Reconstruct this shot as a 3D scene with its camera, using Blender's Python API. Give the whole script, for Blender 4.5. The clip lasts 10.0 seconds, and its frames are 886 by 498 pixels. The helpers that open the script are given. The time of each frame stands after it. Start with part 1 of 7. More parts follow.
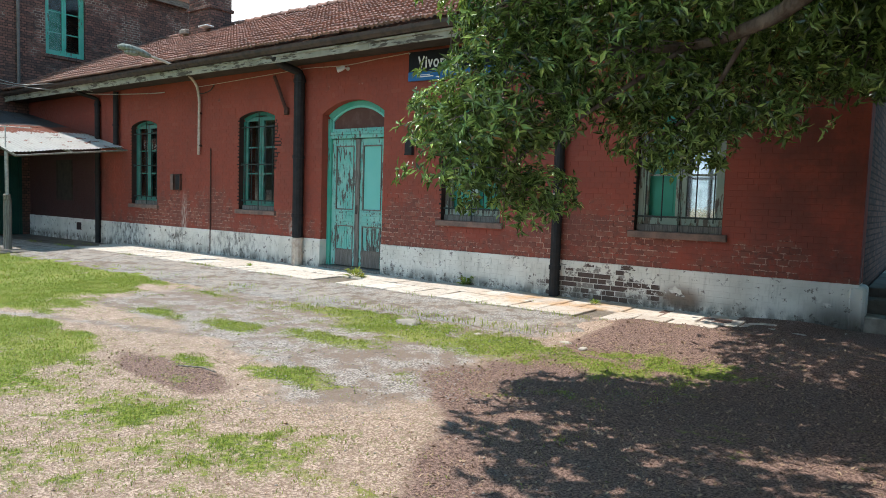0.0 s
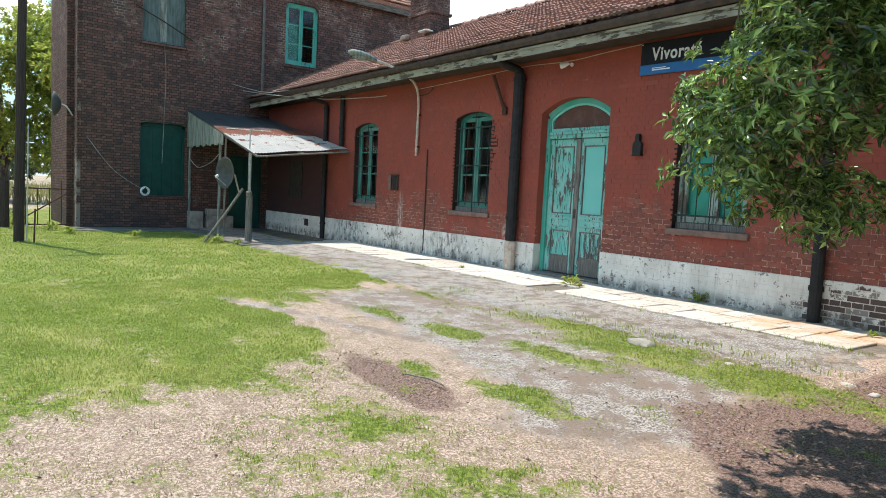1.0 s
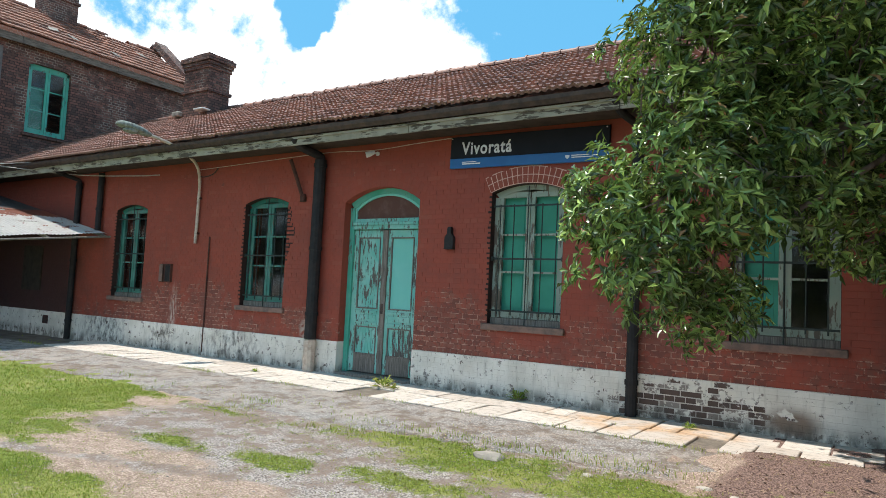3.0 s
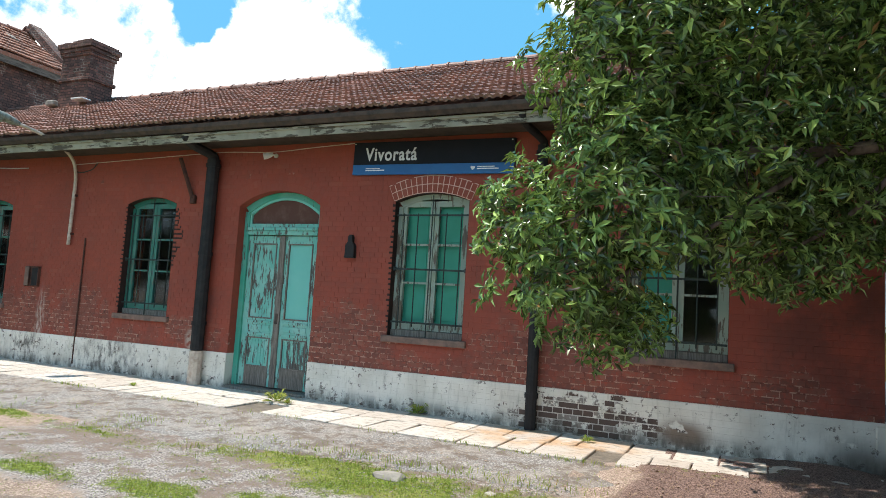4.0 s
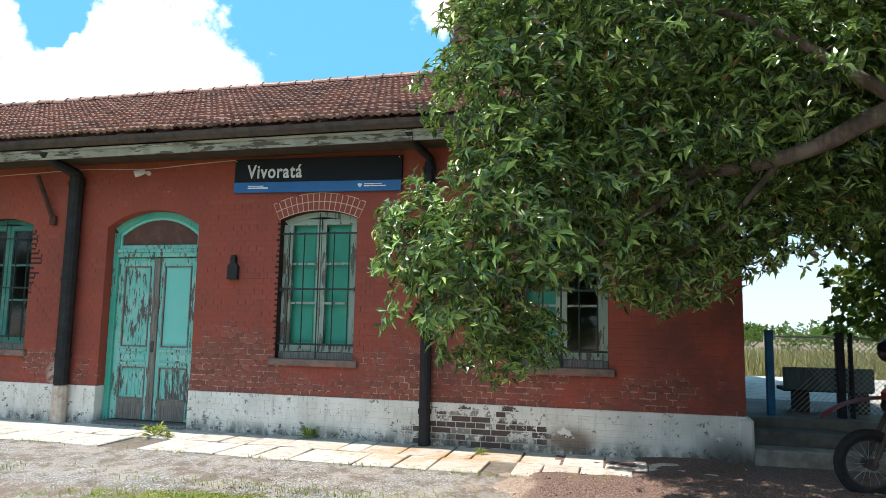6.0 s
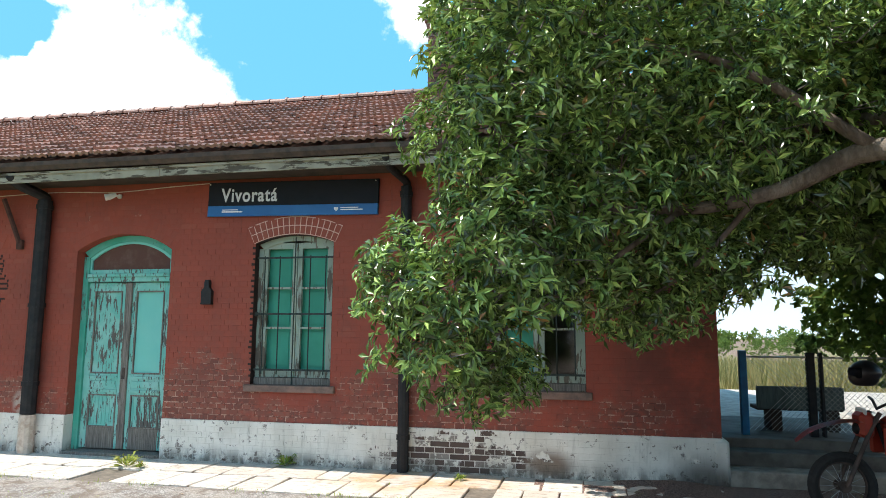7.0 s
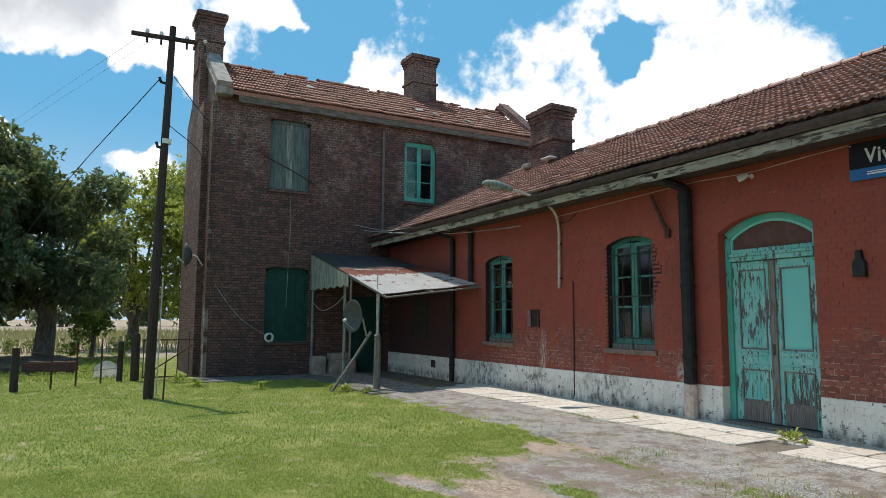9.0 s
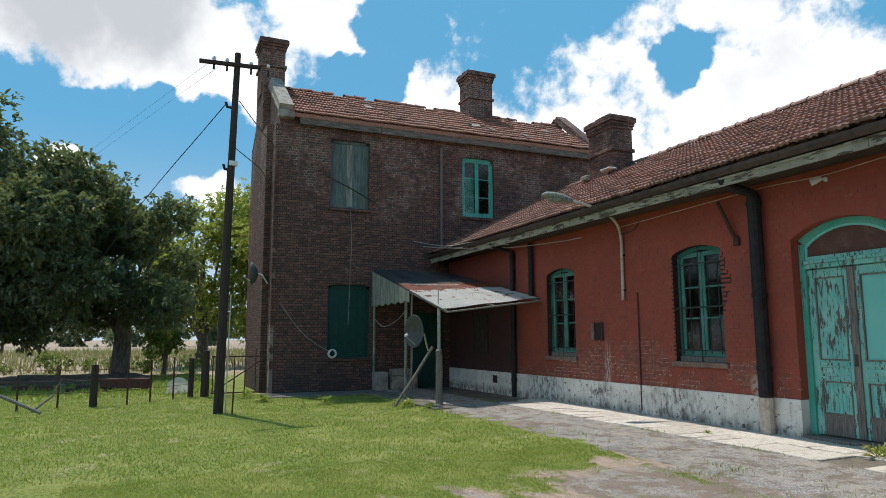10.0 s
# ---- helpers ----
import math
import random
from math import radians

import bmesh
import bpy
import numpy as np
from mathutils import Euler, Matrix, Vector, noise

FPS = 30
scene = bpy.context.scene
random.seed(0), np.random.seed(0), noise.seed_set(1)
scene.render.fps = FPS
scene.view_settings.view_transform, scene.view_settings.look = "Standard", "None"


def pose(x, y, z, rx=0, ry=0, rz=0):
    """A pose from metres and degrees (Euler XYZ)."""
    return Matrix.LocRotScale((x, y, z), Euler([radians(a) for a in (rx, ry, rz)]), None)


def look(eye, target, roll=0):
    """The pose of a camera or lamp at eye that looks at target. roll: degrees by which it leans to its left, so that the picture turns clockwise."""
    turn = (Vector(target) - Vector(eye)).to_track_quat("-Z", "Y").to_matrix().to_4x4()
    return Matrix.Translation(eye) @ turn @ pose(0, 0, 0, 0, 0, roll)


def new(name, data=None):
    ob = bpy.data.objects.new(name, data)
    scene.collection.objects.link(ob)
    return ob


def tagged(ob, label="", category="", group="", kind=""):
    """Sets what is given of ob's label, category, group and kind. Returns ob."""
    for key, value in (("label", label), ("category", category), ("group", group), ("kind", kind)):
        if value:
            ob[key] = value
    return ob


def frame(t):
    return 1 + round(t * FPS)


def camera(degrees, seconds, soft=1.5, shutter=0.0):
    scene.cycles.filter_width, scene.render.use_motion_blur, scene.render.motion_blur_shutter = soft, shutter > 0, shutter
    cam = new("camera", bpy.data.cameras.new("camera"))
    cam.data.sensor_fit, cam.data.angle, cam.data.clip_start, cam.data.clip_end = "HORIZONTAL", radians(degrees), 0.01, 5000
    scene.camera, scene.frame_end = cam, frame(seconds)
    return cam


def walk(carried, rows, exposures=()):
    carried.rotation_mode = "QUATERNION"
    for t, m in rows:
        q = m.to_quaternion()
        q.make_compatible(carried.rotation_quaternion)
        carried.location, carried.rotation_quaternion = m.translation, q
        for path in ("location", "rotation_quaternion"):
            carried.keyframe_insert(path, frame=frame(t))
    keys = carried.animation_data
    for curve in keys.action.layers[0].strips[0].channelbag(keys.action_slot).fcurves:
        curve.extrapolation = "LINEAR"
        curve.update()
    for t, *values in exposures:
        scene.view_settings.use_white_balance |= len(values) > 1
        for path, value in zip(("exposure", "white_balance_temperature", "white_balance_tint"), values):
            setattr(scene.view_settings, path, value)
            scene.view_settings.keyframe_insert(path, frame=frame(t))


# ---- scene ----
cam = camera(66.7, 10.0, soft=0.7)
PATH = [
    (0, (9.393, -8.822, 1.326), (8.21, -7.217, 1.181), 1.8),
    (0.5, (9.078, -8.746, 1.35), (7.535, -7.486, 1.173), 1.1),
    (1, (8.716, -8.641, 1.319), (7.126, -7.439, 1.158), 2.9),
    (1.5, (8.352, -8.668, 1.373), (6.816, -7.403, 1.174), 2.5),
    (2, (7.971, -8.469, 1.404), (6.509, -7.105, 1.348), 2.6),
    (2.5, (7.747, -8.477, 1.434), (6.479, -6.937, 1.569), 5.1),
    (3, (7.582, -8.474, 1.386), (6.486, -6.806, 1.52), 2.8),
    (4.5, (7.347, -8.251, 1.444), (6.61, -6.402, 1.637), 3.5),
    (5, (7.323, -8.301, 1.45), (6.652, -6.427, 1.647), 1.7),
    (5.5, (7.294, -8.335, 1.449), (6.715, -6.432, 1.656), 1.3),
    (7, (7.239, -8.367, 1.663), (6.821, -6.427, 1.918), 0.4),
    (7.5, (7.145, -8.428, 1.75), (6.469, -6.559, 1.97), -0.1),
    (8, (7.139, -8.567, 1.64), (5.838, -7.065, 1.872), -1.1),
    (8.5, (7.118, -8.652, 1.524), (5.479, -7.53, 1.756), -0.2),
    (9, (7.047, -8.632, 1.49), (5.299, -7.684, 1.701), 0.3),
    (9.5, (7.015, -8.527, 1.387), (5.217, -7.696, 1.657), -0.8),
    (10, (7.018, -8.665, 1.422), (5.2, -7.874, 1.684), -0.2),
]
EXPOSURES = [(0.0, 0.30), (0.5, 0.5), (1.0, 0.45), (2.0, 0.55), (2.5, 0.5), (3.0, 0.22), (4.5, 0.36), (5.5, 0.42), (7.0, 0.55), (7.8, 0.28), (8.5, -0.03), (10.0, -0.26)]
walk(cam, [(t, look(eye, target, roll)) for t, eye, target, roll in PATH], EXPOSURES)

# ---- light ----
SUN_EL, SUN_X, SUN_Y = radians(67.5), -0.956, -0.292
sun = new("sun", bpy.data.lights.new("sun", "SUN"))
sun.data.energy, sun.data.angle, sun.data.color = 4.8, radians(0.53), (1.0, 0.95, 0.87)
sun.matrix_world = look((-20, -8, 40), (-20 - SUN_X * math.cos(SUN_EL) * 10, -8 - SUN_Y * math.cos(SUN_EL) * 10, 40 - math.sin(SUN_EL) * 10))


class Nodes:
    """A short hand for building node trees."""

    def __init__(self, tree):
        self.tree = tree

    def node(self, kind, **props):
        n = self.tree.nodes.new(kind)
        for key, value in props.items():
            setattr(n, key, value)
        return n

    def put(self, socket, value):
        if isinstance(value, bpy.types.NodeSocket):
            self.tree.links.new(value, socket)
        elif isinstance(value, (tuple, list)) and socket.type == "RGBA" and len(value) == 3:
            socket.default_value = (*value, 1)
        else:
            socket.default_value = value

    def math(self, op, a, b=0.0, clamp=False):
        n = self.node("ShaderNodeMath", operation=op, use_clamp=clamp)
        self.put(n.inputs[0], a), self.put(n.inputs[1], b)
        return n.outputs[0]

    def vmath(self, op, a, b=(0, 0, 0)):
        n = self.node("ShaderNodeVectorMath", operation=op)
        self.put(n.inputs[0], a), self.put(n.inputs[1], b)
        return n.outputs["Value"] if op in ("DISTANCE", "LENGTH", "DOT_PRODUCT") else n.outputs[0]

    def remap(self, v, a, b, c=0.0, d=1.0, smooth=True):
        n = self.node("ShaderNodeMapRange", interpolation_type="SMOOTHSTEP" if smooth else "LINEAR")
        for key, value in zip(range(5), (v, a, b, c, d)):
            self.put(n.inputs[key], value)
        return n.outputs[0]

    def mix(self, f, a, b, blend="MIX"):
        n = self.node("ShaderNodeMix", data_type="RGBA", blend_type=blend)
        self.put(n.inputs[0], f), self.put(n.inputs[6], a), self.put(n.inputs[7], b)
        return n.outputs[2]

    def noise(self, vec, scale, detail=4.0, rough=0.55, warp=0.0):
        n = self.node("ShaderNodeTexNoise")
        self.put(n.inputs["Vector"], vec)
        for key, value in (("Scale", scale), ("Detail", detail), ("Roughness", rough), ("Distortion", warp)):
            self.put(n.inputs[key], value)
        return n.outputs["Fac"]

    def place(self):
        return self.node("ShaderNodeNewGeometry").outputs["Position"]

    def chance(self):
        a = self.node("ShaderNodeNewGeometry").outputs["Random Per Island"]
        b = self.node("ShaderNodeObjectInfo").outputs["Random"]
        return self.math("FRACT", self.math("ADD", a, b))

    def axes(self, vec):
        n = self.node("ShaderNodeSeparateXYZ")
        self.put(n.inputs[0], vec)
        return n.outputs[0], n.outputs[1], n.outputs[2]

    def join(self, x, y, z):
        n = self.node("ShaderNodeCombineXYZ")
        for s, v in zip(n.inputs, (x, y, z)):
            self.put(s, v)
        return n.outputs[0]

    def most(self, items):
        total = items[0]
        for item in items[1:]:
            total = self.math("MAXIMUM", total, item)
        return total


# sky with summer cumulus
world = bpy.data.worlds.new("sky")
scene.world = world
world.use_nodes = True
w = Nodes(world.node_tree)
world.node_tree.nodes.clear()
sky = w.node("ShaderNodeTexSky", sky_type="NISHITA", sun_disc=False, sun_elevation=SUN_EL, sun_rotation=radians(253))
sky.air_density, sky.dust_density, sky.ozone_density = 1.0, 0.6, 1.6
way = w.node("ShaderNodeTexCoord").outputs["Generated"]
puffs = w.noise(way, 7.0, 9.0, 0.62)
fine = w.noise(way, 26.0, 6.0, 0.6)
warp = w.node("ShaderNodeTexNoise")
w.put(warp.inputs["Vector"], way)
warp.inputs["Scale"].default_value, warp.inputs["Detail"].default_value = 13.0, 5.0
CLOUDS = ((-0.648, 0.674, 0.300, 0.17), (-0.563, 0.745, 0.33, 0.12), (-0.77, 0.545, 0.27, 0.18), (-0.85, 0.40, 0.29, 0.13),
          (-0.60, 0.67, 0.42, 0.10), (-0.93, -0.07, 0.42, 0.20), (-0.92, 0.09, 0.37, 0.11), (-0.87, 0.17, 0.46, 0.08),
          (-0.965, -0.115, 0.24, 0.06), (-0.972, 0.067, 0.215, 0.05), (-0.882, 0.258, 0.395, 0.03), (-0.22, 0.862, 0.454, 0.06), (-0.88, 0.25, 0.40, 0.03),
          (-0.80, -0.35, 0.5, 0.25), (-0.2, -0.8, 0.5, 0.3), (0.7, -0.5, 0.45, 0.3), (0.75, 0.5, 0.35, 0.25))
cover = w.most([w.math("SUBTRACT", 1.0, w.math("DIVIDE", w.vmath("DISTANCE", way, c[:3]), c[3])) for c in CLOUDS])
bent = w.vmath("ADD", way, w.vmath("MULTIPLY", w.vmath("SUBTRACT", warp.outputs["Color"], (0.5, 0.5, 0.5)), (0.13, 0.13, 0.10)))
hole = w.remap(w.vmath("DISTANCE", bent, (-0.678, 0.637, 0.372)), 0.0, 0.047, 1.5, 0.0)
band = w.most([w.remap(w.vmath("DISTANCE", bent, c), 0.02, 0.07, 2.0, 0.0) for c in ((-0.952, -0.16, 0.285), (-0.957, -0.07, 0.28), (-0.961, 0.0, 0.277), (-0.959, 0.07, 0.276), (-0.86, 0.30, 0.42), (-0.886, 0.268, 0.36))])
cover = w.math("SUBTRACT", w.math("SUBTRACT", cover, hole), band)
cover = w.math("ADD", w.math("ADD", cover, w.math("MULTIPLY", w.math("SUBTRACT", puffs, 0.5), 2.6)), w.math("MULTIPLY", w.math("SUBTRACT", fine, 0.5), 0.9))
cloud = w.remap(cover, 0.0, 0.42)
veil = w.most([w.remap(w.vmath("DISTANCE", bent, c), 0.0, 0.15, 0.55, 0.0) for c in ((-0.912, -0.02, 0.43), (-0.90, -0.12, 0.44))])
thick = w.remap(w.math("ADD", w.math("ADD", w.noise(way, 5.0, 5.0), w.math("MULTIPLY", cover, 0.1)), veil), 0.56, 1.0)
white = w.mix(thick, (13.5, 13.6, 13.8), (7.6, 8.0, 8.6))
low = w.remap(w.axes(way)[2], 0.0, 0.30, 0.80, 0.0)
blue = w.mix(0.75, sky.outputs[0], (1.5, 5.9, 9.9))
hazy = w.mix(low, blue, (8.5, 9.6, 10.6))
back = w.node("ShaderNodeBackground")
w.put(back.inputs["Color"], w.mix(cloud, hazy, white))
back.inputs["Strength"].default_value = 0.095
w.tree.links.new(back.outputs[0], w.node("ShaderNodeOutputWorld").inputs[0])

# ---- materials ----
def material(name, build, rough=0.8, metal=0.0):
    m = bpy.data.materials.new(name)
    m.use_nodes = True
    n = Nodes(m.node_tree)
    bsdf = m.node_tree.nodes["Principled BSDF"]
    bsdf.inputs["Roughness"].default_value, bsdf.inputs["Metallic"].default_value = rough, metal
    bsdf.inputs["Specular IOR Level"].default_value = 0.35
    n.bsdf = bsdf
    out = build(n)
    n.put(bsdf.inputs["Base Color"], out)
    return m


def relief(n, height, depth, amount=1.0):
    b = n.node("ShaderNodeBump")
    n.put(b.inputs["Height"], height)
    b.inputs["Distance"].default_value, b.inputs["Strength"].default_value = depth, amount
    n.put(n.bsdf.inputs["Normal"], b.outputs[0])


def lobe(n, p, x, z, rx, rz):
    """1 in the middle of a patch of the front wall, 0 outside."""
    px, _, pz = n.axes(p)
    dx = n.math("DIVIDE", n.math("SUBTRACT", px, x), rx)
    dz = n.math("DIVIDE", n.math("SUBTRACT", pz, z), rz)
    return n.remap(n.vmath("LENGTH", n.join(dx, 0.0, dz)), 0.3, 1.0, 1.0, 0.0)


RED, RED_DARK, LIME = (0.345, 0.073, 0.045), (0.19, 0.042, 0.030), (0.52, 0.32, 0.245)


def wear_mask(n, p):
    """Where the red paint has gone from the joints: low on the wall, in ragged patches."""
    z = n.axes(p)[2]
    low = n.remap(z, 0.55, 1.25, 1.0, 0.0)
    near = n.most([lobe(n, p, x, 0.8, rx, rz) for x, rx, rz in ((2.2, 1.4, 0.85), (5.4, 2.2, 0.8), (-3.4, 1.2, 0.95), (-5.2, 2.0, 0.85), (7.9, 0.5, 0.25), (-0.9, 0.7, 0.4))])
    near = n.math("MAXIMUM", near, n.math("MULTIPLY", low, 0.6))
    ragged = n.noise(p, 2.6, 7.0, 0.72)
    return n.remap(n.math("ADD", n.math("MULTIPLY", near, 0.50), n.math("MULTIPLY", n.math("SUBTRACT", ragged, 0.5), 1.9)), 0.20, 0.42)


def red_wall(n, joints=False):
    p = n.place()
    big, small = n.noise(p, 0.9, 5.0, 0.6), n.noise(p, 14.0, 4.0, 0.6)
    col = n.mix(n.remap(big, 0.34, 0.70), RED, (0.285, 0.065, 0.043))
    col = n.mix(n.math("MULTIPLY", n.remap(small, 0.5, 0.8), 0.35), col, RED_DARK)
    col = n.mix(n.math("MULTIPLY", n.remap(n.noise(n.vmath("MULTIPLY", p, (3.0, 1.0, 0.35)), 2.0, 5.0), 0.55, 0.75), 0.35), col, (0.27, 0.085, 0.06))
    if not joints:
        col = n.mix(n.math("MULTIPLY", n.chance(), 0.34), col, (0.215, 0.056, 0.038))
        odd = n.math("GREATER_THAN", n.chance(), 0.93)
        col = n.mix(n.math("MULTIPLY", odd, 0.3), col, (0.38, 0.11, 0.070))
        gone = n.math("MULTIPLY", wear_mask(n, p), n.remap(n.noise(p, 16.0, 5.0, 0.65), 0.38, 0.54))
        col = n.mix(n.math("MULTIPLY", gone, 0.8), col, n.mix(n.chance(), (0.30, 0.125, 0.085), (0.12, 0.050, 0.042)))
    else:
        col = n.mix(0.10, col, RED_DARK)
        left = n.remap(n.noise(p, 13.0, 5.0, 0.7), 0.42, 0.56)
        col = n.mix(n.math("MULTIPLY", n.math("MULTIPLY", wear_mask(n, p), left), 0.95), col, LIME)
        col = n.mix(n.math("MULTIPLY", n.math("MULTIPLY", wear_mask(n, p), n.math("SUBTRACT", 1.0, left)), 0.7), col, (0.10, 0.045, 0.038))
    dull = n.math("MULTIPLY", n.remap(n.noise(p, 1.6, 8.0, 0.75), 0.44, 0.64), n.remap(n.axes(p)[2], 0.5, 2.6, 0.75, 0.25))
    col = n.mix(dull, col, (0.185, 0.060, 0.045))
    drip = n.remap(n.noise(n.vmath("MULTIPLY", p, (7.0, 1.0, 0.5)), 1.5, 6.0, 0.7), 0.56, 0.72)
    col = n.mix(n.math("MULTIPLY", drip, 0.35), col, (0.13, 0.05, 0.04))
    # Dark brick tone under the canopy, its shade put into the wall colour too
    canopy_shade = n.math("MULTIPLY", n.remap(n.math("ADD", n.axes(p)[0], n.noise(p, 1.5, 5.0)), -8.2, -7.2, 1.0, 0.0), n.remap(n.axes(p)[2], 2.5, 3.3, 1.0, 0.25))
    col = n.mix(n.math("MULTIPLY", canopy_shade, 0.9), col, (0.050, 0.026, 0.026))
    # East end: dark staining and the tree's shade, both mixed into the brick colour
    grime_shade = n.math("MULTIPLY", lobe(n, p, 8.3, 1.9, 1.1, 2.4), n.remap(n.noise(p, 1.8, 6.0, 0.68), 0.36, 0.60))
    col = n.mix(n.math("MULTIPLY", grime_shade, 0.6), col, (0.115, 0.040, 0.032))
    smear = n.math("MULTIPLY", lobe(n, p, -4.45, 0.75, 0.16, 0.75), n.remap(n.noise(n.vmath("MULTIPLY", p, (5.0, 1.0, 1.0)), 5.0, 4.0), 0.4, 0.6))
    col = n.mix(n.math("MULTIPLY", smear, 0.6), col, (0.60, 0.50, 0.44))
    smear = n.math("MULTIPLY", lobe(n, p, -0.78, 0.66, 0.13, 0.22), n.remap(n.noise(p, 7.0, 3.0), 0.38, 0.5))
    col = n.mix(n.math("MULTIPLY", smear, 0.8), col, (0.50, 0.42, 0.36))
    relief(n, n.noise(p, 60.0, 4.0, 0.7), 0.005, 0.6)
    return col


def plinth_paint(n, joints=False):
    p = n.place()
    x, _, z = n.axes(p)
    flake = n.noise(p, 9.0, 7.0, 0.68)
    zone = n.most([lobe(n, p, 5.6, 0.12, 1.25, 0.50), n.math("MULTIPLY", lobe(n, p, 1.8, 0.03, 0.6, 0.3), 0.6), n.math("MULTIPLY", lobe(n, p, 3.3, 0.0, 1.6, 0.2), 0.5)])
    zone = n.math("MAXIMUM", zone, n.remap(z, 0.0, 0.16, 0.3, 0.0))
    bare = n.remap(n.math("ADD", flake, n.math("MULTIPLY", zone, 0.17)), 0.585, 0.64)
    if not joints:
        lost = n.math("ADD", n.math("ADD", n.chance(), n.math("MULTIPLY", lobe(n, p, 5.65, 0.16, 1.2, 0.48), 0.62)), n.math("MULTIPLY", n.math("SUBTRACT", flake, 0.5), 1.1))
        bare = n.math("MAXIMUM", n.math("MULTIPLY", bare, 0.75), n.remap(lost, 1.02, 1.10))
    else:
        bare = n.math("MULTIPLY", bare, 0.5)
    white = n.mix(n.remap(n.noise(p, 2.5, 5.0), 0.35, 0.7), (0.80, 0.76, 0.69), (0.66, 0.62, 0.55))
    white = n.mix(n.math("MULTIPLY", n.remap(n.noise(n.vmath("MULTIPLY", p, (4.0, 1.0, 0.5)), 4.0, 6.0, 0.7), 0.52, 0.75), 0.5), white, (0.30, 0.27, 0.22))
    under = n.mix(n.noise(p, 6.0, 3.0), (0.055, 0.045, 0.042), (0.16, 0.10, 0.08)) if not joints else (0.34, 0.30, 0.26)
    col = n.mix(bare, white, under)
    mould = n.math("MULTIPLY", lobe(n, p, 8.5, 0.0, 0.55, 0.42), n.remap(n.noise(p, 4.0, 4.0), 0.30, 0.40))
    col = n.mix(n.math("MULTIPLY", mould, 0.8), col, (0.06, 0.055, 0.05))
    bald = n.math("MULTIPLY", lobe(n, p, 6.75, 0.14, 0.40, 0.24), n.remap(n.noise(p, 5.0, 3.0), 0.38, 0.44))
    col = n.mix(bald, col, (0.27, 0.20, 0.155))
    grime_shade = n.most([lobe(n, p, -4.75, 0.22, 0.6, 0.55), lobe(n, p, -6.8, 0.3, 1.1, 0.6), lobe(n, p, -2.6, 0.25, 1.0, 0.5)])
    soot = n.math("MULTIPLY", grime_shade, n.remap(n.noise(n.vmath("MULTIPLY", p, (1.6, 1.0, 0.8)), 6.0, 6.0, 0.7), 0.42, 0.66))
    col = n.mix(n.math("MULTIPLY", soot, 0.9), col, (0.09, 0.078, 0.068))
    foot = n.math("MULTIPLY", n.remap(z, 0.0, 0.22, 1.0, 0.0), n.remap(n.noise(n.vmath("MULTIPLY", p, (1.0, 1.0, 0.4)), 5.0, 7.0, 0.72), 0.36, 0.60))
    col = n.mix(n.math("MULTIPLY", foot, 0.8), col, (0.085, 0.070, 0.056))
    relief(n, n.math("ADD", flake, n.noise(p, 50.0, 3.0)), 0.008, 0.7)
    return col


def old_brick(n):
    """Sooty brown house brick in English bond, pale lime in the joints in places."""
    p = n.place()
    x, y, z = n.axes(p)
    b = n.node("ShaderNodeTexBrick")
    b.offset, b.squash = 0.5, 0.5
    b.squash_frequency = 2
    n.put(b.inputs["Vector"], n.join(n.math("ADD", x, y), z, 0.0))
    for key, value in (("Scale", 1.0), ("Mortar Size", 0.010), ("Mortar Smooth", 0.25), ("Bias", 0.0), ("Brick Width", 0.25), ("Row Height", 0.0755)):
        b.inputs[key].default_value = value
    n.put(b.inputs["Color1"], (0.225, 0.108, 0.084))
    n.put(b.inputs["Color2"], (0.088, 0.056, 0.050))
    patch = n.noise(p, 0.8, 5.0, 0.6)
    limed = n.remap(n.math("ADD", n.math("ADD", patch, n.math("MULTIPLY", n.noise(p, 5.0, 4.0), 0.35)), n.remap(z, 3.0, 8.0, -0.10, 0.09)), 0.70, 0.84)
    n.put(b.inputs["Mortar"], n.mix(limed, (0.055, 0.035, 0.030), (0.33, 0.27, 0.22)))
    col = n.mix(n.math("MULTIPLY", n.remap(n.noise(p, 11.0, 5.0), 0.45, 0.75), 0.6), b.outputs["Color"], (0.035, 0.028, 0.027))
    col = n.mix(n.math("MULTIPLY", n.remap(n.noise(p, 1.7, 6.0, 0.7), 0.52, 0.74), 0.55), col, (0.19, 0.085, 0.06))
    soot = n.math("MULTIPLY", n.remap(z, 0.0, 1.1, 1.0, 0.0), n.remap(n.noise(p, 2.2, 5.0), 0.3, 0.6))
    col = n.mix(n.math("MULTIPLY", soot, 0.6), col, (0.05, 0.042, 0.04))
    relief(n, n.math("ADD", n.math("MULTIPLY", b.outputs["Fac"], -1.2), n.noise(p, 40.0, 4.0)), 0.012, 0.8)
    return col


def clay(n, a=(0.330, 0.150, 0.105), b=(0.165, 0.080, 0.060)):
    p = n.place()
    col = n.mix(n.remap(n.chance(), 0.0, 1.0, 0.15, 0.85), a, b)
    col = n.mix(n.math("MULTIPLY", n.remap(n.noise(p, 24.0, 6.0, 0.7), 0.50, 0.62), 0.6), col, (0.44, 0.33, 0.28))
    col = n.mix(n.math("MULTIPLY", n.remap(n.noise(p, 1.1, 5.0), 0.5, 0.7), 0.55), col, (0.075, 0.055, 0.052))
    relief(n, n.noise(p, 70.0, 3.0), 0.004, 0.5)
    return col


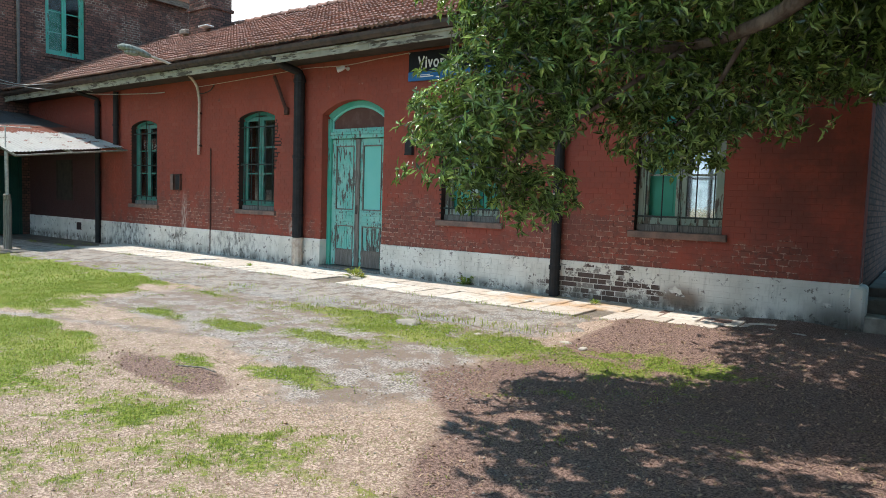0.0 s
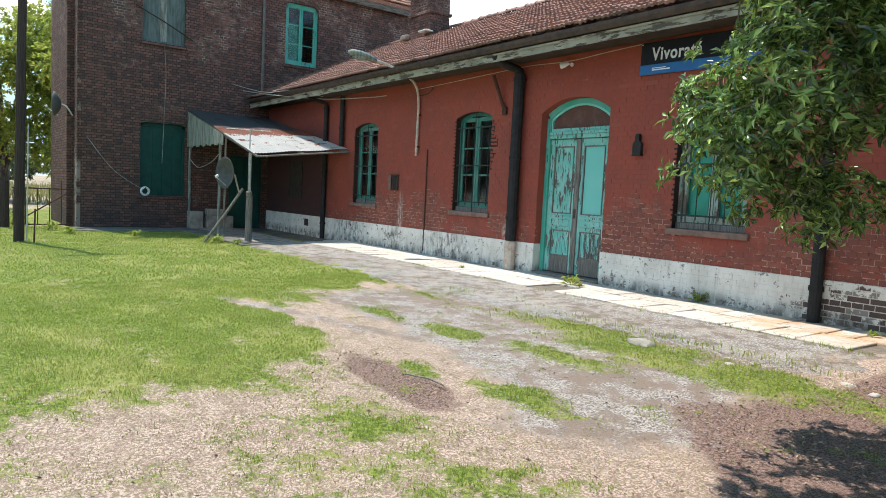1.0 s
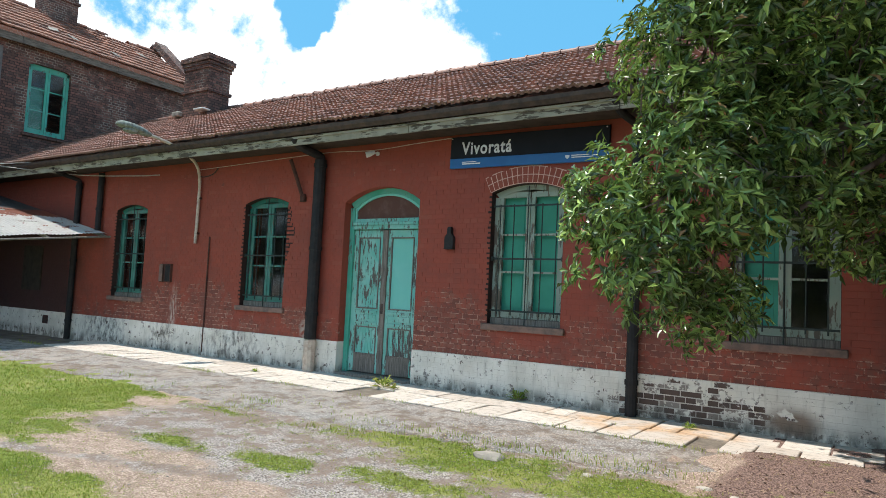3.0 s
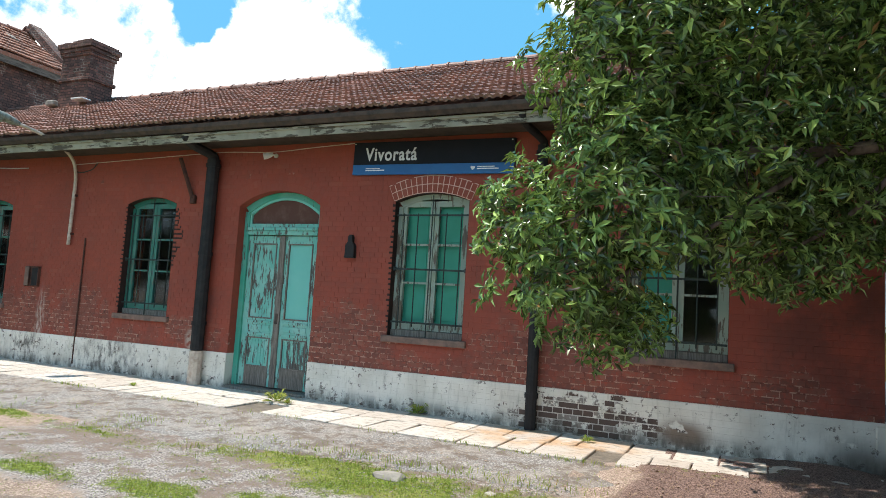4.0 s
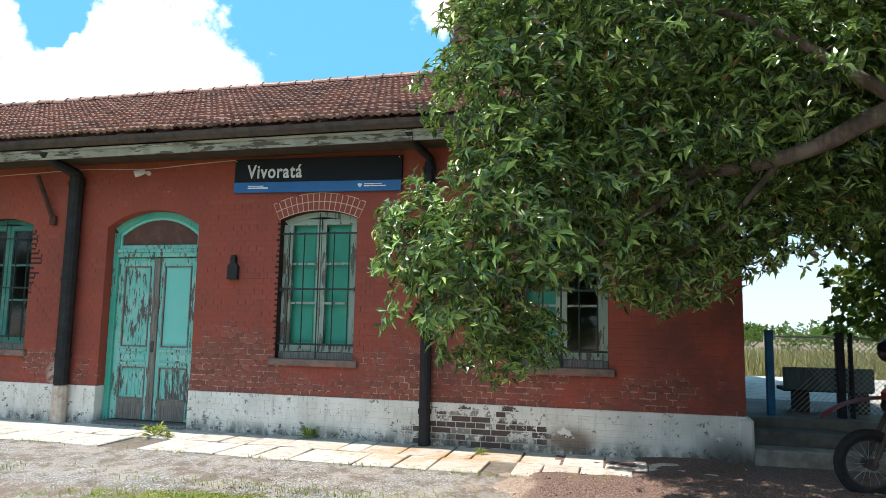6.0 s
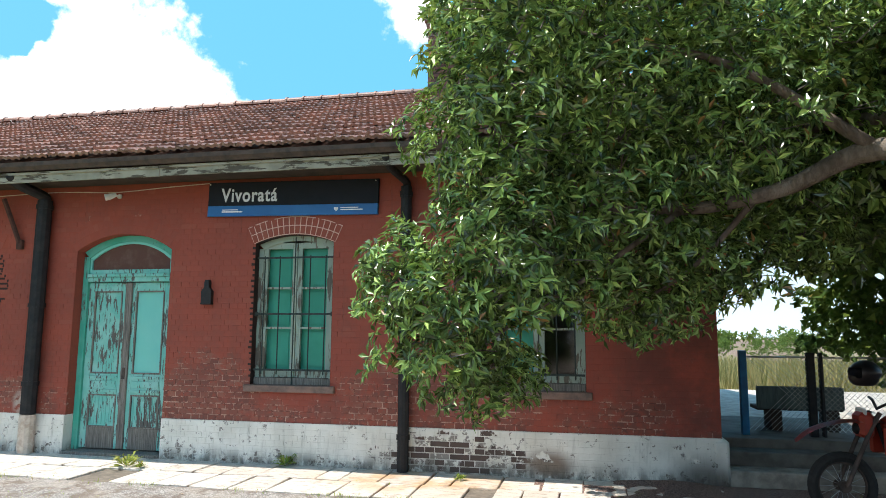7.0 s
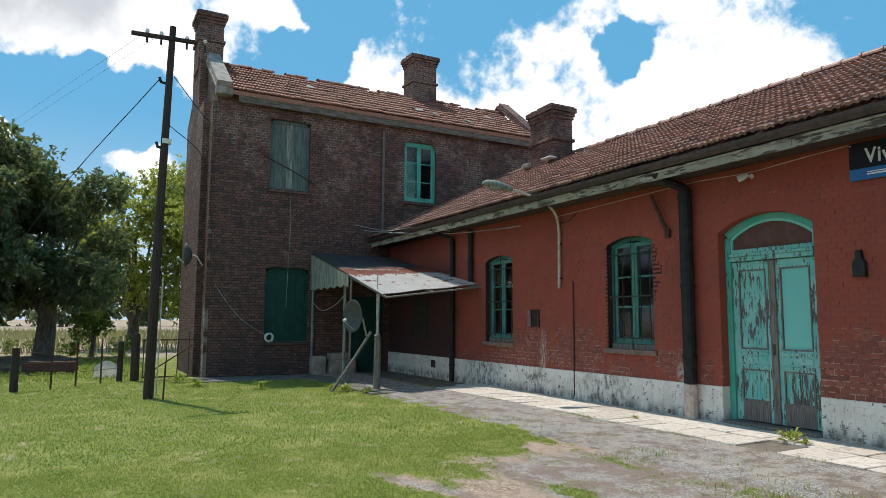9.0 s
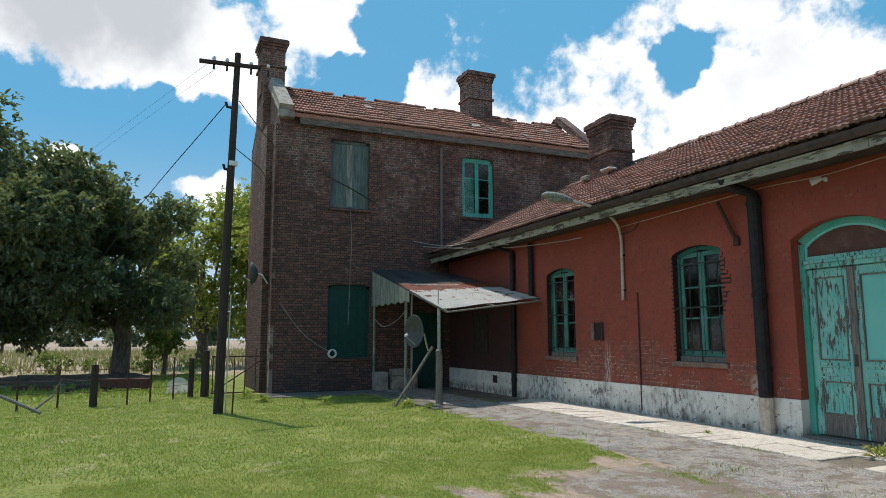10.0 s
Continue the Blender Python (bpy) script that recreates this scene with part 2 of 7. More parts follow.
def peeling(n, paint, bare, amount=0.5, fade=(0.30, 0.52, 0.47), grain=(9.0, 9.0, 1.6)):
    p = n.place()
    long = n.noise(n.vmath("MULTIPLY", p, grain), 1.6, 7.0, 0.68)
    patch = n.noise(p, 1.6, 3.0)
    z = n.axes(p)[2]
    base = n.mix(n.remap(n.noise(p, 3.0, 4.0), 0.35, 0.7), paint, fade)
    off = n.remap(n.math("ADD", long, n.math("MULTIPLY", n.math("SUBTRACT", patch, 0.5), 0.5)), 0.62 - 0.2 * amount, 0.66 - 0.2 * amount)
    wood = n.mix(n.noise(n.vmath("MULTIPLY", p, (40.0, 40.0, 2.0)), 2.0, 4.0), bare, tuple(0.5 * c for c in bare))
    col = n.mix(off, base, wood)
    relief(n, n.math("ADD", n.math("MULTIPLY", off, -1.0), long), 0.004, 0.6)
    return col


def plain(col, other, scale=6.0, lo=0.35, hi=0.7, depth=0.002, grain=(1, 1, 1)):
    def build(n):
        p = n.vmath("MULTIPLY", n.place(), grain)
        f = n.noise(p, scale, 6.0, 0.62)
        out = n.mix(n.remap(f, lo, hi), col, other)
        relief(n, n.math("ADD", f, n.noise(p, scale * 9, 3.0)), depth, 0.6)
        return out
    return build


def slab(n):
    p = n.place()
    r = n.chance()
    col = n.mix(r, (0.66, 0.59, 0.52), (0.50, 0.43, 0.37))
    rust = n.math("MULTIPLY", lobe_floor(n, p, 5.3, -0.55, 1.7, 0.9), n.remap(n.noise(p, 2.2, 4.0), 0.40, 0.62))
    col = n.mix(n.math("MULTIPLY", rust, 0.75), col, (0.52, 0.30, 0.14))
    col = n.mix(n.math("MULTIPLY", n.remap(n.noise(n.vmath("MULTIPLY", p, (1.0, 2.2, 1.0)), 7.0, 8.0, 0.75), 0.48, 0.64), 0.7), col, (0.23, 0.19, 0.15))
    col = n.mix(n.remap(n.noise(p, 1.3, 6.0, 0.7), 0.60, 0.72), col, (0.30, 0.26, 0.22))
    relief(n, n.noise(p, 45.0, 5.0), 0.006, 0.6)
    return col


def lobe_floor(n, p, x, y, rx, ry):
    px, py, _ = n.axes(p)
    dx, dy = n.math("DIVIDE", n.math("SUBTRACT", px, x), rx), n.math("DIVIDE", n.math("SUBTRACT", py, y), ry)
    return n.remap(n.vmath("LENGTH", n.join(dx, dy, 0.0)), 0.3, 1.0, 1.0, 0.0)


def stones(n, tar=(0.20, 0.18, 0.165), chip=(0.47, 0.43, 0.395)):
    p = n.place()
    v = n.node("ShaderNodeTexVoronoi")
    n.put(v.inputs["Vector"], p)
    v.inputs["Scale"].default_value = 55.0
    tone = n.noise(p, 48.0, 5.0, 0.7)
    col = n.mix(n.remap(tone, 0.45, 0.62), tar, chip)
    col = n.mix(n.math("MULTIPLY", n.remap(n.noise(p, 1.6, 6.0, 0.65), 0.42, 0.68), 0.7), col, (0.37, 0.315, 0.265))
    col = n.mix(n.remap(n.noise(p, 0.9, 7.0, 0.7), 0.53, 0.68), col, (0.25, 0.195, 0.155))
    col = n.mix(n.math("MULTIPLY", n.remap(n.noise(p, 4.0, 8.0, 0.75), 0.48, 0.60), 0.8), col, (0.15, 0.11, 0.085))
    relief(n, v.outputs["Distance"], 0.012, 0.7)
    return col


def leaf(n, light=(0.225, 0.370, 0.100), dark=(0.020, 0.046, 0.015), young=(0.45, 0.62, 0.17), dead=0.012, thin=0.20):
    r = n.chance()
    col = n.mix(n.remap(r, 0.05, 0.88), dark, light)
    col = n.mix(n.math("GREATER_THAN", r, 0.90), col, young)
    col = n.mix(n.math("LESS_THAN", r, dead), col, (0.30, 0.17, 0.06))
    t = n.node("ShaderNodeBsdfTranslucent")
    n.put(t.inputs[0], n.mix(0.5, col, (0.42, 0.52, 0.10)))
    s = n.node("ShaderNodeMixShader")
    s.inputs[0].default_value = thin
    n.tree.links.new(n.bsdf.outputs[0], s.inputs[1])
    n.tree.links.new(t.outputs[0], s.inputs[2])
    n.tree.links.new(s.outputs[0], n.tree.nodes["Material Output"].inputs[0])
    return col


def yard_grass(n):
    """Short blades, drier and yellower in some patches, lusher in others."""
    col = leaf(n, (0.285, 0.365, 0.062), (0.150, 0.235, 0.030), (0.43, 0.40, 0.13), 0.05, 0.31)
    p = n.place()
    col = n.mix(n.math("MULTIPLY", n.remap(n.noise(p, 3.5, 5.0, 0.7), 0.48, 0.64), 0.5), col, (0.115, 0.200, 0.026))
    return n.mix(n.math("MULTIPLY", n.remap(n.noise(p, 0.9, 7.0, 0.72), 0.46, 0.62), 0.6), col, (0.42, 0.385, 0.120))


def soil(n):
    p = n.place()
    masks = n.node("ShaderNodeVertexColor", layer_name="cover").outputs["Color"]
    sp = n.node("ShaderNodeSeparateColor")
    n.put(sp.inputs[0], masks)
    green, stone, litter = sp.outputs[0], sp.outputs[1], sp.outputs[2]
    tiny, mid = n.noise(p, 60.0, 5.0, 0.65), n.noise(p, 6.0, 6.0, 0.65)
    straw = n.mix(n.remap(tiny, 0.40, 0.58), (0.58, 0.44, 0.355), (0.27, 0.185, 0.145))
    straw = n.mix(n.math("MULTIPLY", n.remap(n.noise(p, 9.0, 8.0, 0.75), 0.46, 0.60), 0.55), straw, (0.24, 0.165, 0.12))
    straw = n.mix(n.math("MULTIPLY", n.remap(n.noise(p, 28.0, 6.0, 0.7), 0.54, 0.64), 0.6), straw, (0.17, 0.19, 0.06))
    turf = n.mix(n.remap(n.noise(p, 30.0, 6.0, 0.7), 0.40, 0.60), (0.078, 0.108, 0.016), (0.235, 0.275, 0.048))
    turf = n.mix(n.math("MULTIPLY", n.remap(n.noise(p, 1.1, 6.0, 0.65), 0.46, 0.66), 0.6), turf, (0.34, 0.32, 0.10))
    grit = n.mix(n.remap(tiny, 0.42, 0.57), (0.15, 0.125, 0.11), (0.50, 0.44, 0.40))
    grit = n.mix(n.remap(n.noise(p, 2.6, 8.0, 0.75), 0.44, 0.56), grit, (0.235, 0.175, 0.14))
    mulch = n.mix(n.remap(n.noise(p, 62.0, 5.0, 0.7), 0.38, 0.64), (0.085, 0.050, 0.042), (0.33, 0.215, 0.175))
    col = n.mix(n.remap(n.math("ADD", stone, n.math("MULTIPLY", n.math("SUBTRACT", n.noise(p, 2.4, 8.0, 0.72), 0.5), 1.5)), 0.30, 0.66), straw, grit)
    col = n.mix(n.remap(n.math("ADD", litter, n.math("MULTIPLY", n.math("SUBTRACT", n.noise(p, 2.0, 8.0, 0.72), 0.5), 1.5)), 0.36, 0.72), col, mulch)
    col = n.mix(n.remap(n.math("ADD", n.math("MULTIPLY", green, 0.8), n.math("MULTIPLY", n.math("SUBTRACT", n.noise(p, 16.0, 8.0, 0.8), 0.5), 2.4)), 0.26, 0.66), col, turf)
    relief(n, n.math("ADD", tiny, n.noise(p, 17.0, 6.0, 0.7)), 0.016, 0.9)
    return col


def sheet_iron(n):
    p = n.place()
    x, y, _ = n.axes(p)
    f = n.noise(p, 3.0, 6.0, 0.65)
    # House shadow over the upper sheets, put in as dark grey
    top = n.remap(n.math("ADD", x, n.math("MULTIPLY", f, 0.5)), -9.75, -9.55, 1.0, 0.0)
    band = n.remap(x, -9.6, -8.6, 0.30, 0.0)
    rust = n.remap(n.math("ADD", f, band), 0.56, 0.66)
    zinc = n.mix(n.noise(p, 8.0, 4.0), (0.80, 0.77, 0.73), (0.56, 0.54, 0.51))
    col = n.mix(rust, zinc, n.mix(n.noise(p, 12.0, 4.0), (0.42, 0.120, 0.070), (0.20, 0.07, 0.045)))
    return n.mix(top, col, n.mix(n.noise(p, 9.0, 5.0), (0.15, 0.145, 0.145), (0.085, 0.075, 0.075)))


def tag_colours(n, a, b):
    return n.mix(n.chance(), a, b)


M = {}
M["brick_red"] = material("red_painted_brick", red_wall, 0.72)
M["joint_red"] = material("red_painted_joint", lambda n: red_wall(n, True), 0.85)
M["brick_white"] = material("whitewashed_brick", plinth_paint, 0.85)
M["joint_white"] = material("whitewashed_joint", lambda n: plinth_paint(n, True), 0.9)
M["joint_pale"] = material("pale_pointing", plain((0.70, 0.50, 0.42), (0.60, 0.38, 0.31), 20), 0.9)
# Recess shade as a near-black coat, for window reveals and joint strips
M["reveal"] = material("recess_shade_black", plain((0.045, 0.022, 0.018), (0.025, 0.018, 0.016), 9), 0.85)
M["blind"] = material("dark_green_blind", plain((0.006, 0.060, 0.046), (0.004, 0.042, 0.034), 4), 0.6)
M["old_brick"] = material("sooty_brick", old_brick, 0.9)
def limed(n):
    col = old_brick(n)
    p = n.place()
    patch = n.remap(n.math("ADD", n.noise(p, 3.0, 6.0, 0.7), n.remap(n.axes(p)[2], 0.0, 4.0, 0.10, -0.06)), 0.52, 0.64)
    return n.mix(n.math("MULTIPLY", patch, 0.75), col, (0.36, 0.31, 0.27))


M["limed_brick"] = material("lime_stained_brick", limed, 0.9)
M["clay"] = material("clay_tile", clay, 0.55)
M["clay_warm"] = material("warm_clay_tile", lambda n: clay(n, (0.36, 0.15, 0.095), (0.19, 0.085, 0.06)), 0.78)
M["fascia"] = material("weathered_white_board", lambda n: peeling(n, (0.38, 0.36, 0.29), (0.13, 0.11, 0.085), 0.52, (0.25, 0.24, 0.19), (1.5, 8.0, 8.0)), 0.8)
M["fascia_old"] = material("old_grey_brown_board", plain((0.20, 0.17, 0.14), (0.10, 0.08, 0.065), 4, 0.35, 0.65, 0.004, (3, 1, 6)), 0.9)
M["gutter"] = material("dark_gutter_iron", plain((0.085, 0.058, 0.048), (0.036, 0.028, 0.026), 9), 0.6)
M["soffit"] = material("dark_soffit_board", plain((0.065, 0.048, 0.038), (0.035, 0.027, 0.023), 5), 0.85)
M["pipe"] = material("black_iron_pipe", plain((0.012, 0.012, 0.014), (0.026, 0.024, 0.024), 8), 0.7)
M["teal"] = material("peeling_teal_paint", lambda n: peeling(n, (0.16, 0.48, 0.41), (0.15, 0.135, 0.12), 0.46, (0.29, 0.56, 0.50), (17.0, 17.0, 3.0)), 0.7)
M["teal_frame"] = material("teal_frame_paint", lambda n: peeling(n, (0.06, 0.38, 0.28), (0.14, 0.13, 0.11), 0.12, (0.12, 0.42, 0.34), (14.0, 14.0, 3.0)), 0.6)
M["teal_flat"] = material("sound_teal_paint", lambda n: peeling(n, (0.18, 0.56, 0.49), (0.20, 0.17, 0.145), -0.7, (0.20, 0.57, 0.50)), 0.6)
M["sash_dark"] = material("dull_green_sash_paint", lambda n: peeling(n, (0.050, 0.190, 0.155), (0.17, 0.19, 0.17), 0.25, (0.10, 0.26, 0.22), (14.0, 14.0, 3.0)), 0.6)
M["frame_dark"] = material("dull_green_frame_paint", lambda n: peeling(n, (0.022, 0.145, 0.112), (0.10, 0.11, 0.10), 0.2, (0.04, 0.20, 0.16), (14.0, 14.0, 3.0)), 0.6)
M["shutter"] = material("green_shutter_paint", lambda n: peeling(n, (0.035, 0.27, 0.185), (0.16, 0.20, 0.16), -0.5, (0.045, 0.31, 0.22)), 0.5)
M["grey_teal"] = material("weathered_window_paint", lambda n: peeling(n, (0.34, 0.40, 0.34), (0.19, 0.16, 0.13), 0.42, (0.27, 0.36, 0.30)), 0.75)
M["bare_wood"] = material("grey_bare_wood", plain((0.25, 0.22, 0.19), (0.11, 0.095, 0.085), 3, 0.35, 0.65, 0.003, (30, 30, 1.2)), 0.85)
M["bar_iron"] = material("green_black_bar_iron", plain((0.018, 0.032, 0.030), (0.04, 0.05, 0.045), 20), 0.55)
M["sill"] = material("stone_sill", plain((0.25, 0.155, 0.125), (0.14, 0.10, 0.085), 9), 0.9)
M["plaster_dark"] = material("room_plaster", plain((0.30, 0.28, 0.25), (0.22, 0.20, 0.18), 2), 0.9)
M["boards"] = material("room_floor_boards", plain((0.16, 0.10, 0.07), (0.09, 0.06, 0.045), 3), 0.7)
M["transom"] = material("brown_transom_board", plain((0.105, 0.045, 0.034), (0.17, 0.10, 0.08), 5, 0.45, 0.8), 0.7)
M["slab"] = material("pale_paving_slab", slab, 0.9)
M["slab_joint"] = material("paving_bed", plain((0.13, 0.11, 0.09), (0.22, 0.18, 0.14), 12), 0.95)
M["asphalt"] = material("stony_old_asphalt", stones, 0.95)
M["soil"] = material("yard_soil", soil, 0.95)
M["grass"] = material("grass_blades", yard_grass, 0.65)
M["dry_grass"] = material("dry_grass_blades", lambda n: leaf(n, (0.46, 0.345, 0.26), (0.29, 0.205, 0.145), (0.54, 0.42, 0.33), 0.02), 0.8)
M["grass"].node_tree.nodes["Principled BSDF"].inputs["Specular IOR Level"].default_value = 0.12
M["field_grass"] = material("tall_field_grass", lambda n: leaf(n, (0.34, 0.28, 0.12), (0.20, 0.175, 0.07), (0.40, 0.33, 0.16), 0.02), 0.85)
M["leaf"] = material("glossy_green_leaves", leaf, 0.27)
M["leaf"].node_tree.nodes["Principled BSDF"].inputs["Specular IOR Level"].default_value = 0.75
M["leaf_dark"] = material("dark_tree_leaves", lambda n: leaf(n, (0.150, 0.180, 0.120), (0.065, 0.085, 0.058), (0.24, 0.27, 0.18), 0.01, 0.3), 0.5)
M["leaf_light"] = material("yellow_green_leaves", lambda n: leaf(n, (0.42, 0.42, 0.085), (0.18, 0.20, 0.04), (0.52, 0.50, 0.13), 0.01, 0.55), 0.55)
M["leaf_plane"] = material("broad_green_leaves", lambda n: leaf(n, (0.115, 0.205, 0.042), (0.045, 0.095, 0.024), (0.20, 0.30, 0.06), 0.01, 0.35), 0.5)
M["bark"] = material("grey_brown_bark", plain((0.21, 0.175, 0.145), (0.09, 0.07, 0.055), 5, 0.35, 0.65, 0.02, (2, 2, 0.6)), 0.95)
M["dead_leaf"] = material("fallen_dead_leaves", lambda n: tag_colours(n, (0.42, 0.29, 0.19), (0.20, 0.125, 0.085)), 0.8)
M["zinc"] = material("corrugated_sheet", sheet_iron, 0.6, 0.0)
M["old_board"] = material("grey_green_boards", plain((0.30, 0.33, 0.29), (0.15, 0.15, 0.125), 3, 0.35, 0.65, 0.004, (6, 6, 0.8)), 0.9)
M["post_wood"] = material("weathered_post_wood", plain((0.27, 0.25, 0.215), (0.12, 0.105, 0.09), 3, 0.35, 0.65, 0.004, (20, 20, 1)), 0.9)
M["pole_wood"] = material("creosoted_pole", plain((0.065, 0.042, 0.034), (0.03, 0.022, 0.02), 3, 0.35, 0.65, 0.004, (14, 14, 1)), 0.85)
M["galvanised"] = material("galvanised_tube", plain((0.52, 0.51, 0.48), (0.34, 0.33, 0.31), 14), 0.5, 0.3)
M["cream"] = material("cream_pipe_paint", plain((0.58, 0.50, 0.42), (0.40, 0.31, 0.25), 12), 0.6)
M["dish"] = material("dull_dish_metal", plain((0.10, 0.10, 0.10), (0.07, 0.07, 0.07), 8), 0.75)
M["board_dark"] = material("dark_grey_green_boards", plain((0.135, 0.175, 0.165), (0.075, 0.10, 0.09), 3, 0.35, 0.65, 0.004, (6, 6, 0.8)), 0.8)
M["dull_pipe"] = material("dull_grey_pipe", plain((0.17, 0.155, 0.145), (0.11, 0.10, 0.09), 8), 0.8)
M["white"] = material("white_plastic", plain((0.74, 0.74, 0.72), (0.58, 0.58, 0.56), 8), 0.45)
M["sign_black"] = material("black_sign_face", plain((0.006, 0.008, 0.014), (0.010, 0.012, 0.020), 3), 0.75)
M["sign_blue"] = material("blue_sign_face", plain((0.012, 0.115, 0.33), (0.015, 0.14, 0.38), 3), 0.35)
M["sign_white"] = material("white_sign_letters", plain((0.80, 0.81, 0.82), (0.72, 0.73, 0.75), 3), 0.4)
M["concrete"] = material("grey_concrete", plain((0.50, 0.45, 0.39), (0.33, 0.29, 0.25), 5), 0.9)
M["gravel"] = material("loose_grey_stone", plain((0.34, 0.30, 0.275), (0.20, 0.175, 0.16), 9), 0.9)
M["mulch"] = material("bare_dark_soil", plain((0.13, 0.095, 0.07), (0.06, 0.045, 0.034), 5), 0.95)
# Concrete with shade put into its tone, darker than the sunlit platform
M["shaded_concrete"] = material("worn_concrete_shade_tone", plain((0.17, 0.155, 0.135), (0.09, 0.08, 0.07), 3), 0.9)
M["coping"] = material("pale_coping_stone", plain((0.36, 0.32, 0.27), (0.18, 0.155, 0.135), 4), 0.9)
M["blue_post"] = material("blue_painted_post", plain((0.015, 0.16, 0.33), (0.012, 0.10, 0.21), 6), 0.5)
M["rust"] = material("rusty_iron", plain((0.105, 0.045, 0.032), (0.055, 0.028, 0.023), 10), 0.85)
M["tyre"] = material("black_rubber", plain((0.018, 0.018, 0.019), (0.03, 0.03, 0.03), 20), 0.8)
M["moto_red"] = material("orange_red_plastic", plain((0.33, 0.035, 0.018), (0.25, 0.028, 0.016), 6), 0.4)
M["chrome"] = material("dull_chrome", plain((0.55, 0.55, 0.55), (0.40, 0.40, 0.40), 10), 0.3, 0.9)
M["shell"] = material("dark_helmet_shell", plain((0.016, 0.015, 0.017), (0.03, 0.02, 0.02), 5), 0.3)
M["wire"] = material("dark_wire", plain((0.03, 0.03, 0.03), (0.05, 0.045, 0.04), 10), 0.6)


def glass_pane(n):
    n.bsdf.inputs["Transmission Weight"].default_value = 1.0
    n.bsdf.inputs["IOR"].default_value = 1.4
    return n.mix(n.remap(n.noise(n.place(), 5.0, 4.0), 0.4, 0.7), (0.80, 0.85, 0.84), (0.60, 0.66, 0.64))


M["glass"] = material("dusty_window_glass", glass_pane, 0.06)

# ---- building blocks ----
def as_mesh(name, bm, smooth=False):
    me = bpy.data.meshes.new(name)
    bmesh.ops.recalc_face_normals(bm, faces=bm.faces[:])
    bm.to_mesh(me)
    bm.free()
    if smooth:
        for f in me.polygons:
            f.use_smooth = True
    return me


def np_mesh(name, verts, faces):
    """A mesh from arrays of vertices and of faces with equal numbers of corners."""
    verts, faces = np.asarray(verts, np.float32), np.asarray(faces, np.int32)
    me = bpy.data.meshes.new(name)
    me.vertices.add(len(verts))
    me.vertices.foreach_set("co", verts.ravel())
    me.loops.add(faces.size)
    me.loops.foreach_set("vertex_index", faces.ravel())
    me.polygons.add(len(faces))
    me.polygons.foreach_set("loop_start", np.arange(0, faces.size, faces.shape[1], dtype=np.int32))
    me.update(calc_edges=True)
    me.shade_flat()
    return me


def part(name, shape, mat, parent=None, label="", smooth=False):
    me = as_mesh(name, shape, smooth) if isinstance(shape, bmesh.types.BMesh) else shape
    if not me.materials:
        me.materials.append(M[mat])
    ob = new(name, me)
    if parent:
        ob.parent = parent
    if label:
        tagged(ob, label)
    return ob


def thing(name, label, category, at=(0, 0, 0), turn=0.0, group="", kind=""):
    ob = tagged(new(name), label, category, group, kind)
    ob.matrix_basis = pose(*at, 0, 0, turn)
    ob.empty_display_size = 0.1
    return ob


def box(bm, x0, x1, y0, y1, z0, z1, m=None):
    vs = [bm.verts.new(Vector(c) if m is None else m @ Vector(c)) for c in
          ((x0, y0, z0), (x1, y0, z0), (x1, y1, z0), (x0, y1, z0), (x0, y0, z1), (x1, y0, z1), (x1, y1, z1), (x0, y1, z1))]
    for f in ((0, 3, 2, 1), (4, 5, 6, 7), (0, 1, 5, 4), (1, 2, 6, 5), (2, 3, 7, 6), (3, 0, 4, 7)):
        bm.faces.new([vs[i] for i in f])
    return vs


def boxes(*dims, bevel=0.0):
    bm = bmesh.new()
    for d in dims:
        box(bm, *d)
    if bevel:
        bmesh.ops.bevel(bm, geom=bm.edges[:], offset=bevel, segments=1, affect="EDGES", clamp_overlap=True)
    return bm


def tube(points, radius, sides=8, bm=None, ends=True, taper=None):
    """A round bar along a line of points; taper gives a radius to each point."""
    bm = bm or bmesh.new()
    pts = [Vector(p) for p in points]
    rings, side = [], None
    for i, p in enumerate(pts):
        d = (pts[min(i + 1, len(pts) - 1)] - pts[max(i - 1, 0)]).normalized()
        ref = side if side is not None else (Vector((0, 0, 1)) if abs(d.z) < 0.9 else Vector((1, 0, 0)))
        b = d.cross(ref).normalized()
        a = b.cross(d).normalized()
        side = a
        r = float(taper[i] if taper else radius)
        rings.append([bm.verts.new(p + r * (math.cos(k * math.tau / sides) * a + math.sin(k * math.tau / sides) * b)) for k in range(sides)])
    for r0, r1 in zip(rings, rings[1:]):
        for k in range(sides):
            bm.faces.new((r0[k], r0[(k + 1) % sides], r1[(k + 1) % sides], r1[k]))
    if ends:
        bm.faces.new(rings[0][::-1]), bm.faces.new(rings[-1])
    return bm


def smooth_line(points, steps=6):
    """A curve through points (Catmull-Rom)."""
    P = [Vector(p) for p in points]
    P = [2 * P[0] - P[1]] + P + [2 * P[-1] - P[-2]]
    out = []
    for a, b, c, d in zip(P, P[1:], P[2:], P[3:]):
        for s in range(steps):
            t = s / steps
            out.append(0.5 * (2 * b + (c - a) * t + (2 * a - 5 * b + 4 * c - d) * t * t + (3 * b - a - 3 * c + d) * t ** 3))
    return out + [P[-2]]


def prism(bm, outline, y0, y1):
    """Extrude an outline of (x, z) points from y0 to y1."""
    a = [bm.verts.new((x, y0, z)) for x, z in outline]
    b = [bm.verts.new((x, y1, z)) for x, z in outline]
    bm.faces.new(a), bm.faces.new(b[::-1])
    for i in range(len(a)):
        j = (i + 1) % len(a)
        bm.faces.new((a[i], b[i], b[j], a[j]))


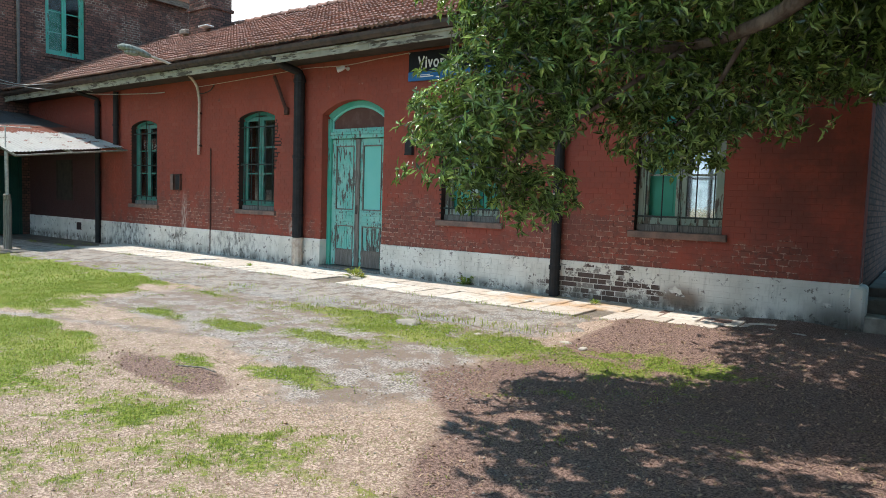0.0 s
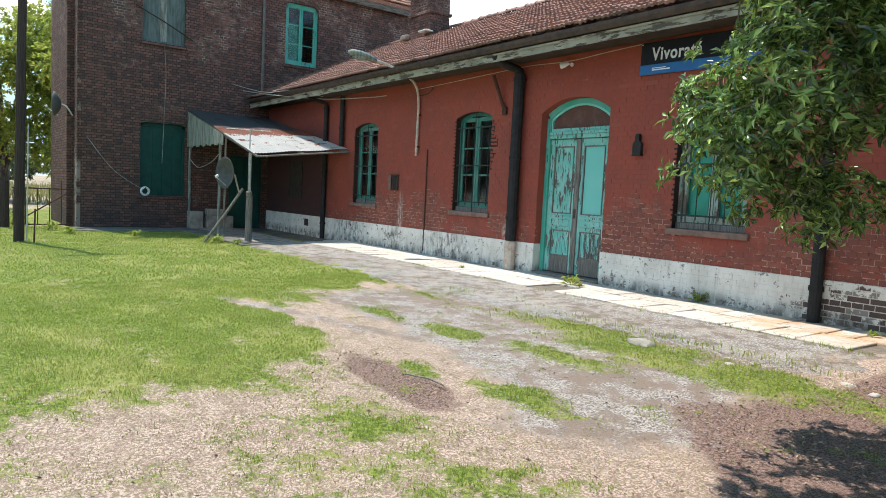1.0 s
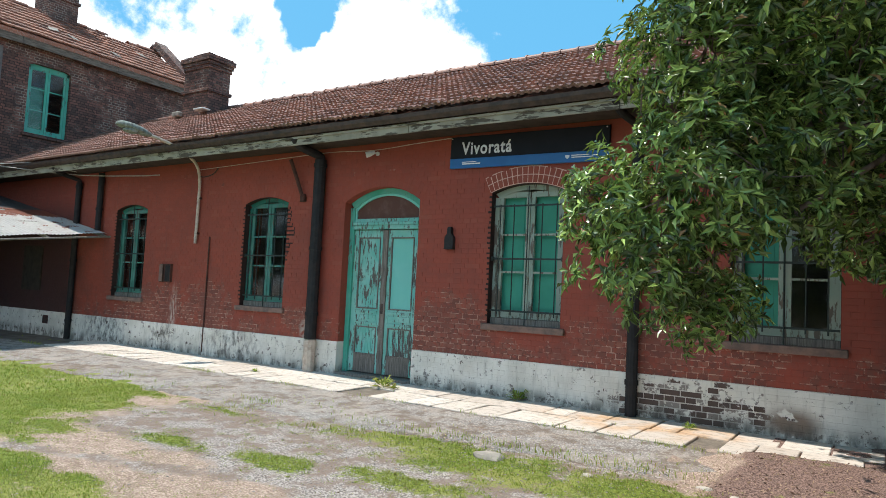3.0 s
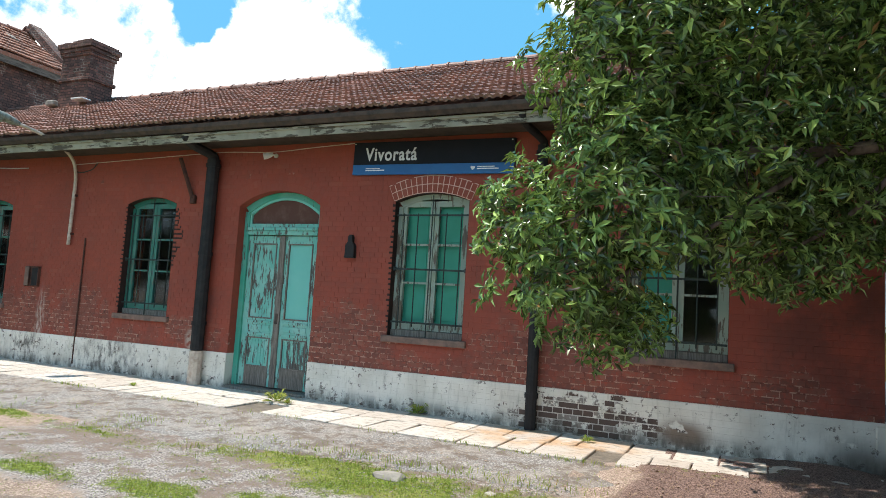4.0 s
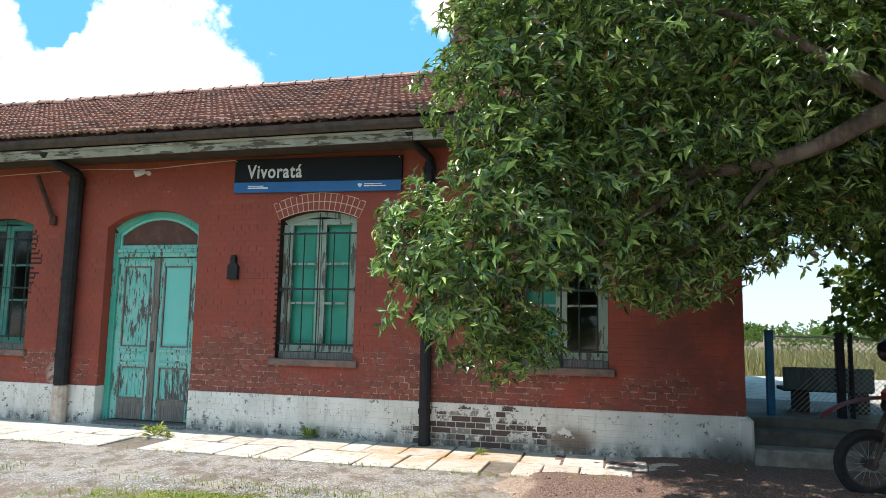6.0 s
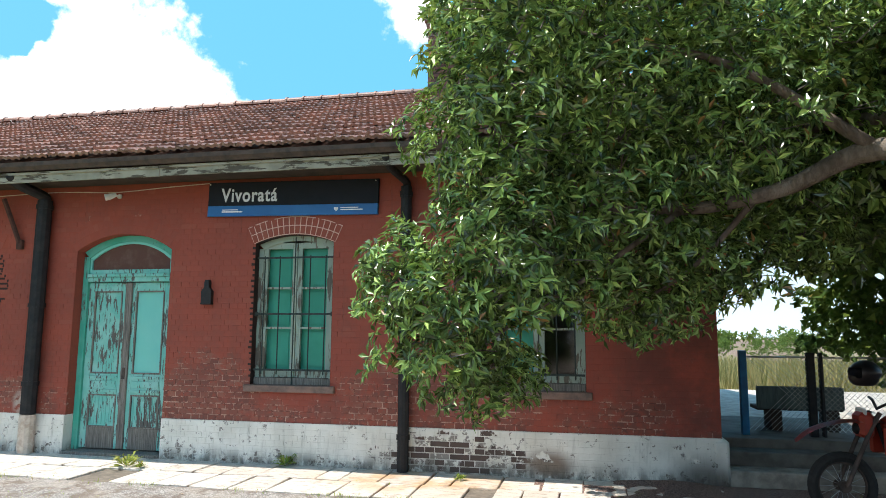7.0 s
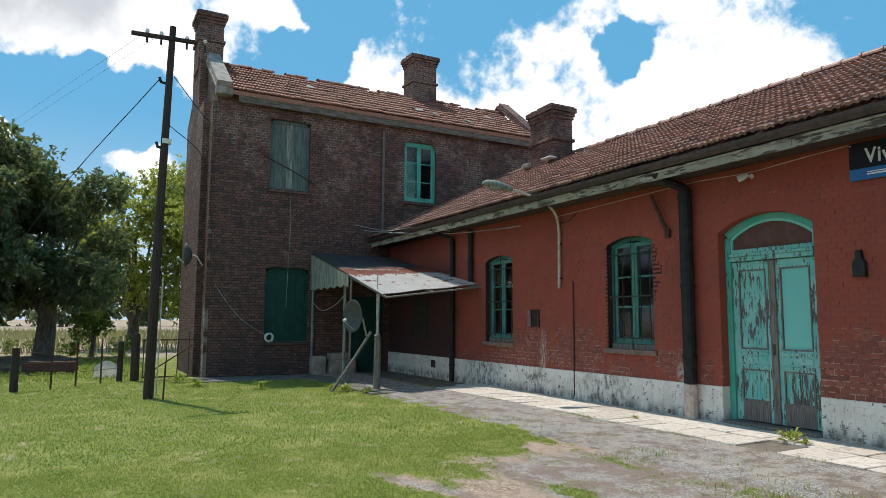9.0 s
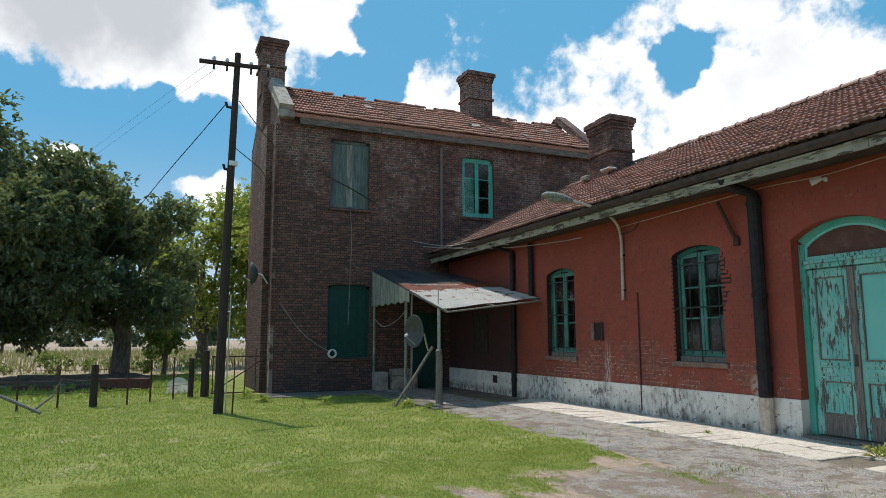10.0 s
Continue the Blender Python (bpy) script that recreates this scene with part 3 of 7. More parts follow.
def arc(half, spring, rise, steps=12):
    """Points of a segmental arch from left to right."""
    r = (half * half + rise * rise) / (2 * rise)
    return [(u, spring + math.sqrt(r * r - u * u) - (r - rise)) for u in np.linspace(-half, half, steps + 1)]


def ring_strip(bm, outer, inner, y0, y1):
    """A curved bar between two lines of (x, z) points."""
    for (a, b), (c, d) in zip(zip(outer, outer[1:]), zip(inner, inner[1:])):
        prism(bm, [a, b, d, c], y0, y1)


def fbm(x, y, scale, seed, octaves=4):
    """Smooth value noise, 0 to 1, on arrays."""
    total, amp, norm = 0.0, 1.0, 0.0
    for o in range(octaves):
        u, v = np.asarray(x) * scale + 17.3 * o + seed * 3.7, np.asarray(y) * scale + 9.1 * o + seed * 5.3
        iu, iv = np.floor(u).astype(np.int64), np.floor(v).astype(np.int64)
        fu, fv = u - iu, v - iv
        fu, fv = fu * fu * (3 - 2 * fu), fv * fv * (3 - 2 * fv)

        def h(a, b):
            k = (a * 374761393 + b * 668265263 + (seed + o) * 1442695041) & 0x7FFFFFFF
            k = ((k ^ (k >> 13)) * 1274126177) & 0x7FFFFFFF
            return (k ^ (k >> 16)) % 10007 / 10007.0
        total = total + amp * ((h(iu, iv) * (1 - fu) + h(iu + 1, iv) * fu) * (1 - fv) + (h(iu, iv + 1) * (1 - fu) + h(iu + 1, iv + 1) * fu) * fv)
        norm += amp
        amp, scale = amp * 0.5, scale * 2.0
    return total / norm


def step(v, a, b):
    t = np.clip((np.asarray(v, float) - a) / (b - a), 0, 1)
    return t * t * (3 - 2 * t)


# ---- the front wall ----
LEFT, RIGHT, BACK, TOP, THICK = -12.4, 8.70, 8.0, 3.84, 0.42
COURSE = 0.52 / 7
WINDOWS = (-6.135, -1.905, 3.385, 6.635)
HALF, SILL, SPRING, RISE = 0.565, 0.955, 2.89, 0.115
DOOR_X, DOOR_HALF, DOOR_SPRING, DOOR_RISE = 0.775, 0.765, 2.84, 0.235
HOLES = [(x, HALF, SILL, SPRING, RISE) for x in WINDOWS] + [(DOOR_X, DOOR_HALF, -0.2, DOOR_SPRING, DOOR_RISE)]


def wall_body(z_low, z_high, y0):
    """The wall behind the bricks, with its arched openings cut through."""
    bm = bmesh.new()
    edges = sorted(HOLES)
    x = LEFT
    for cx, half, sill, spring, rise in edges:
        box(bm, x, cx - half, y0, THICK, z_low, z_high)
        if sill > z_low:
            box(bm, cx - half, cx + half, y0, THICK, z_low, min(sill, z_high))
        if z_high > spring:
            under = [(cx + u, z) for u, z in arc(half, spring, rise)]
            ring_strip(bm, [(u, z_high) for u, z in under], under, y0, THICK)
        x = cx + half
    box(bm, x, RIGHT, y0, THICK, z_low, z_high)
    return bm


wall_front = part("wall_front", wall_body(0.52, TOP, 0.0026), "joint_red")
tagged(wall_front, "red-painted brick station wall with worn joints", "wall", kind="structure")
plinth = part("plinth", wall_body(-0.3, 0.52, -0.0160), "joint_white")
tagged(plinth, "flaking whitewashed brick plinth along the wall", "plinth", kind="structure")


def brick_block(x0, x1, y0, z0, z1, bev=0.003):
    """Front and sides of one brick with a soft arris: eight vertices, five faces."""
    d = 0.014
    v = [(x0, y0 + d, z0), (x1, y0 + d, z0), (x1, y0 + d, z1), (x0, y0 + d, z1),
         (x0 + bev, y0, z0 + bev), (x1 - bev, y0, z0 + bev), (x1 - bev, y0, z1 - bev), (x0 + bev, y0, z1 - bev)]
    f = [(4, 5, 6, 7), (0, 1, 5, 4), (1, 2, 6, 5), (2, 3, 7, 6), (3, 0, 4, 7)]
    return v, f


def clear_runs(x0, x1, z0, z1):
    """What is left of a brick's length once openings and arch rings are taken out."""
    runs = [(x0, x1)]
    for cx, half, sill, spring, rise in HOLES:
        if z1 <= sill + 0.01:
            continue
        if z0 >= spring - 0.04:
            r = (half * half + rise * rise) / (2 * rise)
            zc = spring + rise - r
            reach = (r + 0.252) ** 2 - (0.5 * (z0 + z1) - zc) ** 2
            cut = min(math.sqrt(reach), half + 0.13) if reach > 0 else 0
        else:
            cut = half
        if not cut:
            continue
        a, b = cx - cut, cx + cut
        runs = [p for u, v in runs for p in ((u, min(v, a)), (max(u, b), v)) if p[1] - p[0] > 0.03]
    return runs


part("plinth_return", boxes((RIGHT - 0.10, RIGHT + 0.075, -0.034, 0.34, -0.3, 0.505), bevel=0.03), "brick_white", plinth)
rng = random.Random(4)
loose, single = {"red": ([], []), "white": ([], [])}, []
row = 0
z = 0.0
while z < TOP - 0.03:
    x, stretcher = LEFT + (0.0 if row % 2 else -0.06), row % 2 == 0
    while x < RIGHT:
        length = 0.250 if stretcher else 0.125
        if stretcher and rng.random() < 0.25:
            length = 0.125
        gap = 0.0045 if row < 7 else 0.0050 if row < 11 else 0.0036 if row < 15 else 0.0024
        for a, b in clear_runs(max(x, LEFT), min(x + length, RIGHT), z, z + COURSE):
            low = row < 7
            front = (-0.020 if low else 0.0) + rng.uniform(-0.0018, 0.0012)
            item = (a + gap, b - gap, front, z + gap + rng.uniform(-0.001, 0.001), z + COURSE - gap, low)
            if low and 4.95 < a < 8.7 or (not low and row < 10 and 5.0 < a < 8.0):
                single.append(item)
            else:
                vs, fs = loose["white" if low else "red"]
                v, f = brick_block(*item[:5])
                fs.extend([[i + len(vs) for i in q] for q in f])
                vs.extend(v)
        x += length
    row += 1
    z += COURSE
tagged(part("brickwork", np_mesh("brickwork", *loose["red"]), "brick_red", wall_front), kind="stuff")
tagged(part("brickwork", np_mesh("plinth_brickwork", *loose["white"]), "brick_white", plinth), kind="stuff")


def voussoirs(cx, half, spring, rise, parent, rings=2, joint="joint_red", tall=0.118):
    """Bricks on edge round an arch, in rings."""
    r = (half * half + rise * rise) / (2 * rise)
    zc, a0 = spring + rise - r, math.asin((half + 0.02) / r)
    bm = bmesh.new()
    inner = [(cx + (r + 0.002) * math.sin(a), zc + (r + 0.002) * math.cos(a)) for a in np.linspace(-a0, a0, 15)]
    outer = [(cx + (r + rings * tall + 0.012) * math.sin(a), zc + (r + rings * tall + 0.012) * math.cos(a)) for a in np.linspace(-a0, a0, 15)]
    ring_strip(bm, outer, inner, 0.0005 if joint == "joint_pale" else 0.0012, 0.05)
    part("arch_bed", bm, joint, parent)
    count = max(7, round(2 * a0 * (r + tall) / 0.079))
    for k in range(rings):
        for i in range(count):
            pad = (0.0075 if joint == "joint_pale" else 0.0045) / (r + tall)
            a, b = -a0 + 2 * a0 * i / count + pad, -a0 + 2 * a0 * (i + 1) / count - pad
            lo, hi = r + k * tall + 0.012, r + (k + 1) * tall - 0.001
            bm = bmesh.new()
            prism(bm, [(cx + lo * math.sin(a), zc + lo * math.cos(a)), (cx + hi * math.sin(a), zc + hi * math.cos(a)),
                       (cx + hi * math.sin(b), zc + hi * math.cos(b)), (cx + lo * math.sin(b), zc + lo * math.cos(b))], (-0.004 if joint == "joint_pale" else 0.0) + rng.uniform(-0.0015, 0.0015), 0.03)
            part("arch_brick", bm, "brick_red", parent)


for cx, half, sill, spring, rise in HOLES:
    voussoirs(cx, half, spring, rise, wall_front, 2, "joint_pale" if abs(cx - 3.385) < 0.01 else "joint_red")

# side, back and inner walls, floor, ceiling
def structure(name, bm, mat, label, category, smooth=False):
    return tagged(part(name, bm, mat, None, "", smooth), label, category, kind="structure")


bm = boxes((RIGHT - THICK, RIGHT, THICK, BACK, -0.3, TOP))
prism_pts = [(THICK, TOP), (BACK, TOP), (4.0, 6.25)]
va = [bm.verts.new((RIGHT - THICK, y, zz)) for y, zz in prism_pts]
vb = [bm.verts.new((RIGHT, y, zz)) for y, zz in prism_pts]
bm.faces.new(va), bm.faces.new(vb[::-1])
for i in range(3):
    bm.faces.new((va[i], vb[i], vb[(i + 1) % 3], va[(i + 1) % 3]))
structure("wall_east", bm, "old_brick", "brick end wall of the station", "wall")
# the back wall has one tall window that shows through the room
BX0, BX1, BZ0, BZ1 = 4.45, 5.45, 0.95, 2.75
structure("wall_back", boxes((LEFT, BX0, BACK - 0.4, BACK, -0.3, TOP), (BX1, RIGHT - THICK, BACK - 0.4, BACK, -0.3, TOP), (BX0, BX1, BACK - 0.4, BACK, -0.3, BZ0), (BX0, BX1, BACK - 0.4, BACK, BZ1, TOP)),
          "plaster_dark", "plastered back wall with one window opening", "wall")
structure("wall_partition", boxes((1.9, 2.05, THICK, BACK - 0.4, 0.0, 3.78)), "plaster_dark", "plastered partition wall inside the station", "wall")
structure("floor", boxes((LEFT, RIGHT - THICK, THICK, BACK - 0.4, -0.1, 0.06)), "boards", "dark boarded room floor", "floor")
structure("ceiling", boxes((LEFT, RIGHT - THICK, THICK, BACK - 0.4, 3.78, 3.83)), "plaster_dark", "plain plaster room ceiling", "ceiling")

# ---- roofs ----
def tile_shape(wide, deep, lift):
    """One interlocking clay tile, u across, v up the slope, w off the roof."""
    prof = [(0.0, 0.006), (0.10 * wide, 0.021), (0.24 * wide, 0.021), (0.36 * wide, 0.001), (0.50 * wide, 0.001), (0.60 * wide, 0.019), (0.74 * wide, 0.019), (0.86 * wide, 0.000), (0.985 * wide, 0.003)]
    v = [(u, 0.0, h + lift) for u, h in prof] + [(u, deep, h) for u, h in prof] + [(u, 0.0, h + lift - 0.045) for u, h in prof]
    k = len(prof)
    f = [(i, i + 1, k + i + 1, k + i) for i in range(k - 1)] + [(2 * k + i, 2 * k + i + 1, i + 1, i) for i in range(k - 1)]
    return np.array(v), np.array(f)


def tile_field(base, along, up, off, length, slope, wide, gauge, seed, keep=None):
    """Tiles over a slope: arrays of joined tiles, and places of those kept single."""
    v0, f0 = tile_shape(wide, gauge + 0.05, 0.058)
    base, along, up, off = (np.array(q, float) for q in (base, along, up, off))
    r = np.random.RandomState(seed)
    V, F, ones, count = [], [], [], 0
    for j in range(int(slope / gauge)):
        for i in range(int(length / wide)):
            at = base + along * (i * wide) + up * (j * gauge + r.uniform(-0.014, 0.014)) + off * r.uniform(-0.006, 0.013)
            if keep and keep(i, j, at):
                ones.append(at)
                continue
            lean = 1 + r.uniform(-0.004, 0.004)
            V.append(at + v0[:, :1] * along * lean + v0[:, 1:2] * up + v0[:, 2:] * off)
            F.append(f0 + count)
            count += len(v0)
    return np.concatenate(V), np.concatenate(F), ones, (v0, f0)


RY, RZ, EY, EZ = 4.0, 6.36, -0.66, 4.03
slope_len = math.hypot(RY - EY, RZ - EZ)
UP = ((0, (RY - EY) / slope_len, (RZ - EZ) / slope_len))
OFF = (0, -UP[2], UP[1])
bm = bmesh.new()
for y0, z0, y1, z1 in ((EY, EZ, RY, RZ), (2 * RY - EY, EZ, RY, RZ)):
    vs = [bm.verts.new(c) for c in ((LEFT, y0, z0 - 0.03), (RIGHT + 0.25, y0, z0 - 0.03), (RIGHT + 0.25, y1, z1 - 0.03), (LEFT, y1, z1 - 0.03))]
    ws = [bm.verts.new(v.co + Vector((0, 0, -0.10))) for v in vs]
    bm.faces.new(vs), bm.faces.new(ws[::-1])
    for i in range(4):
        bm.faces.new((vs[i], ws[i], ws[(i + 1) % 4], vs[(i + 1) % 4]))
roof_main = structure("roof_main", bm, "clay", "red-brown clay tile roof over the station", "roof")
V, F, ones, (tv, tf) = tile_field((LEFT, EY - 0.03, EZ), (1, 0, 0), UP, OFF, RIGHT + 0.25 - LEFT, slope_len - 0.05, 0.218, 0.355, 3, lambda i, j, at: j < 6 and -3.6 < at[0] < 5.4)
tagged(part("tiling", np_mesh("tiling", V, F), "clay", roof_main), kind="stuff")
one_tile = np_mesh("roof_tile", tv[:, :1] * np.array((1, 0, 0)) + tv[:, 1:2] * np.array(UP) + tv[:, 2:] * np.array(OFF), tf)
for at in ones:
    part("roof_tile", one_tile, "clay", roof_main).location = at


def ridge_tile(mat):
    bm = bmesh.new()
    a = [(0.125 * math.sin(t), 0.10 * math.cos(t) - 0.03) for t in np.linspace(-1.65, 1.65, 9)]
    rows = []
    for x, s in ((0.0, 1.20), (0.035, 1.18), (0.036, 1.0), (0.40, 0.94)):
        rows.append([bm.verts.new((x, s * y, s * zz)) for y, zz in a])
    for r0, r1 in zip(rows, rows[1:]):
        for i in range(len(a) - 1):
            bm.faces.new((r0[i], r0[i + 1], r1[i + 1], r1[i]))
    me = as_mesh("ridge_tile", bm, False)
    me.materials.append(M[mat])
    return me


ridge_mesh = ridge_tile("clay")
for i in range(int((RIGHT + 0.2 - LEFT) / 0.38)):
    ob = part("ridge_tile", ridge_mesh, "clay", roof_main)
    ob.matrix_basis = pose(LEFT + 0.38 * i, RY + rng.uniform(-0.01, 0.01), RZ + 0.05 + rng.uniform(-0.008, 0.008), 0, rng.uniform(-1.2, 1.2), rng.uniform(-1.5, 1.5))

# eaves: gutter, boards and soffit
structure("soffit", boxes((LEFT, RIGHT + 0.25, -0.615, 0.0, 3.795, 3.815)), "soffit", "dark boarded soffit under the eaves", "soffit")
bm = bmesh.new()
x = LEFT
while x < RIGHT + 0.2:
    e = min(x + 2.9 + rng.uniform(-0.4, 0.4), RIGHT + 0.25)
    d = rng.uniform(-0.008, 0.008)
    box(bm, x + 0.004, e - 0.004, -0.64, -0.615, 3.735 + d, 3.875 + d)
    box(bm, x + 0.004, e - 0.004, -0.665, -0.64, 3.838 + d, 3.872 + d)
    x = e
structure("trim_eaves", bm, "fascia", "weathered pale eaves board with flaking paint", "eaves board")
bm = bmesh.new()
prof = [(-0.60, 4.0), (-0.625, 3.90), (-0.70, 3.875), (-0.755, 3.93), (-0.765, 3.985), (-0.745, 3.985), (-0.74, 3.94), (-0.695, 3.90), (-0.64, 3.915), (-0.615, 4.0)]
a = [bm.verts.new((LEFT, y, zz)) for y, zz in prof]
b = [bm.verts.new((RIGHT + 0.25, y, zz)) for y, zz in prof]
for i in range(len(prof)):
    j = (i + 1) % len(prof)
    bm.faces.new((a[i], a[j], b[j], b[i]))
bm.faces.new(a), bm.faces.new(b[::-1])
tagged(part("gutter", bm, "gutter"), "dark iron gutter along the eaves", "gutter", kind="structure")


# ---- the two-storey house beside it ----
HX0, HX1, HY0, HY1, HEAVE, HRX, HRZ = -17.6, -12.4, -5.42, 6.1, 7.98, -15.0, 9.72
UPPER = [(-3.27, 0.60, 5.30, 7.38, 0.06), (1.06, 0.58, 5.32, 7.24, 0.13)]
DOORS = [(-3.25, 0.64, 0.86, 2.95, 0.10)]


def side_wall():
    """The wall that faces along x, with its openings; drawn in y and z, then turned."""
    bm = bmesh.new()
    cuts = sorted({HY0, HY1, *(c + s * h for c, h, *_ in UPPER + DOORS for s in (-1, 1))})
    for a, b in zip(cuts, cuts[1:]):
        mid, spans, zlow = 0.5 * (a + b), [], -0.3
        for c, h, z0, z1, rise in sorted(UPPER + DOORS, key=lambda q: q[2]):
            if c - h < mid < c + h:
                spans.append((zlow, z0))
                zlow = z1 + rise * 0.5
        spans.append((zlow, HEAVE))
        for z0, z1 in spans:
            box(bm, HX1 - 0.35, HX1, a, b, z0, z1)
    return bm


structure("wall_house_side", side_wall(), "old_brick", "sooty brown brick side wall of the house", "wall")
bm = bmesh.new()
prism(bm, [(HX0, -0.3), (HX1 - 0.35, -0.3), (HX1 - 0.35, HEAVE + 0.2), (HRX, HRZ), (HX0, HEAVE)], HY0, HY0 + 0.35)
structure("wall_house_gable", bm, "old_brick", "brick gable wall of the house", "wall")
structure("wall_house_back", boxes((HX0, HX0 + 0.35, HY0 + 0.35, HY1, -0.3, HEAVE), (HX0 + 0.35, HX1 - 0.35, HY1 - 0.35, HY1, -0.3, HEAVE)), "old_brick", "far brick walls of the house", "wall")
structure("floor_house", boxes((HX0 + 0.35, HX1 - 0.35, HY0 + 0.35, HY1 - 0.35, 4.0, 4.2)), "boards", "upper floor inside the house", "floor")
structure("ceiling_house", boxes((HX0 + 0.35, HX1 - 0.35, HY0 + 0.35, HY1 - 0.35, 7.75, 7.85)), "plaster_dark", "ceiling inside the house", "ceiling")
# chimney breast on the gable
structure("trim_chimney_breast", boxes((-16.5, -13.25, HY0 - 0.24, HY0 + 0.001, -0.3, 7.9), (-15.7, -14.3, HY0 - 0.24, HY0 + 0.001, 7.9, 9.8), bevel=0.01), "old_brick", "flat brick chimney breast on the gable", "chimney breast")
# brick ribs up the gable corner, with pale lime left on them
for x0, x1, out in ((-12.72, -12.46, 0.10), (-13.2, -12.98, 0.06)):
    structure("trim_corner_rib", boxes((x0, x1, HY0 - out, HY0 + 0.002, -0.3, 7.7), bevel=0.008), "limed_brick", "flat brick rib up the house corner", "brick rib")
# roof
hs = math.hypot(HRX - HX1 - 0.22, HRZ - HEAVE)
uph = np.array((HRX - HX1 - 0.22, 0, HRZ - HEAVE - 0.03)) / math.hypot(HRX - HX1 - 0.22, HRZ - HEAVE - 0.03)
bm = bmesh.new()
for x0, x1 in ((HX1 + 0.22, HRX), (HX0 - 0.22, HRX)):
    vs = [bm.verts.new(c) for c in ((x0, HY0 + 0.2, HEAVE + 0.02), (x0, HY1 - 0.2, HEAVE + 0.02), (x1, HY1 - 0.2, HRZ - 0.02), (x1, HY0 + 0.2, HRZ - 0.02))]
    ws = [bm.verts.new(v.co + Vector((0, 0, -0.12))) for v in vs]
    bm.faces.new(vs), bm.faces.new(ws[::-1])
    for i in range(4):
        bm.faces.new((vs[i], ws[i], ws[(i + 1) % 4], vs[(i + 1) % 4]))
roof_house = structure("roof_house", bm, "clay_warm", "orange-brown clay tile roof with broken patches", "roof")
V, F, _, _ = tile_field((HX1 + 0.24, HY0 + 0.25, HEAVE + 0.03), (0, 1, 0), uph, (uph[2], 0, -uph[0]), HY1 - HY0 - 0.5, hs - 0.05, 0.218, 0.355, 5)
tagged(part("tiling", np_mesh("tiling", V, F), "clay_warm", roof_house), kind="stuff")
ridge_warm = ridge_tile("clay_warm")
for i in range(int((HY1 - HY0 - 0.5) / 0.38)):
    if rng.random() < 0.86:
        part("ridge_tile", ridge_warm, "clay_warm", roof_house).matrix_basis = pose(HRX, HY0 + 0.3 + 0.38 * i, HRZ + 0.03 + rng.uniform(-0.015, 0.015), 0, rng.uniform(-3, 3), 90 + rng.uniform(-4, 4))
# a few slipped tiles that show their pale beds
for y, up_at in ((-2.3, 1.9), (1.4, 1.25), (1.9, 1.0), (3.1, 0.7), (4.6, 1.9)):
    at = np.array((HX1 + 0.24, y, HEAVE + 0.03)) + uph * up_at
    bm = boxes((-0.16, 0.16, -0.13, 0.13, 0.05, 0.075), bevel=0.008)
    ob = part("loose_tile", bm, "coping", roof_house, "pale slipped tile bed")
    ob.matrix_basis = Matrix.Translation(at) @ pose(0, 0, 0, 0, math.degrees(math.atan2(uph[2], -uph[0])), rng.uniform(-30, 30))
# eaves boards of the house
bm = bmesh.new()
y = HY0 + 0.55
while y < HY1 - 0.2:
    e = min(y + 2.6 + rng.uniform(-0.3, 0.3), HY1)
    d = rng.uniform(-0.015, 0.015)
    box(bm, HX1 + 0.17, HX1 + 0.205, y + 0.006, e - 0.006, HEAVE - 0.30 + d, HEAVE - 0.02 + d)
    y = e
box(bm, HX1, HX1 + 0.17, HY0 + 0.55, HY1, HEAVE - 0.05, HEAVE - 0.02)
structure("trim_house_eaves", bm, "fascia_old", "weathered grey eaves board of the house", "eaves board")
# raised gable coping with a kneeler at its foot
for gy in (HY0 - 0.06, HY1 - 0.30):
    for x0, z0 in ((HX1 + 0.12, HEAVE + 0.12 - (0.22 if gy > 0 else 0)), (HX0 - 0.12, HEAVE + 0.12)):
        bm = bmesh.new()
        d = Vector((HRX - x0, 0, HRZ + 0.30 - z0))
        m = Matrix.Translation((x0, gy, z0)) @ pose(0, 0, 0, 0, -math.degrees(math.atan2(d.z, d.x)), 0)
        box(bm, 0, d.length, 0, 0.42, -0.16, 0.0, m)
        box(bm, -0.05, d.length, -0.03, 0.45, 0.0, 0.06, m)
        box(bm, x0 - 0.12, x0 + 0.12, gy - 0.02, gy + 0.44, z0 - 0.26, z0 - 0.05)
        structure("trim_gable_coping", bm, "coping" if gy < 0 else "old_brick", "stone coping on the gable parapet", "coping")


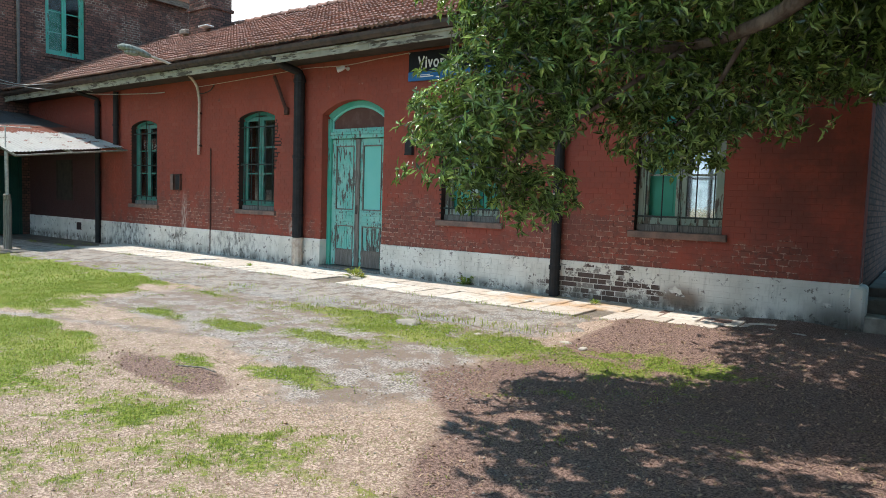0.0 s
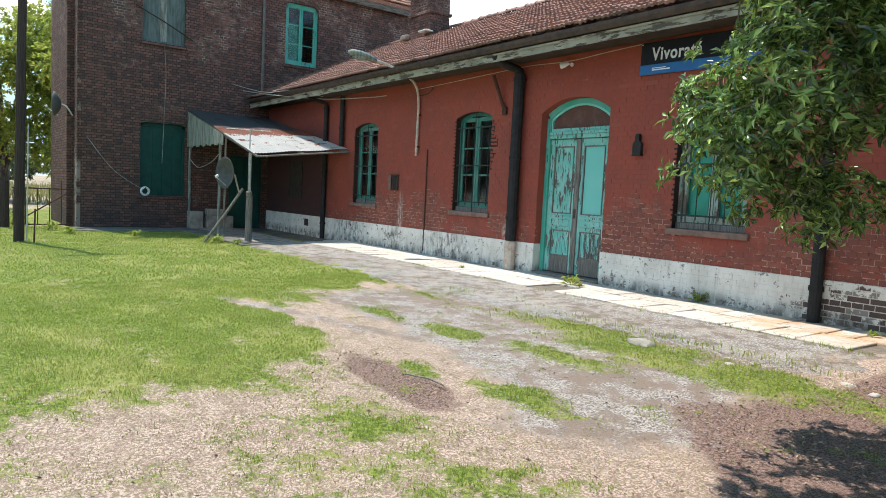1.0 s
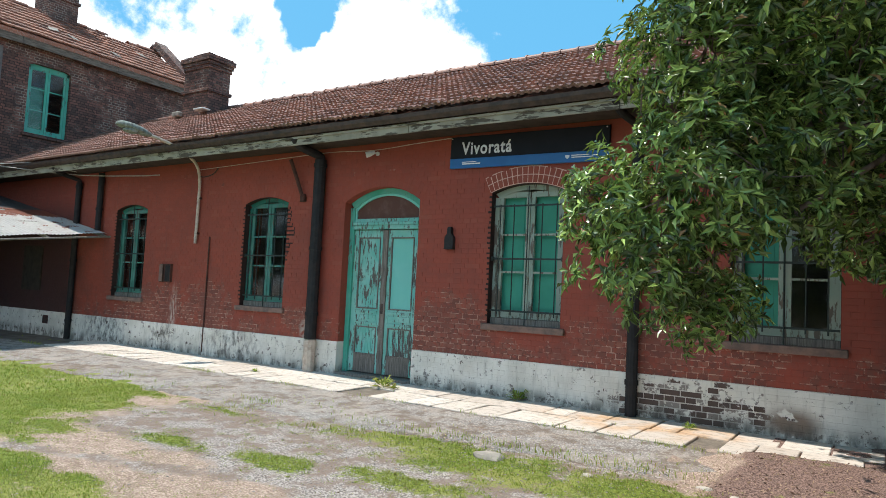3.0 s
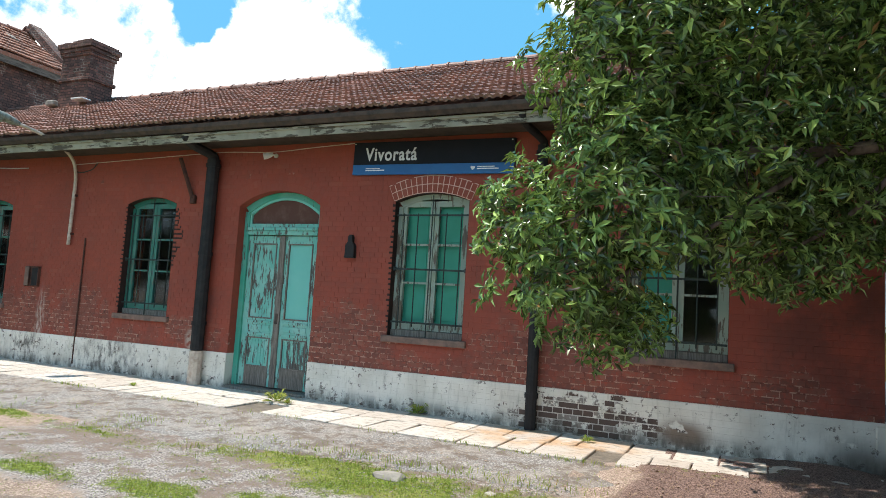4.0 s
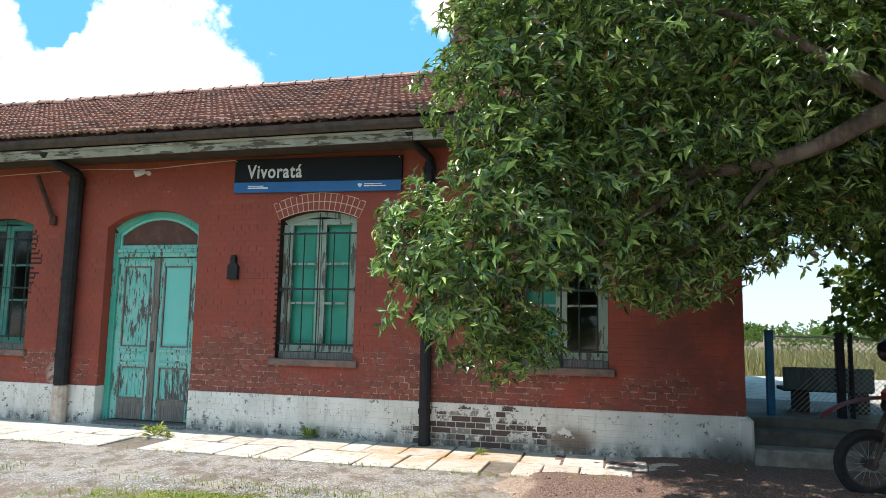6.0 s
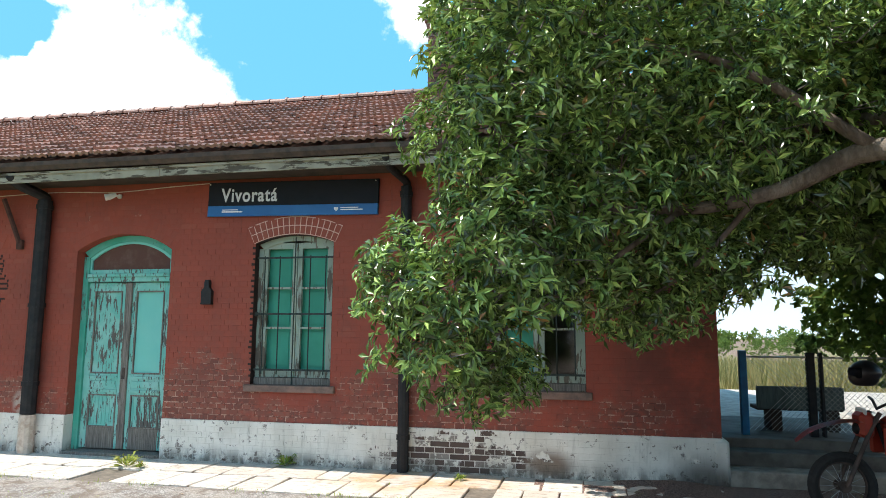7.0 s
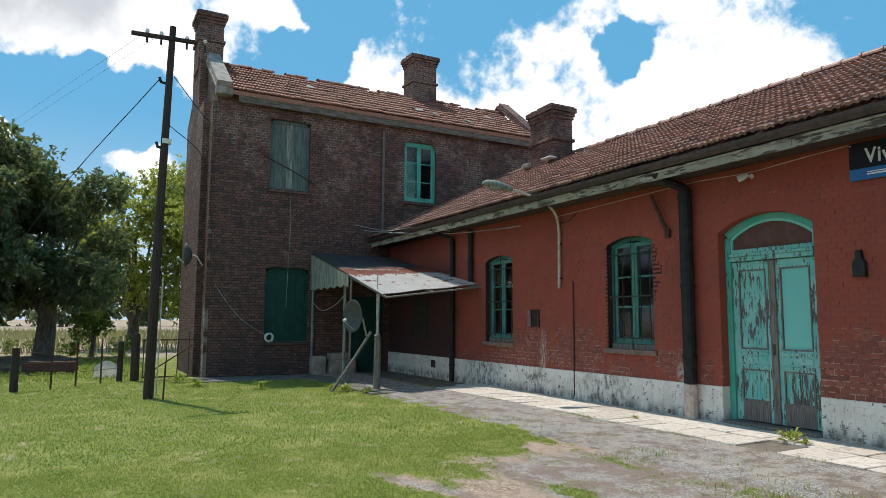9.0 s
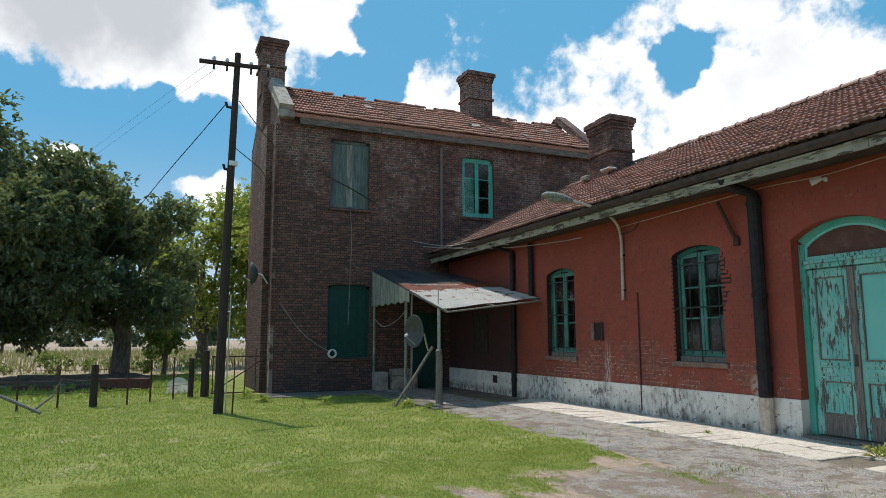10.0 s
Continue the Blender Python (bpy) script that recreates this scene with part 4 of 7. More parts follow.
def chimney(cx, cy, wx, wy, z0, z1, cap=0.10):
    c = thing("chimney", "sooty corbelled brick chimney stack on the roof", "chimney", (cx, cy, 0), group="chimneys", kind="structure")
    hx, hy = wx / 2 - cap, wy / 2 - cap
    h = z1 - z0
    part("shaft", boxes((-hx, hx, -hy, hy, z0, z1 - 0.25), bevel=0.012), "old_brick", c)
    part("string_course", boxes((-hx - 0.05, hx + 0.05, -hy - 0.05, hy + 0.05, z1 - 0.52 * h, z1 - 0.52 * h + 0.09), bevel=0.01), "old_brick", c)
    part("corbel", boxes((-hx - 0.03, hx + 0.03, -hy - 0.03, hy + 0.03, z1 - 0.40, z1 - 0.30), (-hx - 0.06, hx + 0.06, -hy - 0.06, hy + 0.06, z1 - 0.30, z1 - 0.20), (-hx - cap, hx + cap, -hy - cap, hy + cap, z1 - 0.20, z1 - 0.06), bevel=0.008), "old_brick", c)
    bm = bmesh.new()
    r = random.Random(int(abs(cx * 10)))
    for i in range(7):
        u = -hx - cap + 0.02 + i * (2 * (hx + cap) - 0.1) / 7
        box(bm, u, u + 0.2 * wx * r.uniform(0.6, 1), -hy - cap * 0.6, hy + cap * 0.6, z1 - 0.06, z1 - 0.06 + r.uniform(0.02, 0.07))
    part("crown", bm, "old_brick", c)
    return c


stack = chimney(-8.62, 3.5, 1.30, 0.92, 5.7, 7.75)
bm = bmesh.new()
box(bm, -0.30, 0.62, -0.66, -0.36, 0.0, 0.03, pose(0, 0, 5.93, 26, 0, 0))
part("flashing", bm, "coping", stack, "pale mortar flashing at the foot")
part("flashing", boxes((-0.85, -0.52, -0.5, 0.1, 6.05, 6.20), bevel=0.03), "coping", stack)
part("loose_sheet", boxes((0.30, 0.72, -0.62, -0.36, 6.10, 6.14), bevel=0.01), "white", stack, "pale bent scrap beside the stack")
chimney(4.95, 3.7, 1.30, 0.92, 5.7, 7.80)
chimney(HRX, 2.30, 1.0, 1.18, 9.2, 11.35)
chimney(HRX, HY0 + 0.10, 1.15, 0.95, 9.3, 11.25)

# ---- ground ----
def blob(x, y, cx, cy, rx, ry):
    return np.clip(1.25 - np.hypot((x - cx) / rx, (y - cy) / ry), 0, 1)


def cover_of(x, y):
    """How much grass, stone and leaf litter lies at a place."""
    wob = fbm(x, y, 0.8, 1) - 0.5
    tiny = fbm(x, y, 2.6, 2) - 0.5
    edge = np.interp(y, (-12.0, -8.2, -7.4, -6.6, -5.9, -5.2, -4.7, -3.6, -2.6), (4.0, 3.9, 3.8, 4.1, 3.3, 1.3, 0.8, -0.2, -1.3)) + 1.3 * wob + 0.7 * tiny
    green = step(edge - x, -0.45, 0.45)
    # the trodden way along the platform
    track = step(y, -4.9, -4.3) * step(x, -0.6, 1.2)
    green = green * (1 - track)
    for cx, cy, rx, ry, a in ((2.05, -4.42, 0.6, 0.16, 0.9), (3.15, -4.22, 0.6, 0.20, 1.0), (4.5, -3.05, 1.7, 0.62, 1.0), (5.8, -3.05, 1.3, 0.62, 1.0), (4.4, -4.02, 0.9, 0.28, 0.9), (3.7, -2.85, 1.3, 0.3, 1.0), (6.9, -3.1, 0.8, 0.34, 0.9),
                              (4.2, -5.42, 0.36, 0.20, 1.0), (5.2, -5.2, 0.62, 0.26, 1.0), (5.3, -6.5, 0.75, 0.45, 0.6), (5.9, -6.65, 0.6, 0.35, 0.55), (5.3, -7.25, 0.5, 0.4, 0.5), (6.45, -6.3, 0.7, 0.4, 0.5), (6.95, -6.5, 0.6, 0.4, 0.45), (7.2, -2.7, 1.1, 0.4, 0.7),
                              (1.0, -3.1, 1.3, 0.18, 0.6), (-1.2, -3.0, 1.6, 0.25, 0.9)):
        green = np.maximum(green, a * blob(x, y, cx, cy, rx, ry))
    # the bare pale streak and the trodden soil
    streak = np.exp(-((y + 5.75 - 0.31 * (x - 0.2)) / 0.17) ** 2) * step(x, -0.4, 0.6) * step(3.6 - x, 0.0, 0.6)
    green = green * (1 - 0.9 * streak)
    for cx, cy, rx, ry in ((4.0, -5.78, 0.75, 0.26), (4.75, -5.78, 0.6, 0.28), (5.1, -8.0, 1.0, 0.6)):
        green = green * (1 - 0.9 * blob(x, y, cx, cy, rx, ry))
    green = np.clip(green * (1.0 + 0.5 * fbm(x, y, 1.3, 7)) + 1.1 * tiny + 1.5 * (fbm(x, y, 8.0, 23) - 0.5) - 0.10, 0, 1)
    stone = track * step(6.6 - x, 0, 1.2) + 0.9 * blob(x, y, 4.8, -4.6, 1.7, 0.6) + 0.9 * blob(x, y, 5.8, -4.9, 1.0, 1.0) + 0.7 * streak
    litter = step(x - np.interp(y, (-8.5, -6.4, -5.4, -4.3, -3.0), (8.3, 7.3, 6.6, 5.8, 6.2)) + 0.6 * wob, -0.35, 0.5) * step(y, -8.8, -7.4) + blob(x, y, 4.0, -5.76, 0.8, 0.3) + blob(x, y, 4.75, -5.78, 0.65, 0.32)
    far = np.hypot(x + 2, y + 5)
    green = np.maximum(green, np.clip(0.34 * step(fbm(x, y, 2.4, 19), 0.36, 0.60) + 1.2 * (fbm(x, y, 9.0, 27) - 0.5), 0, 1) * step(-5.7 - y, -0.3, 0.6) * step(7.5 - x, 0.0, 0.7) * (1 - 0.75 * blob(x, y, 4.6, -7.6, 0.8, 0.8)))
    green = np.where(far > 22, np.clip(0.35 + 0.9 * wob + 0.5 * tiny, 0, 1), green)
    return np.clip(green, 0, 1), np.clip(stone + 0.4 * tiny, 0, 1), np.clip(litter + 0.5 * tiny, 0, 1)


def ground_height(x, y):
    g, s, l = cover_of(x, y)
    h = -0.145 + 0.05 * (fbm(x, y, 0.5, 5) - 0.5) + 0.035 * (fbm(x, y, 3.0, 6) - 0.5) + 0.02 * g
    h = h + step(y, -3.2, -2.4) * step(9.5 - x, 0, 1) * 0.03
    return np.where(y > -2.25, -0.30, h) if np.ndim(y) else h


def spread(lo, hi, fine, far):
    mid = np.arange(lo, hi, fine)
    out = np.geomspace(0.4, far, 26)
    return np.concatenate((lo - out[::-1], mid, hi + out))


gx, gy = spread(-13.0, 11.0, 0.07, 900.0), spread(-12.0, 0.4, 0.07, 900.0)
X, Y = np.meshgrid(gx, gy)
G, S, L = cover_of(X, Y)
Z = ground_height(X, Y)
Z = np.where((Y > -2.25) & (Y < 9) & (X > LEFT - 6) & (X < 9.2), -0.35, np.where(Y > -2.25, -0.16, Z))
rise_up = -0.13 + 0.105 * step(Y, -2.6, -1.5) + 0.07 * (fbm(X, Y, 2.2, 14) - 0.5) + 0.05 * step(X, 6.0, 6.7)
Z = np.where((Y > -2.45) & (Y < -1.2) & (X > 5.9), rise_up, Z)
drift = 0.020 - 0.055 * step(8.1 - X, 0.0, 1.5) + 0.09 * (fbm(X, Y, 2.4, 16) - 0.5) - 0.03 * step(-Y, 0.3, 1.4)
Z = np.where((Y >= -1.2) & (Y < 0.1) & (X > 6.6) & (X < RIGHT + 0.1), drift, Z)
Z = np.where((Y >= -1.2) & (Y < 0.0) & (X >= RIGHT + 0.1), 0.0 + 0.03 * (fbm(X, Y, 2.2, 14) - 0.5), Z)
idx = np.arange(X.size).reshape(X.shape)
faces = np.stack((idx[:-1, :-1], idx[:-1, 1:], idx[1:, 1:], idx[1:, :-1]), -1).reshape(-1, 4)
me = np_mesh("ground", np.stack((X, Y, Z), -1).reshape(-1, 3), faces)
layer = me.color_attributes.new("cover", "FLOAT_COLOR", "POINT")
layer.data.foreach_set("color", np.stack((G, S, L, np.ones_like(G)), -1).astype(np.float32).ravel())
for f in me.polygons:
    f.use_smooth = True
ground = tagged(part("ground", me, "soil"), "yard of short grass, dry straw, gravel and leaf litter", "ground", kind="structure")

# asphalt strip with a ragged edge, and the concrete apron under the canopy
bm = bmesh.new()
xs = np.linspace(-13.0, 6.55, 150)
top = [bm.verts.new((x, -1.40, -0.022)) for x in xs]
mid = [bm.verts.new((x, -2.05, -0.055 + 0.012 * math.sin(3 * x))) for x in xs]
rag = [float(np.interp(x, (-13.0, 2.5, 4.7, 6.5), (-2.9, -2.75, -2.48, -2.30))) + 0.30 * (float(fbm(x, 0.0, 0.7, 9)) - 0.5) + 0.22 * (float(fbm(x, 3.0, 4.0, 10)) - 0.5) for x in xs]
low = [bm.verts.new((x, y, -0.105)) for x, y in zip(xs, rag)]
skirt = [bm.verts.new((x, y - 0.03, -0.20)) for x, y in zip(xs, rag)]
for r0, r1 in ((top, mid), (mid, low), (low, skirt)):
    for i in range(len(xs) - 1):
        bm.faces.new((r0[i], r1[i], r1[i + 1], r0[i + 1]))
structure("road_strip", bm, "asphalt", "worn grey asphalt strip along the platform", "asphalt strip", True)
# Apron in the dark tone, which carries the shade under the canopy
structure("pavement_apron", boxes((LEFT, -6.6, -2.95, 0.0, -0.25, -0.075), (LEFT, -11.1, -5.75, -2.95, -0.25, -0.09), bevel=0.01), "shaded_concrete", "grey concrete apron before the house", "apron")

# slabs along the wall, each laid on its own
bed = structure("pavement", boxes((-7.0, RIGHT + 0.35, -1.43, 0.02, -0.30, -0.030)), "slab_joint", "strip of pale worn paving slabs along the wall", "pavement")
rs = random.Random(12)
x_rows = [(-0.72, -0.03), (-1.41, -0.73)]
for k, (y0, y1) in enumerate(x_rows):
    x = -6.95 + 0.4 * k
    while x < 8.1 - 0.7 * k:
        e = min(x + rs.choice((0.30, 0.38, 0.46, 0.55, 0.74)), RIGHT + 0.3)
        if rs.random() > 0.04:
            bm = bmesh.new()
            g = 0.005 + rs.uniform(0, 0.008)
            vs = box(bm, x + g, e - g, y0 + g, y1 - g, -0.06, -0.004)
            for v in vs:
                if v.co.z > -0.05:
                    v.co.z += rs.uniform(-0.010, 0.008)
                    v.co.x += rs.uniform(-0.008, 0.008)
                    v.co.y += rs.uniform(-0.014, 0.014)
            bmesh.ops.bevel(bm, geom=bm.edges[:], offset=0.008, segments=1, affect="EDGES")
            part("slab", bm, "slab", bed)
        x = e

# ---- the raised platform at the end of the building ----
structure("platform_step", boxes((RIGHT + 0.03, 13.0, 0.0, 0.36, -0.3, 0.17), bevel=0.015), "coping", "pale worn concrete step up to the platform", "step")
# Upper step and platform front: tree shade is part of the dark colour
structure("platform_step", boxes((RIGHT + 0.03, 13.0, 0.36, 0.72, -0.3, 0.33), bevel=0.015), "shaded_concrete", "grey concrete step up to the platform", "step")
structure("platform", boxes((RIGHT + 0.03, 40.0, 0.72, 3.2, -0.3, 0.44), bevel=0.01), "shaded_concrete", "concrete platform front, tree shade put into its dark colour", "platform")
structure("platform", boxes((RIGHT + 0.03, 40.0, 3.2, 9.0, -0.3, 0.44), (-30.0, RIGHT + 0.03, BACK + 0.02, 9.0, -0.3, 0.44), bevel=0.01), "concrete", "concrete station platform behind the building", "platform")
for y in (10.2, 11.2):
    tagged(part("rail", boxes((-60, 80, y - 0.03, y + 0.03, 0.02, 0.16)), "rust"), "rusty railway rail beyond the platform", "rail", group="rails", kind="structure")
structure("track_bed", boxes((-60, 80, 9.3, 12.2, -0.30, 0.03)), "asphalt", "stony bed under the rails", "track bed")


# ---- grass as blades ----
def blades(n, xr, yr, seed, height, width, mat_green=True, thin=1.0):
    r = np.random.RandomState(seed)
    x, y = r.uniform(*xr, n), r.uniform(*yr, n)
    g, s, l = cover_of(x, y)
    want = np.maximum(g, 0.06 * (x < 6.6)) if mat_green else np.clip(0.75 - 1.1 * g - 0.75 * s - 0.5 * l, 0.03, 1)
    keep = (r.uniform(0, 1, n) < want * thin) & (y < np.interp(x, (-13.0, 2.5, 4.7, 6.5), (-2.9, -2.75, -2.50, -2.32)) + 0.06 * np.sin(x * 5))
    keep &= ~((x < -11.0) & (y > -5.8))
    x, y, g = x[keep], y[keep], g[keep]
    z = np.array(ground_height(x, y + 0 * x)) - 0.004
    h = height * r.uniform(0.4, 1.2, len(x)) * (0.45 + 0.6 * g) * (0.5 + 1.1 * fbm(x, y, 5.0, 44))
    a, lean = r.uniform(0, math.tau, len(x)), r.uniform(0.2, 1.1, len(x)) * h
    w0 = width * r.uniform(0.6, 1.3, len(x)) / 2
    b = a + r.uniform(-0.7, 0.7, len(x)) + math.pi / 2
    root = np.stack((x, y, z), -1)
    sidev = np.stack((np.cos(b) * w0, np.sin(b) * w0, 0 * x), -1)
    tip = root + np.stack((np.cos(a) * lean, np.sin(a) * lean, h), -1)
    midp = root + np.stack((np.cos(a) * lean * 0.3, np.sin(a) * lean * 0.3, h * 0.6), -1)
    V = np.stack((root - sidev, root + sidev, midp + 0.8 * sidev, midp - 0.8 * sidev, tip), 1).reshape(-1, 3)
    k = np.arange(len(x))[:, None] * 5
    F = np.concatenate((k + np.array((0, 1, 2)), k + np.array((0, 2, 3)), k + np.array((3, 2, 4))))
    return np_mesh("grass", V, F)


for n, xr, yr, seed, h, wd, dry, mat in ((350000, (-1.5, 7.8), (-9.4, -2.5), 21, 0.024, 0.0042, True, "grass"), (85000, (-13.0, -1.5), (-12.5, -2.7), 22, 0.034, 0.010, True, "grass"),
                                         (150000, (2.0, 8.4), (-8.8, -4.6), 23, 0.022, 0.0045, False, "dry_grass"), (26000, (-30.0, -13.0), (-20.0, -6.5), 24, 0.10, 0.03, True, "grass")):
    tagged(part("grass" if dry else "dry_grass", blades(n, xr, yr, seed, h, wd, dry), mat), "short green yard grass in patches" if dry else "short dry straw-coloured grass stubble", "grass", kind="stuff")

# grass and weeds along the edges of the asphalt
def edge_blades(n, line, seed, height, width, spread_y):
    r = np.random.RandomState(seed)
    x = r.uniform(-9.0, 6.6, n)
    keep = r.uniform(0, 1, n) < step(fbm(x, 0 * x, 1.1, seed), 0.42, 0.72)
    x = x[keep]
    y = line(x) + r.normal(size=len(x)) * spread_y
    z = np.where(y > -1.6, -0.03, np.where(y > -2.55, -0.08, -0.125))
    h, a = height * r.uniform(0.3, 1.3, len(x)), r.uniform(0, math.tau, len(x))
    root = np.stack((x, y, z), -1)
    sd = np.stack((np.cos(a + 1.5), np.sin(a + 1.5), 0 * x), -1) * (width * r.uniform(0.5, 1.2, len(x)))[:, None]
    tip = root + np.stack((np.cos(a) * h * 0.7, np.sin(a) * h * 0.7, h), -1)
    mid = root + np.stack((np.cos(a) * h * 0.2, np.sin(a) * h * 0.2, h * 0.65), -1)
    V = np.stack((root - sd, root + sd, mid + sd, mid - sd, tip), 1).reshape(-1, 3)
    k = np.arange(len(x))[:, None] * 5
    return np_mesh("edge_grass", V, np.concatenate((k + np.array((0, 1, 2)), k + np.array((0, 2, 3)), k + np.array((3, 2, 4)))))


for k, (n, line, h, wd, sp) in enumerate(((6500, lambda x: np.interp(x, (-13.0, 2.5, 4.7, 6.5), (-2.9, -2.78, -2.52, -2.34)) + 0.1 * np.sin(2.1 * x), 0.055, 0.003, 0.20), (2600, lambda x: -1.43 + 0 * x, 0.05, 0.003, 0.035), (2600, lambda x: -2.2 + 0.3 * np.sin(1.3 * x), 0.045, 0.003, 0.22), (900, lambda x: -0.73 + 0 * x, 0.03, 0.003, 0.012))):
    tagged(part("edge_grass", edge_blades(n, line, 50 + k, h, wd, sp), "grass"), "thin grass growing along the paving edges", "grass", kind="stuff")

# fallen leaves and stones
r = np.random.RandomState(31)
n = 26000
x, y = r.uniform(3.4, 10.2, n), r.uniform(-8.6, -1.2, n)
keep = r.uniform(0, 1, n) < cover_of(x, y)[2] * 0.7 + 0.03
x, y = x[keep], y[keep]
on = (y < -2.45) | (x > 6.3)
x, y = x[on], y[on]
c = np.stack((x, y, np.where(y > -2.45, -0.13 + 0.105 * step(y, -2.6, -1.5) + 0.07 * (fbm(x, y, 2.2, 14) - 0.5) + 0.05 * step(x, 6.0, 6.7), ground_height(x, y)) + 0.008), -1)
a, ln = r.uniform(0, math.tau, len(x)), r.uniform(0.005, 0.019, len(x))
u = np.stack((np.cos(a) * ln, np.sin(a) * ln, r.uniform(-0.008, 0.012, len(x))), -1)
v = np.stack((-np.sin(a) * ln * 0.36, np.cos(a) * ln * 0.36, r.uniform(-0.004, 0.008, len(x))), -1)
V = np.stack((c - u, c - v, c + u, c + v), 1).reshape(-1, 3)
tagged(part("fallen_leaves", np_mesh("fallen_leaves", V, np.arange(len(V)).reshape(-1, 4)), "dead_leaf"), "dry brown fallen leaves on the ground", "leaves", kind="stuff")


def rubble(n, xr, yr, lo, hi, seed, mask=1):
    r = np.random.RandomState(seed)
    ico = bmesh.new()
    bmesh.ops.create_icosphere(ico, subdivisions=1, radius=1.0)
    iv = np.array([q.co[:] for q in ico.verts])
    jf = np.array([[q.index for q in f.verts] for f in ico.faces])
    ico.free()
    x, y = r.uniform(*xr, n), r.uniform(*yr, n)
    keep = r.uniform(0, 1, n) < cover_of(x, y)[mask] * 0.85 + 0.03
    x, y = x[keep], y[keep]
    z = np.array(ground_height(x, y))
    s = r.uniform(lo, hi, (len(x), 1, 1)) * r.uniform(0.6, 1.2, (len(x), 1, 3)) * np.array((1, 1, 0.6))
    V = iv[None] * (1 + r.uniform(-0.2, 0.2, (len(x), len(iv), 1))) * s + np.stack((x, y, z), -1)[:, None]
    F = jf[None] + (np.arange(len(x)) * len(iv))[:, None, None]
    return np_mesh("gravel", V.reshape(-1, 3), F.reshape(-1, 3))


tagged(part("gravel", rubble(17000, (0.5, 8.0), (-8.0, -2.75), 0.003, 0.012, 41), "gravel"), "loose grey gravel stones", "gravel", kind="stuff")

# small stones and dry bits on the asphalt
r = np.random.RandomState(61)
n = 5200
x, y = r.uniform(-6.0, 6.6, n), -1.45 - 1.25 * r.uniform(0, 1, n) ** 0.6
keep = r.uniform(0, 1, n) < step(fbm(x, y, 1.4, 62), 0.36, 0.66)
x, y = x[keep], y[keep]
z = np.interp(-y, (1.4, 2.05, 2.8), (-0.022, -0.052, -0.103))
c = np.stack((x, y, z + 0.004), -1)
a, ln = r.uniform(0, math.tau, len(x)), r.uniform(0.005, 0.017, len(x))
u = np.stack((np.cos(a) * ln, np.sin(a) * ln, 0 * x - 0.006), -1)
v = np.stack((-np.sin(a) * ln * 0.7, np.cos(a) * ln * 0.7, 0 * x - 0.006), -1)
w0 = np.stack((0 * x, 0 * x, 0.5 * ln), -1)
V = np.stack((c - u - 0.01 * w0, c - v, c + u * np.array((1, 1, -1)), c + v * np.array((1, 1, -1)), c + w0), 1).reshape(-1, 3)
k = np.arange(len(x))[:, None] * 5
tagged(part("pebbles", np_mesh("pebbles", V, np.concatenate([k + np.array(q) for q in ((0, 1, 4), (1, 2, 4), (2, 3, 4), (3, 0, 4))])), "dead_leaf"), "small stones and dry bits strewn on the asphalt", "gravel", kind="stuff")

# ---- windows and door of the front ----
def arched_head(half, spring, rise, band, y0, y1, cx=0.0):
    bm = bmesh.new()
    outer = [(cx + u, zz) for u, zz in arc(half, spring, rise)]
    inner = [(cx + u * (half - band) / half, zz - band) for u, zz in arc(half, spring, rise)]
    ring_strip(bm, outer, inner, y0, y1)
    return bm


def under_arch(u, half, spring, rise):
    r = (half * half + rise * rise) / (2 * rise)
    return spring + math.sqrt(max(r * r - u * u, 0)) - (r - rise)


